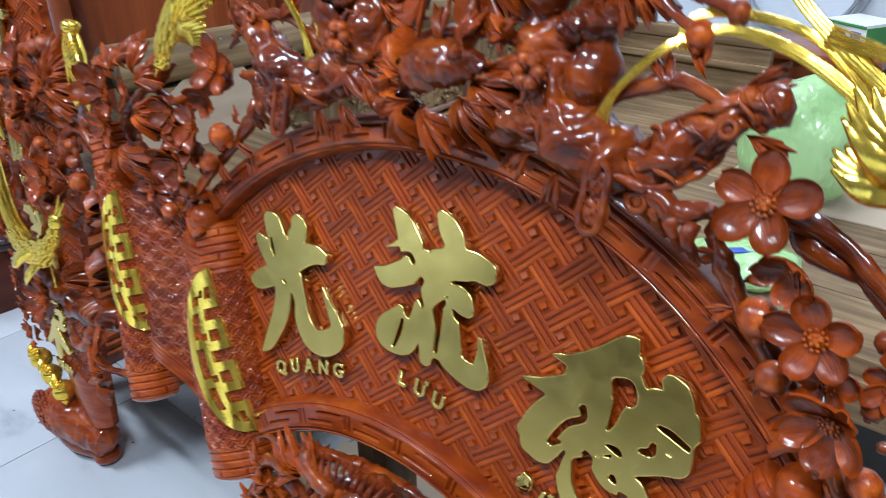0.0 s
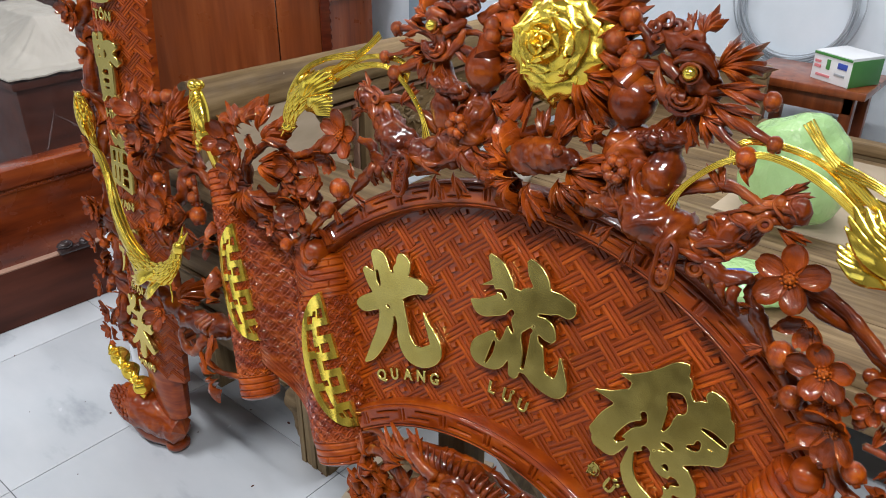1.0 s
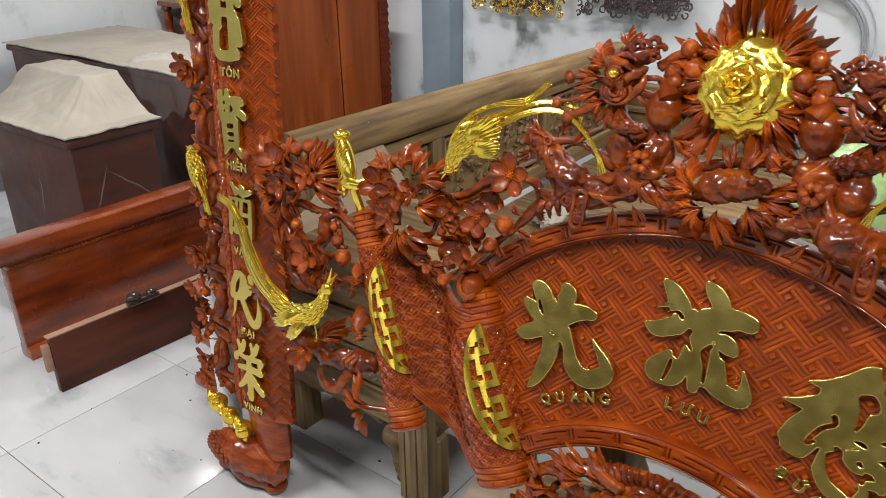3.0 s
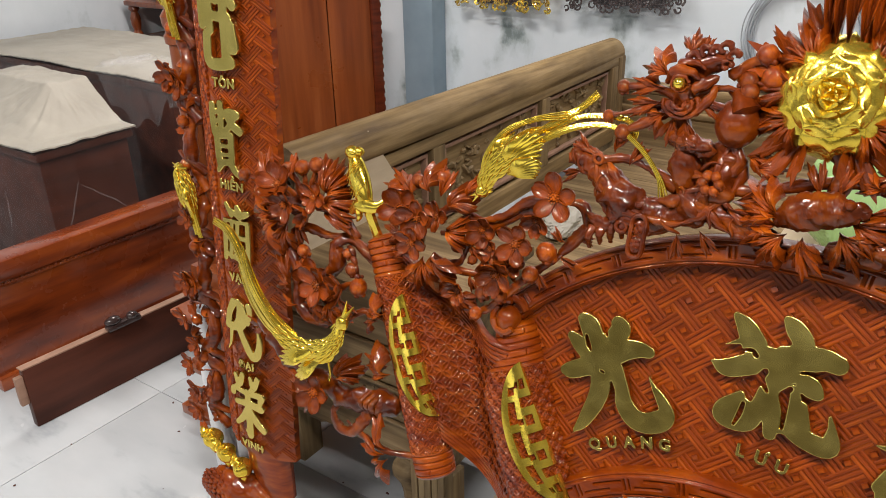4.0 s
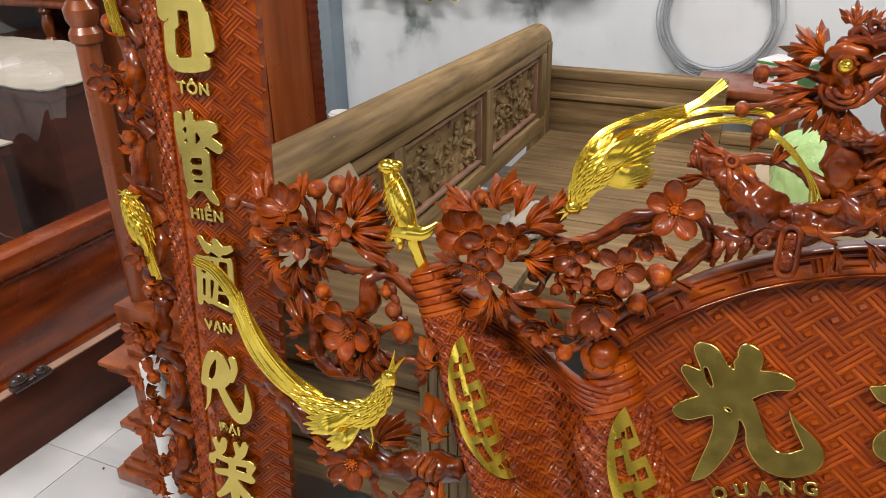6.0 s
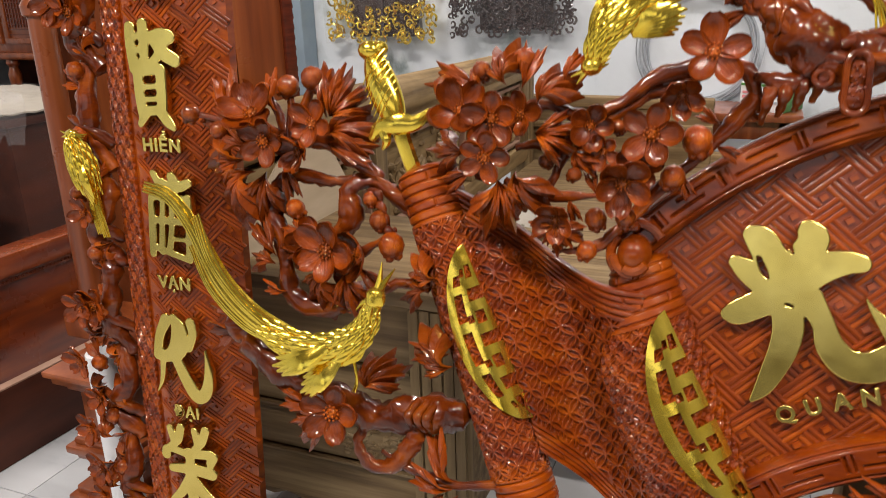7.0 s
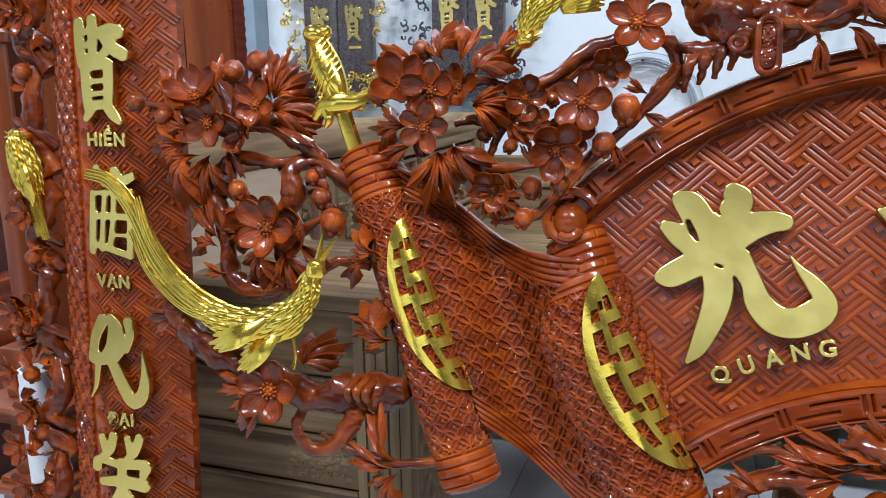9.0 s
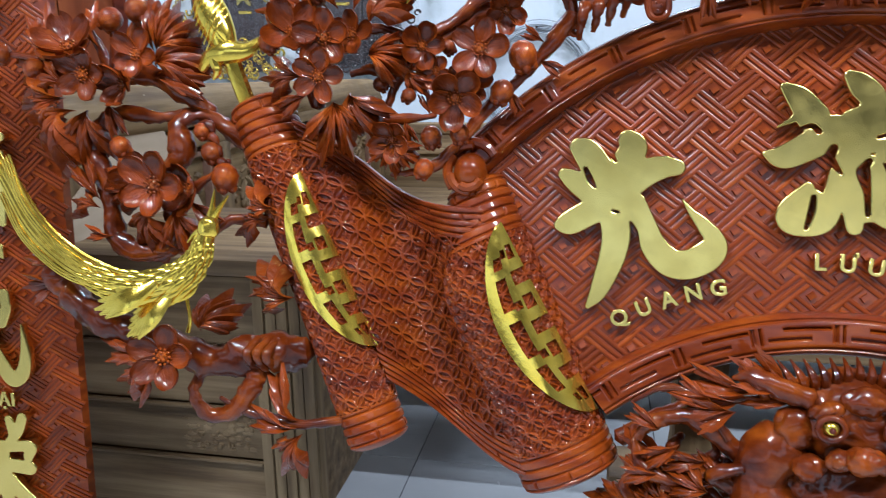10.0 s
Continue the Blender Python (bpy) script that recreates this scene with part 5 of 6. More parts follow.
    # gold bird with arching tail plumes
    gold_bird(plaque, [(s * -.385, .335, .06, .012), (s * -.415, .315, .065, .020), (s * -.445, .290, .068, .024), (s * -.462, .266, .068, .019), (s * -.468, .250, .066, .016)],
              [(s * -.44, .285, .075, .085, s * 46), (s * -.43, .278, .068, .060, s * 66), (s * -.455, .285, .06, .060, s * 20)],
              [[(s * -.40, .325, .06, .006), (s * -.34, .36, .06, .007), (s * -.28, .372, .06, .005), (s * -.235, .352, .06, .0045), (s * -.200, .315, .055, .004), (s * -.188, .285, .05, .003)],
               [(s * -.40, .325, .05, .006), (s * -.34, .375, .05, .005), (s * -.27, .385, .05, .005), (s * -.245, .372, .05, .005), (s * -.25, .355, .05, .004)],
               [(s * -.42, .33, .05, .005), (s * -.37, .365, .052, .008), (s * -.335, .39, .05, .006), (s * -.31, .415, .05, .001)],
               [(s * -.45, .315, .05, .004), (s * -.43, .335, .05, .006), (s * -.40, .350, .05, .005), (s * -.36, .35, .05, .002)],
               [(s * -.474, .262, .07, .004), (s * -.470, .300, .07, .006), (s * -.445, .340, .066, .006), (s * -.40, .365, .06, .005), (s * -.35, .378, .055, .002)]],
              (s * -.470, .242, .066, .014, s * -.486, .228), "gilded bird with long arching tail plumes")
    # gold bird at rest on the lower branch
    gold_bird(plaque, [(s * -.86, -.098, .095, .016), (s * -.82, -.112, .095, .022), (s * -.775, -.116, .095, .025), (s * -.735, -.104, .095, .025), (s * -.712, -.078, .095, .018), (s * -.704, -.052, .095, .015)],
              [(s * -.755, -.108, .112, .085, s * -115), (s * -.74, -.12, .105, .075, s * -135)],
              [[(s * -.82, -.110, .095, .020), (s * -.88, -.085, .095, .019), (s * -.935, -.045, .09, .017), (s * -.985, .020, .088, .013), (s * -1.03, .058, .085, .011), (s * -1.075, .068, .083, .003)],
               [(s * -.83, -.105, .10, .012), (s * -.89, -.070, .10, .010), (s * -.94, -.022, .10, .009), (s * -.975, .035, .095, .002)],
               [(s * -.83, -.118, .09, .010), (s * -.89, -.100, .09, .010), (s * -.95, -.06, .085, .008), (s * -.99, -.005, .08, .002)]],
              (s * -.702, -.042, .095, .016, s * -.690, -.008), "gilded long-tailed bird on a branch")
    Tw((-.728, -.125, .09, .0022), (-.725, -.150, .085, .0022), (-.73, -.165, .08, .003), mat=M_GOLD, knots=0, name="bird_leg")
    # dagger stuck in the roll
    dg = bmesh.new()
    sweep(dg, [q(s * -.690, .115, .035, .011), q(s * -.700, .150, .05, .011), q(s * -.705, .168, .055, .012)], 8, 3, .6)
    blade = part("dagger", dg, M_GOLD, plaque, "gilded dagger with a cross-hatched grip")
    gp = bmesh.new()
    sweep(gp, [q(s * -.708, .172, .058, .014), q(s * -.716, .192, .06, .019), q(s * -.728, .215, .06, .021), q(s * -.738, .237, .06, .017), q(s * -.744, .250, .06, .012)], 16, 6, .75)
    gh = bmesh.new()
    for k in range(7):
        for w in (-1, 1):
            c0 = Vector((-.716, .192)) + (Vector((-.738, .237)) - Vector((-.716, .192))) * (k / 6)
            sweep(gh, [q(s * (c0.x - .013), c0.y - .004 - w * .018, .0690, .0007), q(s * c0.x, c0.y, .0756, .0008), q(s * (c0.x + .013), c0.y + .004 + w * .018, .0690, .0007)], 6, 3)
    grip = part("grip", gp, M_GOLD, blade)
    tagged(part("cross_hatching", gh, M_GOLD, blade), kind="stuff")
    gd = bmesh.new()
    sweep(gd, [q(s * -.742, .150, .055, .005), q(s * -.728, .165, .06, .010), q(s * -.705, .170, .062, .014), q(s * -.682, .172, .06, .010), q(s * -.664, .188, .055, .004)], 10, 6, .8)
    sweep(gd, [q(s * -.722, .160, .06, .008), q(s * -.718, .148, .06, .006), q(s * -.724, .138, .058, .002)], 8, 4)
    part("guard", gd, M_GOLD, blade)
    pm = bmesh.new()
    blob(pm, P(s * -.748, .258, .06), (.017, .014, .013), sub=2, rough=.2)
    blob(pm, P(s * -.735, .262, .06), (.010, .010, .009), sub=2)
    part("pommel", pm, M_GOLD, blade)


side(1)
side(-1)

# the gilded peony at the crown, with leaves behind
rose = part("peony", blob(bmesh.new(), P(0, 0, 0), (.045, .016, .045), sub=3), M_GOLD, plaque, "large gilded peony blossom", m=Matrix.Translation(P(.002, .447, .062)))


def gold_petal(w, cup, rim_):
    """A broad rounded petal one unit long; rim_ bends its edge forwards or back."""
    def at(a, b, off=0.0):
        s = -math.cos(math.pi * a)
        t = 0.5 - 0.5 * math.cos(math.pi * b)
        hw = 0.5 * w * (max(0.0, 1 - ((t - 0.45) / 0.552) ** 2) ** 0.5 if t > 0.45 else 0.5 + 1.11 * t)
        out = cup * t ** 1.3 - 0.20 * s * s * t + rim_ * max(0, t - 0.6) ** 2 / 0.16 + 0.035 * math.sin(4 * s + 1) * t * t
        return Vector((hw * s, -(out + off), t * (1 + 0.03 * math.cos(6 * s))))
    return finish(sheet(bmesh.new(), 18, 14, at, lambda a, b: at(a, b, -0.05)), M_GOLD_PETAL, 60)


GP = [gold_petal(1.35, 0.10, -0.22), gold_petal(1.5, 0.22, -0.12), gold_petal(1.7, 0.40, 0.02)]
for n, r0, ln, lift, kind, off, tilt in ((6, .020, .062, .000, 0, 0, -8), (5, .012, .055, .010, 0, 30, 0), (5, .006, .045, .019, 1, 64, 8), (4, .004, .035, .026, 1, 20, 15), (4, .002, .027, .031, 2, 62, 24), (3, .0, .019, .035, 2, 12, 36), (3, .0, .012, .038, 2, 70, 48)):
    for k in range(n):
        part("petal", GP[kind], None, rose, m=pose(0, 0, 0, 0, off + 360 / n * k + dice.uniform(-4, 4), 0) @ Matrix.Translation((0, -lift, r0)) @ pose(0, 0, 0, tilt + dice.uniform(-3, 3)) @ SCALE(ln * dice.uniform(.97, 1.04)))
for tn in (-128, -108, -86, -64, -42, -20, 20, 40, 60, 84, 106, 128, 150, -150):
    a = radians(tn)
    leaf(plaque, P(.002 + .045 * math.sin(a), .447 + .045 * math.cos(a), .045 + .006 * math.cos(3 * tn)), .105 + .012 * math.cos(tn), tn, (abs(tn) // 20) % 4, tip=-6)
for k, (u, ln) in enumerate(((0.0, .24), (-.013, .21), (.014, .215), (-.024, .17), (.026, .175))):
    part("leaf", LEAVES[1], None, plaque, m=Matrix.Translation(P(u, .50, .045 + .006 * (k == 0))) @ pose(0, 0, 0, -2, u * 120, 0) @ Matrix.Diagonal((ln * .36, ln * .6, ln, 1)))
twig(plaque, [q(.002, .40, .045, .012), q(.03, .36, .045, .012), q(.02, .325, .05, .014), q(-.02, .30, .05, .012)])
# leaf-finned fish under the peony
fb = bmesh.new()
sweep(fb, [q(-.035, .285, .055, .010), q(-.010, .300, .065, .022), q(.020, .310, .07, .024), q(.045, .312, .07, .018), q(.066, .318, .068, .008)], 24, 12, .8, knots=.15)
blob(fb, P(.048, .322, .085), .005, sub=2)
bmesh.ops.recalc_face_normals(fb, faces=fb.faces)
part("carved_fish", gouge(fb, .0024, 75, 5), M_CARVE, plaque, "carved fish with leafy fins")
for u, v, tn, ln, kd in ((-.03, .29, -70, .095, 2), (-.03, .28, -95, .09, 0), (-.02, .27, -130, .085, 2), (.0, .27, 170, .06, 0), (.05, .30, 110, .095, 0), (.04, .285, 135, .085, 2), (.06, .31, 80, .07, 1), (.01, .325, -20, .06, 1), (.03, .33, 20, .05, 1), (-.005, .265, 150, .07, 1)):
    leaf(plaque, P(u, v, .055), ln, tn, kd, tip=-12)
twig(plaque, [q(-.10, .31, .035, .008), q(-.04, .325, .04, .008), q(.03, .345, .04, .008), q(.09, .34, .035, .007), q(.12, .325, .035, .008)])

# the beast's face under the fan
def sculpt(name, bm, parent, label="", amp=.0018, freq=65, seed=4):
    bmesh.ops.recalc_face_normals(bm, faces=bm.faces)
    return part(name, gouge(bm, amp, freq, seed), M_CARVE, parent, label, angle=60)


beast = sculpt("beast_face", blob(bmesh.new(), P(0, -.215, .045), (.062, .045, .052), sub=5, rough=.12), plaque, "fierce carved beast face below the fan", .0024)
sculpt("brow", blob(bmesh.new(), P(0, -.192, .085), (.022, .014, .015), sub=4), beast)
sculpt("muzzle", blob(bmesh.new(), P(0, -.248, .095), (.020, .016, .014), sub=4), beast)
sculpt("chest", blob(bmesh.new(), P(0, -.295, .040), (.070, .040, .045), sub=5, rough=.15), beast, "", .003, 50)
for s in (-1, 1):
    sculpt("eyebrow", blob(bmesh.new(), P(s * .031, -.203, .082), (.019, .012, .009), (0, s * 18, 0), sub=4), beast)
    sculpt("nostril", blob(bmesh.new(), P(s * .021, -.251, .088), (.013, .012, .011), sub=4), beast)
    sculpt("cheek", blob(bmesh.new(), P(s * .058, -.225, .066), (.020, .016, .024), sub=4), beast)
    sculpt("jowl", blob(bmesh.new(), P(s * .046, -.262, .075), (.017, .014, .014), sub=4), beast)
    sculpt("horn", sweep(bmesh.new(), [q(s * .045, -.195, .07, .012), q(s * .075, -.185, .072, .011), q(s * .100, -.175, .066, .009), q(s * .118, -.180, .06, .003)], 16, 8), beast)
    sculpt("foreleg", sweep(bmesh.new(), [q(s * .06, -.24, .05, .026), q(s * .085, -.275, .045, .03), q(s * .07, -.33, .04, .035), q(0, -.36, .035, .04)], 22, 9, knots=.25), beast, "", .003, 45)
    part("eyelid", sweep(bmesh.new(), [q(s * (.031 + .0125 * math.cos(t)), -.219 + .011 * math.sin(t), .094, .0036) for t in np.linspace(0, 6.28, 12)], 8, 2), M_CARVE, beast, angle=60)
for s in (-1, 1):
    eb = bmesh.new()
    blob(eb, P(s * .031, -.219, .090), .0085, sub=2)
    eye = part("eye", eb, M_GOLD, beast, "gold eye")
    pb = bmesh.new()
    blob(pb, P(s * .031, -.220, .0975), .0032, sub=2)
    part("pupil", pb, M_LACQ_DARK, eye)
for k in range(19):
    t = (k - 9) / 9
    mb = bmesh.new()
    u = t * .085
    sweep(mb, [q(u, -.178 - .02 * abs(t), .06, .006), q(u * 1.05 + t * .008, -.165 - .016 * abs(t), .072, .0045), q(u * 1.1 + t * .02, -.150 - .012 * abs(t), .060, .0008)], 7, 4)
    part("mane_lock", mb, M_CARVE, beast)
for s in (-1, 1):
    for pts in ([(.09, -.275, .045, .022), (.135, -.238, .055, .020), (.165, -.225, .055, .016), (.195, -.235, .05, .012), (.215, -.255, .045, .009)],
                [(.10, -.30, .045, .018), (.135, -.285, .055, .013), (.105, -.272, .065, .012)],
                [(.215, -.255, .045, .010), (.205, -.285, .05, .012), (.17, -.295, .05, .011), (.135, -.285, .05, .010), (.105, -.30, .05, .009), (.10, -.325, .05, .008)],
                [(.205, -.285, .045, .009), (.225, -.305, .045, .009), (.21, -.33, .045, .006)],
                [(.12, -.245, .06, .010), (.15, -.205, .06, .009), (.185, -.195, .055, .007), (.22, -.215, .05, .003)],
                [(.165, -.30, .04, .012), (.15, -.34, .04, .012), (.09, -.365, .04, .014)]):
        twig(plaque, [q(s * a, b, c - .006, r * .62) for a, b, c, r in pts], "beast's knotty limb", name="limb")
    for u, v, tn, ln in ((.10, -.195, 78, .085), (.11, -.205, 98, .09), (.13, -.215, 62, .07), (.17, -.255, 120, .06), (.14, -.27, 95, .06), (.19, -.24, 60, .05)):
        leaf(plaque, P(s * u, v, .055), ln, s * tn, 1, tip=-12)
    for u, v, tn, ln in ((.12, -.29, 80, .06), (.15, -.32, 60, .06), (.20, -.30, 20, .055), (.17, -.35, 90, .06), (.06, -.34, 120, .07)):
        leaf(plaque, P(s * u, v, .038), ln, s * tn, int(u * 100), tip=-6)
    for k in range(16):
        u, v = dice.uniform(.06, .24), dice.uniform(-.37, -.20)
        if v < v_low(u, LO_RIM) - .075:
            twig(plaque, [q(s * u, v, .02, .006), q(s * (u + dice.uniform(-.03, .03)), v + .02, .030, .006), q(s * (u + dice.uniform(-.05, .05)), v + dice.uniform(.02, .045), .015, .003)], name="limb")
            leaf(plaque, P(s * u, v, .026), .07, dice.uniform(0, 360), k, tip=-6)
    for u, v, tn, ln, kd in ((.062, -.19, 62, .085, 3), (.058, -.20, 84, .07, 1), (.115, -.215, 100, .065, 3), (.14, -.30, 70, .06, 0), (.19, -.285, 100, .05, 1)):
        leaf(plaque, P(s * u, v, .062), ln, s * tn, kd, tip=-14)

for k in range(-9, 10):
    u = .024 * k
    if k % 3 == 0:
        leaf(plaque, P(u, v_low(u, LO_RIM) - .056, .006), .045, u * 60 + dice.uniform(-25, 25), k + 12, tip=-8)
twig(plaque, [q(u, v_low(u, LO_RIM) - .035, .0, .010) for u in np.linspace(-.23, .23, 9)], "carved spray under the rim")

# ---- blossom, birds and fruit on the couplet ----
def cp(x, z, d=0.0):
    return Vector((x - .022, coup_face(-1.24, z) + .012 - d, z))


def cq(x, z, d, r):
    return (*cp(x, z, d), r)


for z0 in np.arange(0.26, 1.8, 0.16):
    j = dice.uniform(-.014, .014)
    twig(couplet, [cq(-1.245, z0, .0, .014), cq(-1.282 + j, z0 + .05, .01, .016), cq(-1.262 - j, z0 + .11, .014, .017), cq(-1.275, z0 + .17, .0, .014)])
    twig(couplet, [cq(-1.246, z0 + .04, -.005, .010), cq(-1.275, z0 + .07, .02, .009), cq(-1.312, z0 + .085, .015, .005)])
for z, x, r in ((1.165, -1.298, .037), (1.150, -1.262, .040), (0.665, -1.318, .037), (0.675, -1.285, .038), (0.36, -1.315, .036), (1.52, -1.29, .036), (0.50, -1.30, .030), (0.835, -1.285, .028), (0.565, -1.335, .034), (0.435, -1.33, .034), (0.30, -1.32, .030)):
    flower(couplet, cp(x, z, .035), r, z * 900, (4, -8))
for k in range(30):
    z = 0.28 + 0.05 * k
    leaf(couplet, cp(-1.262 - .012 * math.sin(k), z, .012), .068 + .016 * math.sin(k * 2.1), -80 + 60 * math.sin(k * 1.7), k, tip=-12)
    if k < 9:
        leaf(couplet, cp(-1.300, z - .015, .020), .062, -70 + 50 * math.sin(k * 2.3), k + 1, tip=-10)
    if k % 2:
        bud(couplet, cp(-1.292 + .016 * math.sin(k), z + .03, .022), .014)


def perched(x, z):
    body = [(x + .014, z - .050, -.0, .014), (x + .004, z - .015, .0, .030), (x - .006, z + .018, .0, .027), (x - .012, z + .040, .0, .016)]
    y = coup_face(-1.24, z) - .03
    sh = lambda rows: [(a, b, c - y, r) for a, b, c, r in rows]
    bd = gold_bird(couplet, sh(body), [(x + .006, z + .005, -y + .012, .075, 172)],
                   [sh([(x + .010, z - .03, 0, .010), (x + .016, z - .08, 0, .009), (x + .024, z - .125, 0, .003)]), sh([(x + .006, z - .03, 0, .008), (x + .004, z - .08, 0, .007), (x + .012, z - .12, 0, .002)])],
                   (x - .012, z + .042, -y, .013, x - .032, z + .043), "small gilded perched bird")


perched(-1.290, 0.920)
perched(-1.300, 1.365)
GILT_LEAF = LEAVES[0].copy()
GILT_LEAF.materials[0] = M_GOLD_PETAL
for k, (x, z) in enumerate(((-1.255, .248), (-1.205, .226), (-1.150, .205))):
    fb = bmesh.new()
    blob(fb, cp(x, z, .05), (.027, .025, .026), sub=4, rough=.16, freq=40)
    sweep(fb, [(*cp(x, z - .008, .05), .018), (*cp(x + .010, z - .024, .054), .010), (*cp(x + .014, z - .036, .056), .001)], 12, 5)
    fruit = part("gilded_fruit", fb, M_GOLD, couplet, "gilded peach")
    for tn in (-60, 35, 110):
        part("gilt_leaf", GILT_LEAF, None, fruit, m=Matrix.Translation(cp(x - .004, z + .012, .066)) @ pose(0, 0, 0, -10, tn + 20 * k, 0) @ SCALE(.036))
leaf(couplet, cp(-1.265, .26, .05), .05, -70, 0)


# ---- the unvarnished daybed behind the plaque ----
bed = thing("raw_daybed", "unvarnished carved hardwood daybed with a roll-top side and panelled back", "daybed")


def rail_x(y):
    return -1.235 - 0.012 * (y - 1.0)


def roll_top(a, b):
    y = 0.28 + 2.05 * b
    th = math.pi * (1.18 - 1.36 * a)
    return Vector((rail_x(y) + 0.062 * math.cos(th), y, 0.872 + 0.062 * math.sin(th) - 0.026 * (y - 1.2)))


rt = sheet(bmesh.new(), 20, 40, roll_top, lambda a, b: roll_top(a, b) * 0.55 + Vector((rail_x(0.28 + 2.05 * b), 0.28 + 2.05 * b, 0.84)) * 0.45)
bmesh.ops.holes_fill(rt, edges=[e for e in rt.edges if e.is_boundary])
part("roll_top", rt, M_RAW, bed, "thick rounded top rail", angle=50)
part("side_frame", boxed((-1.262, .30, .46), (-1.222, 2.268, .85), 0.004), M_RAW, bed)
for lo, hi in (((-1.222, .30, .800), (-1.188, 2.268, .842)), ((-1.222, .30, .46), (-1.188, 2.268, .53))):
    part("rail", boxed(lo, hi, 0.005), M_RAW, bed)
for y in (.30, .86, 1.56, 2.20):
    part("stile", boxed((-1.222, y, .53), (-1.186, y + .065, .80), 0.005), M_RAW_Z, bed)
for y0, y1 in ((.365, .86), (.925, 1.56), (1.625, 2.20)):
    fr = bmesh.new()
    for lo, hi in (((-1.222, y0 + .012, .775), (-1.200, y1 - .012, .787)), ((-1.222, y0 + .012, .545), (-1.200, y1 - .012, .557)), ((-1.222, y0 + .012, .557), (-1.200, y0 + .022, .775)), ((-1.222, y1 - .022, .557), (-1.200, y1 - .012, .775))):
        box(fr, lo, hi, 0.002)
    pn = part("carved_panel", fr, M_RAWEDGE, bed, "moulded frame of a carved panel")
    rl = bmesh.new()
    rnd = random.Random(int(y0 * 100))
    for k in range(int((y1 - y0) * 150)):
        y, z = rnd.uniform(y0 + .035, y1 - .035), rnd.uniform(.57, .765)
        blob(rl, (-1.218, y, z), (.012, rnd.uniform(.008, .03), rnd.uniform(.005, .014)), (rnd.uniform(-70, 70), 0, 0), sub=1, rough=.3)
    tagged(part("relief", rl, M_RAW_Z, pn, "low relief of trees and pavilions"), kind="stuff")
part("corner_post", boxed((-1.270, 2.270, 0), (-1.184, 2.338, .835), 0.008), M_RAW_Z, bed)
part("corner_post", boxed((-1.275, .27, .36), (-1.185, .30, .80), 0.01), M_RAW_Z, bed)
for x0, x1, top in ((-1.262, -.46, .715), (-.46, 1.05, .50)):
    part("back_board", boxed((x0, 2.37, .36), (x1, 2.41, top - .045), 0.004), M_RAW_X, bed)
    part("back_cap", boxed((x0, 2.355, top - .045), (x1, 2.425, top), 0.012), M_RAW_X, bed)
    if top > .6:
        part("back_moulding", boxed((x0, 2.345, top - .13), (x1, 2.37, top - .105), 0.006), M_RAW_X, bed)
for k in range(6):
    part("seat_plank", boxed((-1.185, .92 + .24 * k, .40), (1.05, 1.157 + .24 * k, .44), 0.004), M_RAW_X, bed)
part("apron", boxed((-1.185, .90, .30), (1.05, .93, .40), 0.01), M_RAW_X, bed)
for x, y in ((-1.14, .95), (.98, .95), (.98, 2.36)):
    part("leg", boxed((x - .045, y - .045, 0), (x + .045, y + .045, .40), 0.012), M_RAW_Z, bed)

# raw drawer chest in front of it
chest = thing("raw_drawer_chest", "unvarnished wooden low chest with plank front and bracket feet", "chest")
part("carcass", boxed((-1.34, .245, .20), (-.725, .60, .66), 0.004), M_RAW_X, chest)
part("top", boxed((-1.36, .205, .66), (-.70, .62, .69), 0.008), M_RAW_X, chest, "plank top")
for z0, z1 in ((.535, .655), (.425, .525), (.325, .415), (.215, .315)):
    pl = bmesh.new()
    box(pl, (-1.325, .225, z0), (-.815, .246, z1), 0.004)
    pk = part("front_plank", pl, M_RAW_X, chest)
    if z0 in (.325,):
        cv = bmesh.new()
        rnd = random.Random(4)
        for k in range(90):
            blob(cv, (rnd.uniform(-.96, -.83), .225, rnd.uniform(z0 + .012, z1 - .012)), (rnd.uniform(.003, .009), .004, rnd.uniform(.003, .007)), sub=1)
        tagged(part("relief", cv, M_RAW_X, pk, "small carved relief"), kind="stuff")
for z in (.42, .53, .32):
    part("bead_line", boxed((-1.325, .215, z - .003), (-.815, .226, z + .003), 0.002), M_RAW_X, chest)
corner = part("post", boxed((-.812, .212, 0), (-.707, .245, .66), .003), M_RAW_Z, chest, "reeded corner post")
for k in range(5):
    part("reed", boxed((-.809 + .0205 * k, .205 + (0.003 if k % 2 else 0), 0.0), (-.7905 + .0205 * k, .2115, .659), 0.003), M_RAW_Z, corner)
part("post_back", boxed((-.806, .246, 0), (-.71, .30, .20), 0.004), M_RAW_Z, chest)
part("post_back", boxed((-1.34, .25, 0), (-1.24, .33, .20), 0.004), M_RAW_Z, chest)
br = bmesh.new()
sweep(br, [(-.84, .25, .21, .030), (-.855, .25, .15, .035), (-.83, .25, .08, .030), (-.835, .25, .02, .022)], 12, 6, .9, knots=.3)
sweep(br, [(-1.20, .26, .21, .030), (-1.05, .26, .205, .020), (-.90, .255, .21, .030)], 10, 6, .9, knots=.3)
part("bracket", br, M_RAW_X, chest, "worn curved bracket foot")

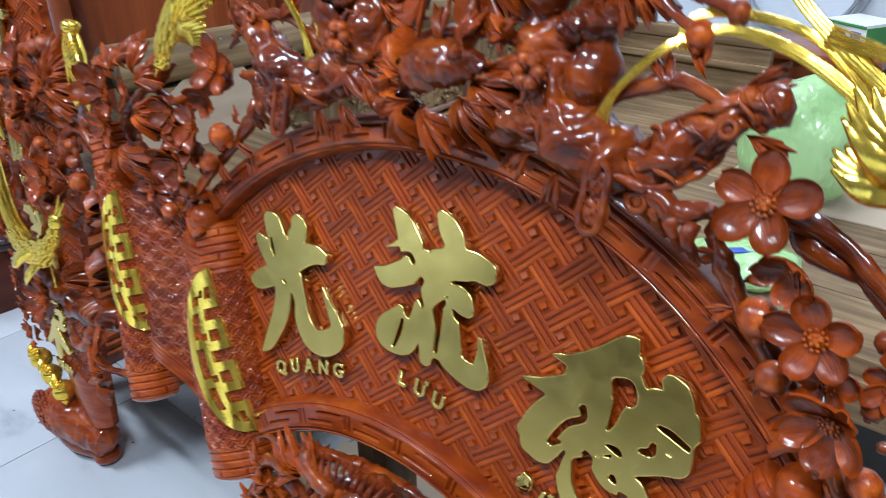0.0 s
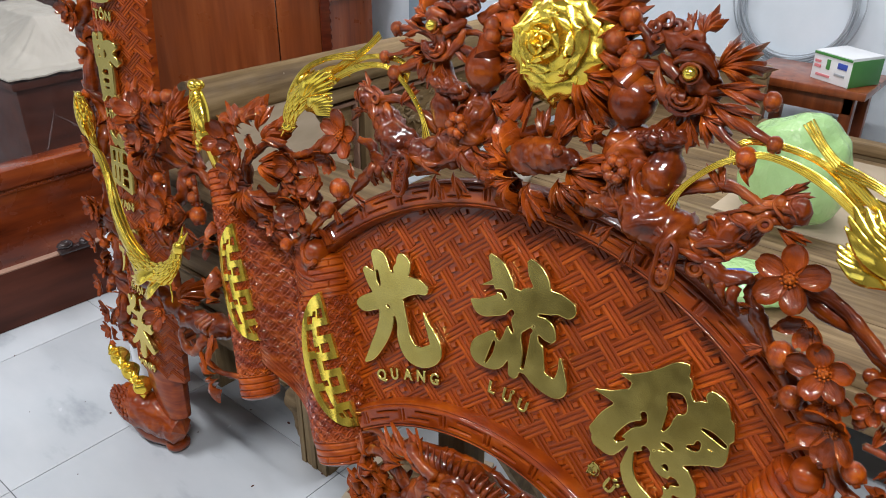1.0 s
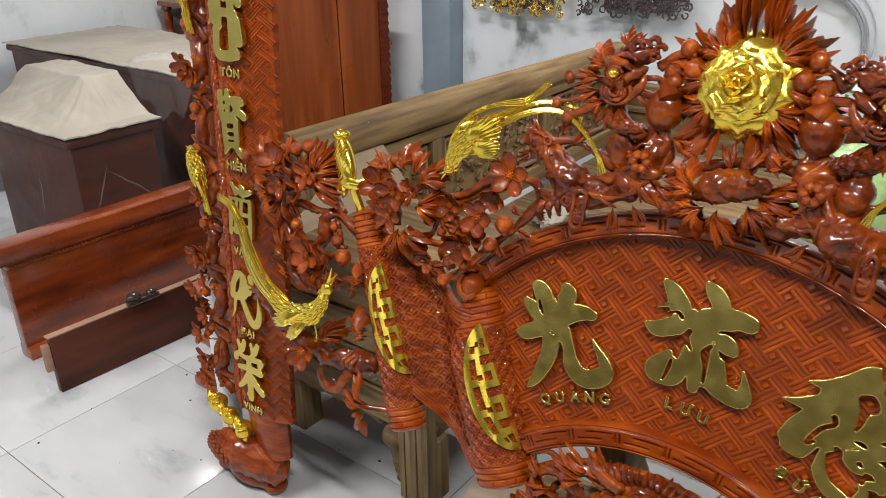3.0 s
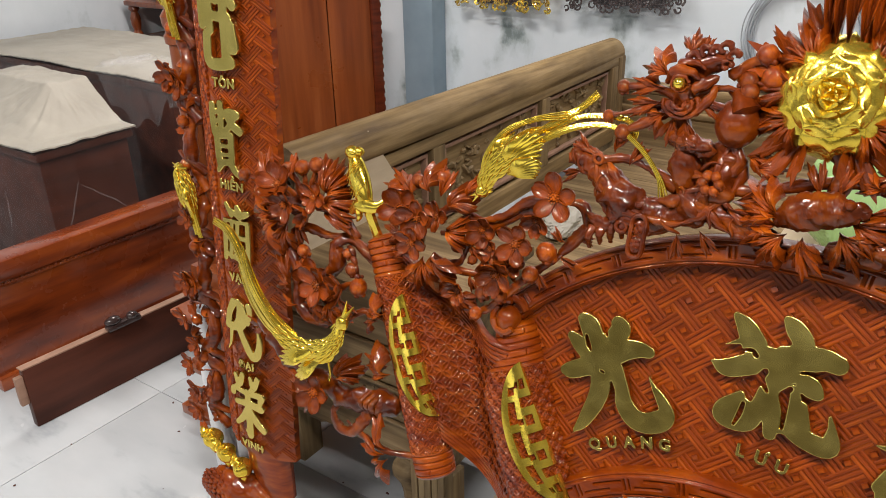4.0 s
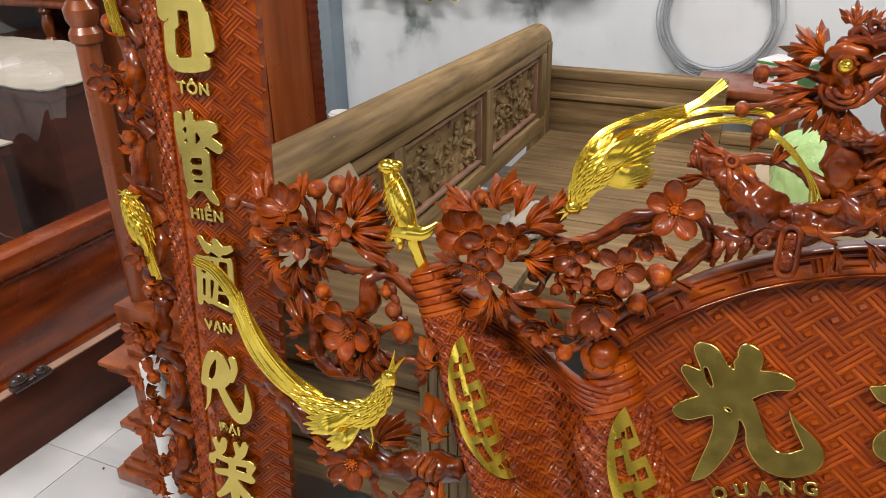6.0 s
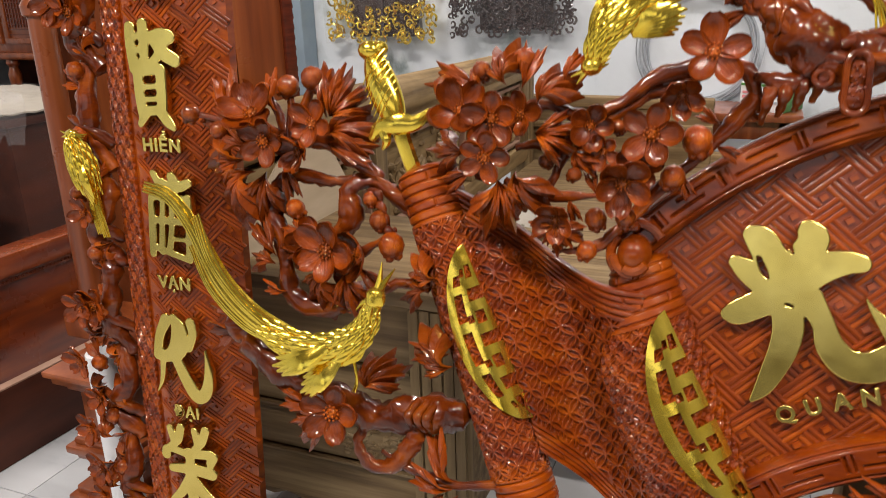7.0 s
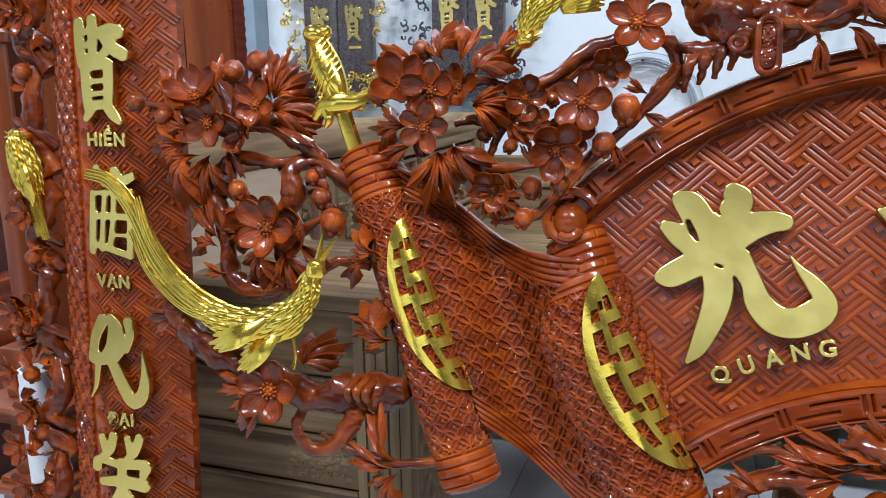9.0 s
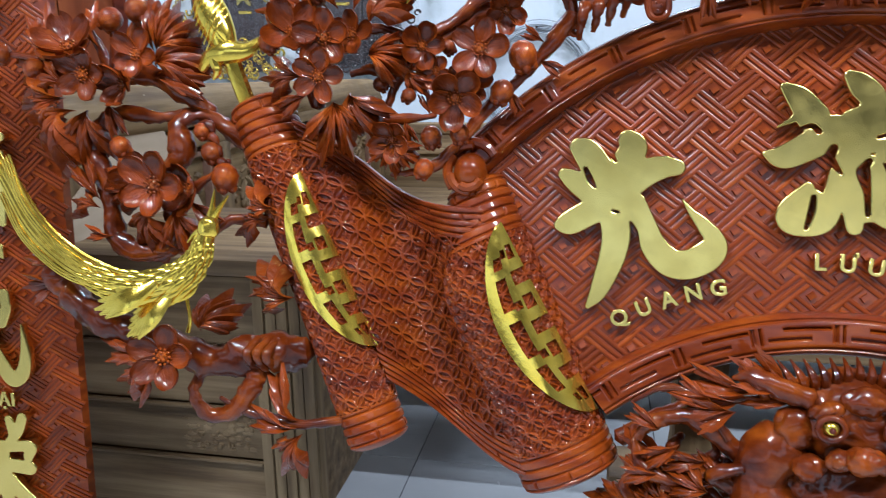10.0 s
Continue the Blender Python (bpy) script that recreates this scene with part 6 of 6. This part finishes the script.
# things lying about on and by the daybed
tagged(part("cardboard_sheet", box(bmesh.new(), (-.002, -.19, -.19), (.002, .19, .19), 0, pose(-1.168, .50, .672, 0, -4, 0) @ pose(0, 0, 0, 32)), M_CARD), "plain brown cardboard sheet leaning on the daybed", "cardboard")
tagged(part("cardboard_sheet", boxed((-.30, 1.55, .4405), (.95, 2.30, .446), 0.001), M_CARD), "plain brown cardboard sheet lying on the daybed", "cardboard")
tagged(part("plywood_offcut", box(bmesh.new(), (-.16, -.14, 0), (.16, .14, .018), 0.002, pose(-.50, .34, 0.001, 0, 0, 18)), M_CARD), "bare plywood offcut on the floor", "board")


def crumpled(bm, c, r, seed, amp=.25, freq=5):
    v = bmesh.ops.create_icosphere(bm, subdivisions=5, radius=1)["verts"]
    for p in v:
        n = p.co.copy()
        k = 1 + amp * noise.noise(n * 1.4 + Vector((seed, 0, 0))) + amp * .55 * abs(noise.noise(n * freq + Vector((0, seed, 0))))
        p.co = Vector((c[0] + n.x * r[0] * k, c[1] + n.y * r[1] * k, max(c[2] - r[2] * .9, c[2] + n.z * r[2] * k)))
    return bm


tagged(part("plastic_bag", crumpled(bmesh.new(), (-.09, 1.62, .61), (.165, .15, .175), 3, .14, 2.6), M_BAG, angle=70), "bulging pale green plastic bag on the daybed", "bag")
pk = thing("plastic_packet", "white and pale green plastic packet with a blue stripe", "packet")
part("packet_body", crumpled(bmesh.new(), (-.02, 1.10, .475), (.13, .10, .040), 8, .15, 4), M_BAG, pk)
part("stripe", box(bmesh.new(), (-.05, -.012, 0), (.05, .012, .004), .001, pose(-.01, 1.08, .512, 0, 0, 40)), M_BLUE, pk, "blue printed stripe")
tagged(part("paper_wad", crumpled(bmesh.new(), (-.93, 1.27, .475), (.07, .12, .04), 5, .3, 4), M_COVER, angle=30), "crumpled pale wrapping paper on the daybed", "paper")

# ---- the tall screen behind the couplet ----
screen = thing("wooden_screen", "tall red-brown wooden screen with turned post on moulded foot", "screen")
SM = Matrix.Translation((-1.80, .45, 0)) @ Matrix.Rotation(math.atan2(.575, .292), 4, "Z")


def smesh(bm):
    bmesh.ops.transform(bm, verts=bm.verts, matrix=SM)
    return bm


part("panel", smesh(boxed((.02, -.004, .12), (.465, .036, 2.15), 0.003)), M_CAB, screen, "flat veneered panel")
part("panel", smesh(boxed((.469, -.002, .12), (.612, .034, 2.15), 0.003)), M_CAB, screen, "flat veneered panel")
part("edge_trim", smesh(boxed((.612, -.012, .05), (.645, .045, 2.15), 0.006)), M_LACQ_DARK, screen, "beaded edge trim")
bd = bmesh.new()
for k in range(70):
    blob(bd, (.646, .0, .15 + .028 * k), (.006, .006, .012), sub=1)
tagged(part("beading", smesh(bd), M_LACQ_DARK, screen), kind="stuff")


def turned(bm, x, y, prof, seg=24):
    rings = []
    for z, r in prof:
        rings.append([bm.verts.new((x + r * math.cos(2 * math.pi * k / seg), y + r * math.sin(2 * math.pi * k / seg), z)) for k in range(seg)])
    for a, b in zip(rings, rings[1:]):
        for k in range(seg):
            bm.faces.new((a[k], a[(k + 1) % seg], b[(k + 1) % seg], b[k]))
    bm.faces.new(rings[0][::-1])
    bm.faces.new(rings[-1])
    return bm


part("end_post", turned(bmesh.new(), -1.775, .44, [(.40, .028), (.50, .029), (1.13, .028), (1.135, .036), (1.155, .038), (1.17, .029), (1.185, .037), (1.21, .040), (1.23, .026), (1.25, .036), (1.275, .036), (1.30, .024), (1.5, .028), (2.15, .028)]), M_CAB, screen, "turned end post")
for z0, z1, r in ((0, .035, .125), (.035, .055, .110), (.055, .075, .095), (.075, .145, .070), (.145, .165, .085), (.165, .185, .10), (.185, .20, .085), (.20, .325, .062), (.325, .345, .080), (.345, .365, .100), (.365, .38, .112), (.38, .40, .06)):
    part("foot_moulding", boxed((-1.615 - r, .33 - r, z0), (-1.615 + r, .33 + r, z1), 0.005), M_CAB, screen)
part("foot_beam", boxed((-1.82, .38, .38), (-1.55, .50, .44), 0.008), M_CAB, screen)
tagged(part("white_pipe", turned(bmesh.new(), -1.394, .10, [(.002, .028), (.004, .031), (.538, .031), (.540, .025), (.40, .025)]), M_WHITE), "short white plastic pipe standing on the floor", "pipe")

# ---- bed boards on the floor ----
board = thing("bed_rail", "dark unfinished wooden bed rail with a pale sawn edge", "bed rail")
BX = Matrix.Translation((-2.055, 0, 0)) @ Matrix.Rotation(-.055, 4, "Z")


def bx(bm):
    bmesh.ops.transform(bm, verts=bm.verts, matrix=BX)
    return bm


part("plank", bx(boxed((-.028, -.10, .002), (0, 1.35, .212), 0.003)), M_BED_DARK, board)
part("sawn_edge", bx(boxed((-.029, -.104, .212), (.001, 1.35, .217), 0.001)), M_RAWEDGE, board, "pale bare sawn top edge")
part("end_tenon", bx(boxed((-.026, -.125, .09), (-.006, -.10, .19), 0.004)), M_RAWEDGE, board, "rough cut tenon")
hb = thing("bed_headboard", "glossy figured rosewood bed board with a beaded top rail", "headboard")
HX = Matrix.Translation((-2.36, 0, 0)) @ Matrix.Rotation(-.03, 4, "Z")


def hx(bm):
    bmesh.ops.transform(bm, verts=bm.verts, matrix=HX)
    return bm


part("panel", hx(boxed((-.05, -.06, .03), (0, 1.5, .36), 0.006)), M_BED, hb)
part("moulding", hx(boxed((-.05, -.06, .36), (.012, 1.5, .385), 0.008)), M_BED, hb)
part("top_rail", hx(boxed((-.075, -.09, .385), (.03, 1.5, .455), 0.012)), M_BED, hb, "broad top rail")
part("foot_rail", hx(boxed((-.06, -.06, 0), (.02, 1.5, .05), 0.006)), M_BED, hb)
bb = bmesh.new()
for k in range(110):
    blob(bb, (.013, -.05 + .014 * k, .372), (.005, .0055, .005), sub=1)
tagged(part("beading", hx(bb), M_BED, hb), kind="stuff")
lk = bmesh.new()
box(lk, (-.012, .18, .215), (.018, .30, .235), .006)
blob(lk, (0.0, .21, .245), (.02, .03, .014), sub=2, rough=.3)
blob(lk, (.006, .27, .24), (.014, .02, .012), sub=2, rough=.3)
tagged(part("iron_catch", bx(lk), M_BLACK), "dark iron bed catch lying on the rail", "catch")

# ---- wrapped cabinets further back ----
def wrapped(name, lo, hi, seed, label, group, heap=0.0):
    """heap: how high the foam is heaped over what lies under it, falling to the front and the near end."""
    ob = thing(name, label, "cabinet", group=group)
    part("body", boxed(lo, (hi[0], hi[1], hi[2] - .035), 0.006), M_BED_DARK, ob, "dark stained wooden body")
    part("top_board", boxed((lo[0] - .02, lo[1] - .02, hi[2] - .035), (hi[0] + .02, hi[1] + .02, hi[2]), 0.01), M_BED_DARK, ob)

    def heaped(x, y):
        ease = lambda t: min(1.0, max(0.0, t)) ** 1.2
        up = ease((y - lo[1] - .01) / .23) * ease((hi[0] - .06 - x) / .20)
        an = math.atan2(y - lo[1] - .28, x - hi[0] + .26)
        fold = math.sin(17 * an + 3 * noise.noise(Vector((x * 4, y * 4, 7)))) * noise.noise(Vector((an * 2.2, 3, seed)))
        return heap * up + .030 * fold * (up * (1 - up) * 4)

    def cover(a, b, off=0.0):
        ox = .03
        x, y = lo[0] - ox + a * (hi[0] - lo[0] + 2 * ox), lo[1] - ox + b * (hi[1] - lo[1] + 2 * ox)
        over = max(lo[0] - .03 - x, x - hi[0] - .03, lo[1] - .03 - y, y - hi[1] - .03, 0)
        n = noise.noise(Vector((x * 5, y * 5, seed)))
        z = hi[2] + .012 + .014 * max(0, n) + .010 * abs(noise.noise(Vector((x * 14, y * 14, seed)))) - over * (1.3 + 1.6 * noise.noise(Vector((x * 2.3, y * 2.3, seed))))
        x, y = min(max(x, lo[0] - .05), hi[0] + .05), min(max(y, lo[1] - .05), hi[1] + .05)
        if heap:
            z += heaped(x, y)
        return Vector((x, y, z - off))
    part("cover", sheet(bmesh.new(), 90 if heap else 50, 90 if heap else 50, cover, lambda a, b: cover(a, b, .006)), M_COVER, ob, "grey foam cover", angle=60)

    rr = random.Random(seed)
    for k in range(8):                                    # pale strips that stand in for highlights on the wrap's creases
        fb = bmesh.new()
        face = k % 3
        x, y = rr.uniform(lo[0], hi[0]), rr.uniform(lo[1], hi[1])
        L, w0 = rr.uniform(.12, .4), rr.uniform(.004, .014)
        a0 = rr.uniform(-.9, .9)
        def pt(a, b):
            t = (b - .5) * L
            o = (a - .5) * w0 * (1 - abs(2 * b - 1) ** 2) + .012 * noise.noise(Vector((b * 4, k, seed)))
            if face == 0:
                return Vector((x + t * math.cos(a0) - o * math.sin(a0), y + t * math.sin(a0) + o * math.cos(a0), hi[2] + .045 + .01 * noise.noise(Vector((b * 5, k, 1)))))
            if face == 1:
                return Vector((x + t * math.sin(a0) + o, lo[1] - .066, hi[2] * .62 + t * math.cos(a0) + .3 * o))
            return Vector((hi[0] + .066, y + t * math.sin(a0) + o, hi[2] * .66 + t * math.cos(a0) + .3 * o))
        f = part("wrap_fold", sheet(fb, 2, 14, pt), M_FOLD, ob, "pale strip standing in for a highlight along a crease", angle=60)
        f.visible_shadow = False

    def top_film(a, b):
        p = cover(a * .8 + .1, b * .8 + .1)
        p.z += .012 + .02 * abs(noise.noise(Vector((a * 7, b * 9, seed + 4))))
        return p
    def drape(a, b):
        """Wrap gathered at a corner, hanging over the front in radiating folds."""
        an = radians(-165 + 150 * a)
        r = (.05 + .30 * b) * (1 + .12 * noise.noise(Vector((a * 6, seed, 0))))
        x, y = hi[0] - .16 + r * math.cos(an), lo[1] + .10 + r * math.sin(an)
        z = hi[2] + .05 + .05 * (1 - b) + (.012 + .02 * b) * math.sin(a * 31 + 3 * math.sin(5 * b)) * (.4 + .6 * abs(noise.noise(Vector((a * 9, b * 3, seed)))))
        over = max(lo[1] - .05 - y, 0, x - hi[0] - .05)
        fold = .008 * math.sin(a * 31)
        return Vector((min(x, hi[0] + .062 + fold * min(1, over * 8)), max(y, lo[1] - .062 - fold * min(1, over * 8)), z - over * 1.15))
    if not heap:
        f = part("plastic_wrap", sheet(bmesh.new(), 150, 26, drape), M_FOLD, ob, "gathered folds of clear wrap", angle=60)
        f.visible_shadow = False
    f = part("plastic_wrap", sheet(bmesh.new(), 50, 50, top_film), M_FILM, ob, "crinkled clear stretch wrap", angle=40)
    f.visible_shadow = False

    def side_film(a, b):
        """Wrap drawn tight round the front and the end, puckered in slanting creases."""
        w, d = hi[0] - lo[0] + .04, hi[1] - lo[1] + .04
        t = a * (w + d)
        z = .03 + b * (hi[2] + .01)
        pk = .006 + .012 * abs(noise.noise(Vector((t * 9 + z * 5, z * 3 - t * 2, seed)))) + .006 * abs(noise.noise(Vector((t * 30 + z * 22, z * 9, seed + 2))))
        return Vector((lo[0] - .02 + t, lo[1] - .022 - pk, z)) if t < w else Vector((hi[0] + .022 + pk, lo[1] - .02 + t - w, z))
    f = part("plastic_wrap", sheet(bmesh.new(), 120, 50, side_film), M_FILM, ob, "clear stretch wrap drawn round the sides", angle=60)
    f.visible_shadow = False


wrapped("wrapped_cabinet", (-3.42, .42, 0), (-2.70, .80, .655), 2, "dark wooden cabinet under a heaped grey foam cover and wrap", "wrapped cabinets", .165)
wrapped("wrapped_cabinet", (-4.55, 1.10, 0), (-2.78, 1.80, .765), 6, "wide dark wooden cabinet under a grey foam sheet and clear wrap", "wrapped cabinets")

alt = thing("carved_sideboard", "red-brown carved wooden sideboard with open shelves against the wall", "sideboard")
part("lower_body", boxed((-4.62, 2.2, 0), (-3.50, 2.75, .62), 0.006), M_CAB, alt)
part("shelf", boxed((-4.65, 2.14, .62), (-3.47, 2.78, .66), 0.012), M_CAB, alt, "moulded shelf board")
part("back", boxed((-4.62, 2.72, .66), (-3.50, 2.76, 1.5), 0.003), M_BED_DARK, alt)
part("shelf", boxed((-4.65, 2.18, .86), (-3.47, 2.76, .895), 0.012), M_CAB, alt, "moulded shelf board")
part("upper_body", boxed((-4.35, 2.22, .895), (-3.50, 2.72, 1.5), 0.006), M_CAB, alt)
for x in (-4.6, -4.05, -3.55):
    part("turned_post", turned(bmesh.new(), x, 2.22, [(.66, .03), (.68, .036), (.70, .022), (.74, .032), (.78, .034), (.82, .022), (.84, .036), (.86, .03)]), M_CAB, alt)
for k in range(3):
    x0 = -4.33 + .275 * k
    fr = bmesh.new()
    for lo, hi in (((x0, 2.205, .94), (x0 + .25, 2.222, .97)), ((x0, 2.205, 1.40), (x0 + .25, 2.222, 1.43)), ((x0, 2.205, .97), (x0 + .03, 2.222, 1.40)), ((x0 + .22, 2.205, .97), (x0 + .25, 2.222, 1.40))):
        box(fr, lo, hi, .004)
    dr = part("door", fr, M_CAB, alt, "framed lattice door")
    lt = bmesh.new()
    for i in range(9):
        box(lt, (-.003, -.003, -.16), (.003, .003, .16), 0, pose(x0 + .04 + .021 * i, 2.214, 1.185, 0, 0, 0))
    for i in range(16):
        box(lt, (x0 + .03, 2.212, .985 + .027 * i), (x0 + .22, 2.216, .99 + .027 * i))
    tagged(part("lattice", lt, M_LACQ_DARK, dr), kind="stuff")
cab2 = thing("dark_cabinet", "plain tall dark red-brown wooden cabinet by the wall", "cabinet")
part("body", boxed((-3.40, 2.3, 0), (-3.05, 2.75, 1.0), 0.006), M_CAB, cab2)
part("top_board", boxed((-3.43, 2.27, .66), (-3.02, 2.78, .69), 0.008), M_CAB, cab2, "moulded middle board")
part("top_board", boxed((-3.43, 2.27, 1.0), (-3.02, 2.78, 1.04), 0.008), M_CAB, cab2)

# ---- on the back wall ----
coil = thing("wire_coil", "coil of grey galvanised wire hung on the white wall", "wire coil")
rnd = random.Random(11)
for k in range(13):
    r0, cx, cz = .255 + rnd.uniform(-.022, .022), -.585 + rnd.uniform(-.012, .012), .865 + rnd.uniform(-.012, .012)
    wr = bmesh.new()
    sweep(wr, [(cx + r0 * math.cos(t), 2.955 + .012 * math.sin(3 * t + k) + .002 * k, cz + r0 * math.sin(t) * 1.02, .0032) for t in np.linspace(0, 2 * math.pi, 19)], 6, 4)
    part("wire_loop", wr, M_WIRE, coil)
part("nail", boxed((-.59, 2.93, 1.115), (-.58, 3.0, 1.125), .001), M_BLACK, coil)

glyph_pool = [strokes([[(u, v, w * 1.25) for u, v, w in ln] for ln in g_], 0.006, 0.0015, cell=0.003) for g_ in GLYPHS[1:4]]


def hung_board(x0, x1, z0, z1, b0, b1, gilt, label):
    """b0, b1: how far its carved frame reaches."""
    ob = thing("hanging_couplet", label, "couplet board", group="couplets on the wall")
    part("board", boxed((x0, 2.945, z0), (x1, 2.998, z1), 0.012), M_BLACK, ob)
    xm = (x0 + x1) / 2
    z = z0 + .425
    k = 0
    while z < z1 - .1:
        part("character", glyph_pool[k % 3], None, ob, "gold character", m=Matrix.Translation((xm, 2.942, z)) @ SCALE(1.2))
        part("word_bar", boxed((xm - .035, 2.940, z - .135), (xm + .035, 2.946, z - .118), .002), M_GOLD, ob, "small gold lettering")
        z += .27
        k += 1
    cv = bmesh.new()
    rr = random.Random(int(z0 * 1000 + x0 * 77))
    for _ in range(110):                                   # scrollwork along the foot and the outer side
        foot_ = rr.random() < .6
        x, z = (rr.uniform(b0, b1), z0 + rr.uniform(-.02, .16)) if foot_ else (rr.uniform(b0, x0) if x0 - b0 > b1 - x1 else rr.uniform(x1, b1), z0 + rr.uniform(.1, .9))
        r, a0 = rr.uniform(.012, .026), rr.uniform(0, 6.28)
        sweep(cv, [(x + r * (1 - .1 * t) * math.cos(a0 + t), 2.94 - .012 * rr.random(), z + r * (1 - .1 * t) * math.sin(a0 + t), .007 - .0008 * t) for t in np.linspace(0, 5, 6)], 6, 2)
    tagged(part("carved_border", cv, M_GOLD if gilt else M_BLACK, ob, "carved scrollwork border"), kind="stuff")
    fl = part("plastic_wrap", boxed((b0 - .01, 2.905, z0 - .03), (b1 + .01, 2.915, z1), 0.004), M_FILM, ob, "clear stretch wrap")
    fl.visible_shadow = False


hung_board(-2.37, -2.172, .92, 2.5, -2.50, -2.172, True, "black lacquered hanging board with gold characters and gilt border")
hung_board(-2.168, -1.97, .92, 2.5, -2.168, -1.88, True, "black lacquered hanging board with gold characters and gilt border")
hung_board(-1.64, -1.45, .95, 2.5, -1.79, -1.45, False, "black lacquered hanging board with gold characters and dark border")
hung_board(-1.446, -1.26, .95, 2.5, -1.446, -1.16, False, "black lacquered hanging board with gold characters and dark border")

# ---- small table with the carton ----
tb = thing("small_altar_table", "small red-brown wooden table with a moulded top", "table")
part("tabletop", boxed((-.62, 2.54, .600), (-.125, 2.90, .636), 0.012), M_CAB, tb)
part("apron", boxed((-.57, 2.59, .52), (-.17, 2.61, .600), 0.006), M_CAB, tb)
for x in (-.57, -.22):
    for y in (2.59, 2.84):
        part("leg", boxed((x, y, 0), (x + .05, y + .045, .600), 0.008), M_CAB, tb)
cb = thing("carton", "small white carton with green sides and pink printing", "box", pose(-.252, 2.68, .637, 0, 0, -27))
part("carton_body", boxed((-.095, -.085, 0), (.095, .085, .116), 0.002), M_WHITE, cb)
part("side_panel", boxed((.094, -.083, .001), (.0975, .083, .105), 0.001), M_GREEN, cb, "green printed side")
part("top_stripe", boxed((-.094, -.0885, .102), (.094, -.084, .112), 0.001), M_GREEN, cb, "dark green stripe")
for x0, x1, z0, z1, mt in ((-.085, -.055, .07, .08, M_PINK), (-.085, -.052, .05, .062, M_PINK), (-.07, .0, .018, .028, M_PINK), (-.025, -.008, .05, .09, M_GREEN), (.03, .075, .065, .088, M_BLUE), (.02, .07, .035, .044, M_WIRE)):
    part("print", boxed((x0, -.0880, z0), (x1, -.0845, z1), 0.0005), mt, cb, "printed mark")
tagged(part("paint_tin", turned(bmesh.new(), -2.50, 2.70, [(.0, .06), (.28, .06), (.283, .065), (.29, .065), (.292, .055), (.30, .055)]), M_WHITE), "plain white tin standing by the column", "tin")

# wood chips and dirt dropped on the floor
ch = bmesh.new()
rnd = random.Random(21)
for _ in range(26):
    x, y, r = rnd.uniform(-1.9, -.5), rnd.uniform(-.35, .35), rnd.uniform(.002, .006)
    blob(ch, (x, y, r * .4), (r, r * rnd.uniform(.4, .9), r * .4), (0, 0, rnd.uniform(0, 180)), sub=1, rough=.4, freq=200)
tagged(part("wood_chips", ch, M_BED_DARK), "small dark wood chips scattered on the floor tiles", "debris", kind="stuff")

# ---- floor tiles ----
tile = finish(boxed((0.0012, 0.0012, -0.008), (0.5988, 0.5988, 0.0), 0.0008), M_TILE)
for i in range(-5, 7):
    for j in range(-8, 5):
        x, y = -1.895 + 0.6 * i, 0.237 + 0.6 * j
        if x > X0 and x + 0.6 < X1 and y > Y0 and y + 0.6 < Y1 + 0.15:
            part("tile", tile, None, floor, m=Matrix.Translation((x, y, 0)))
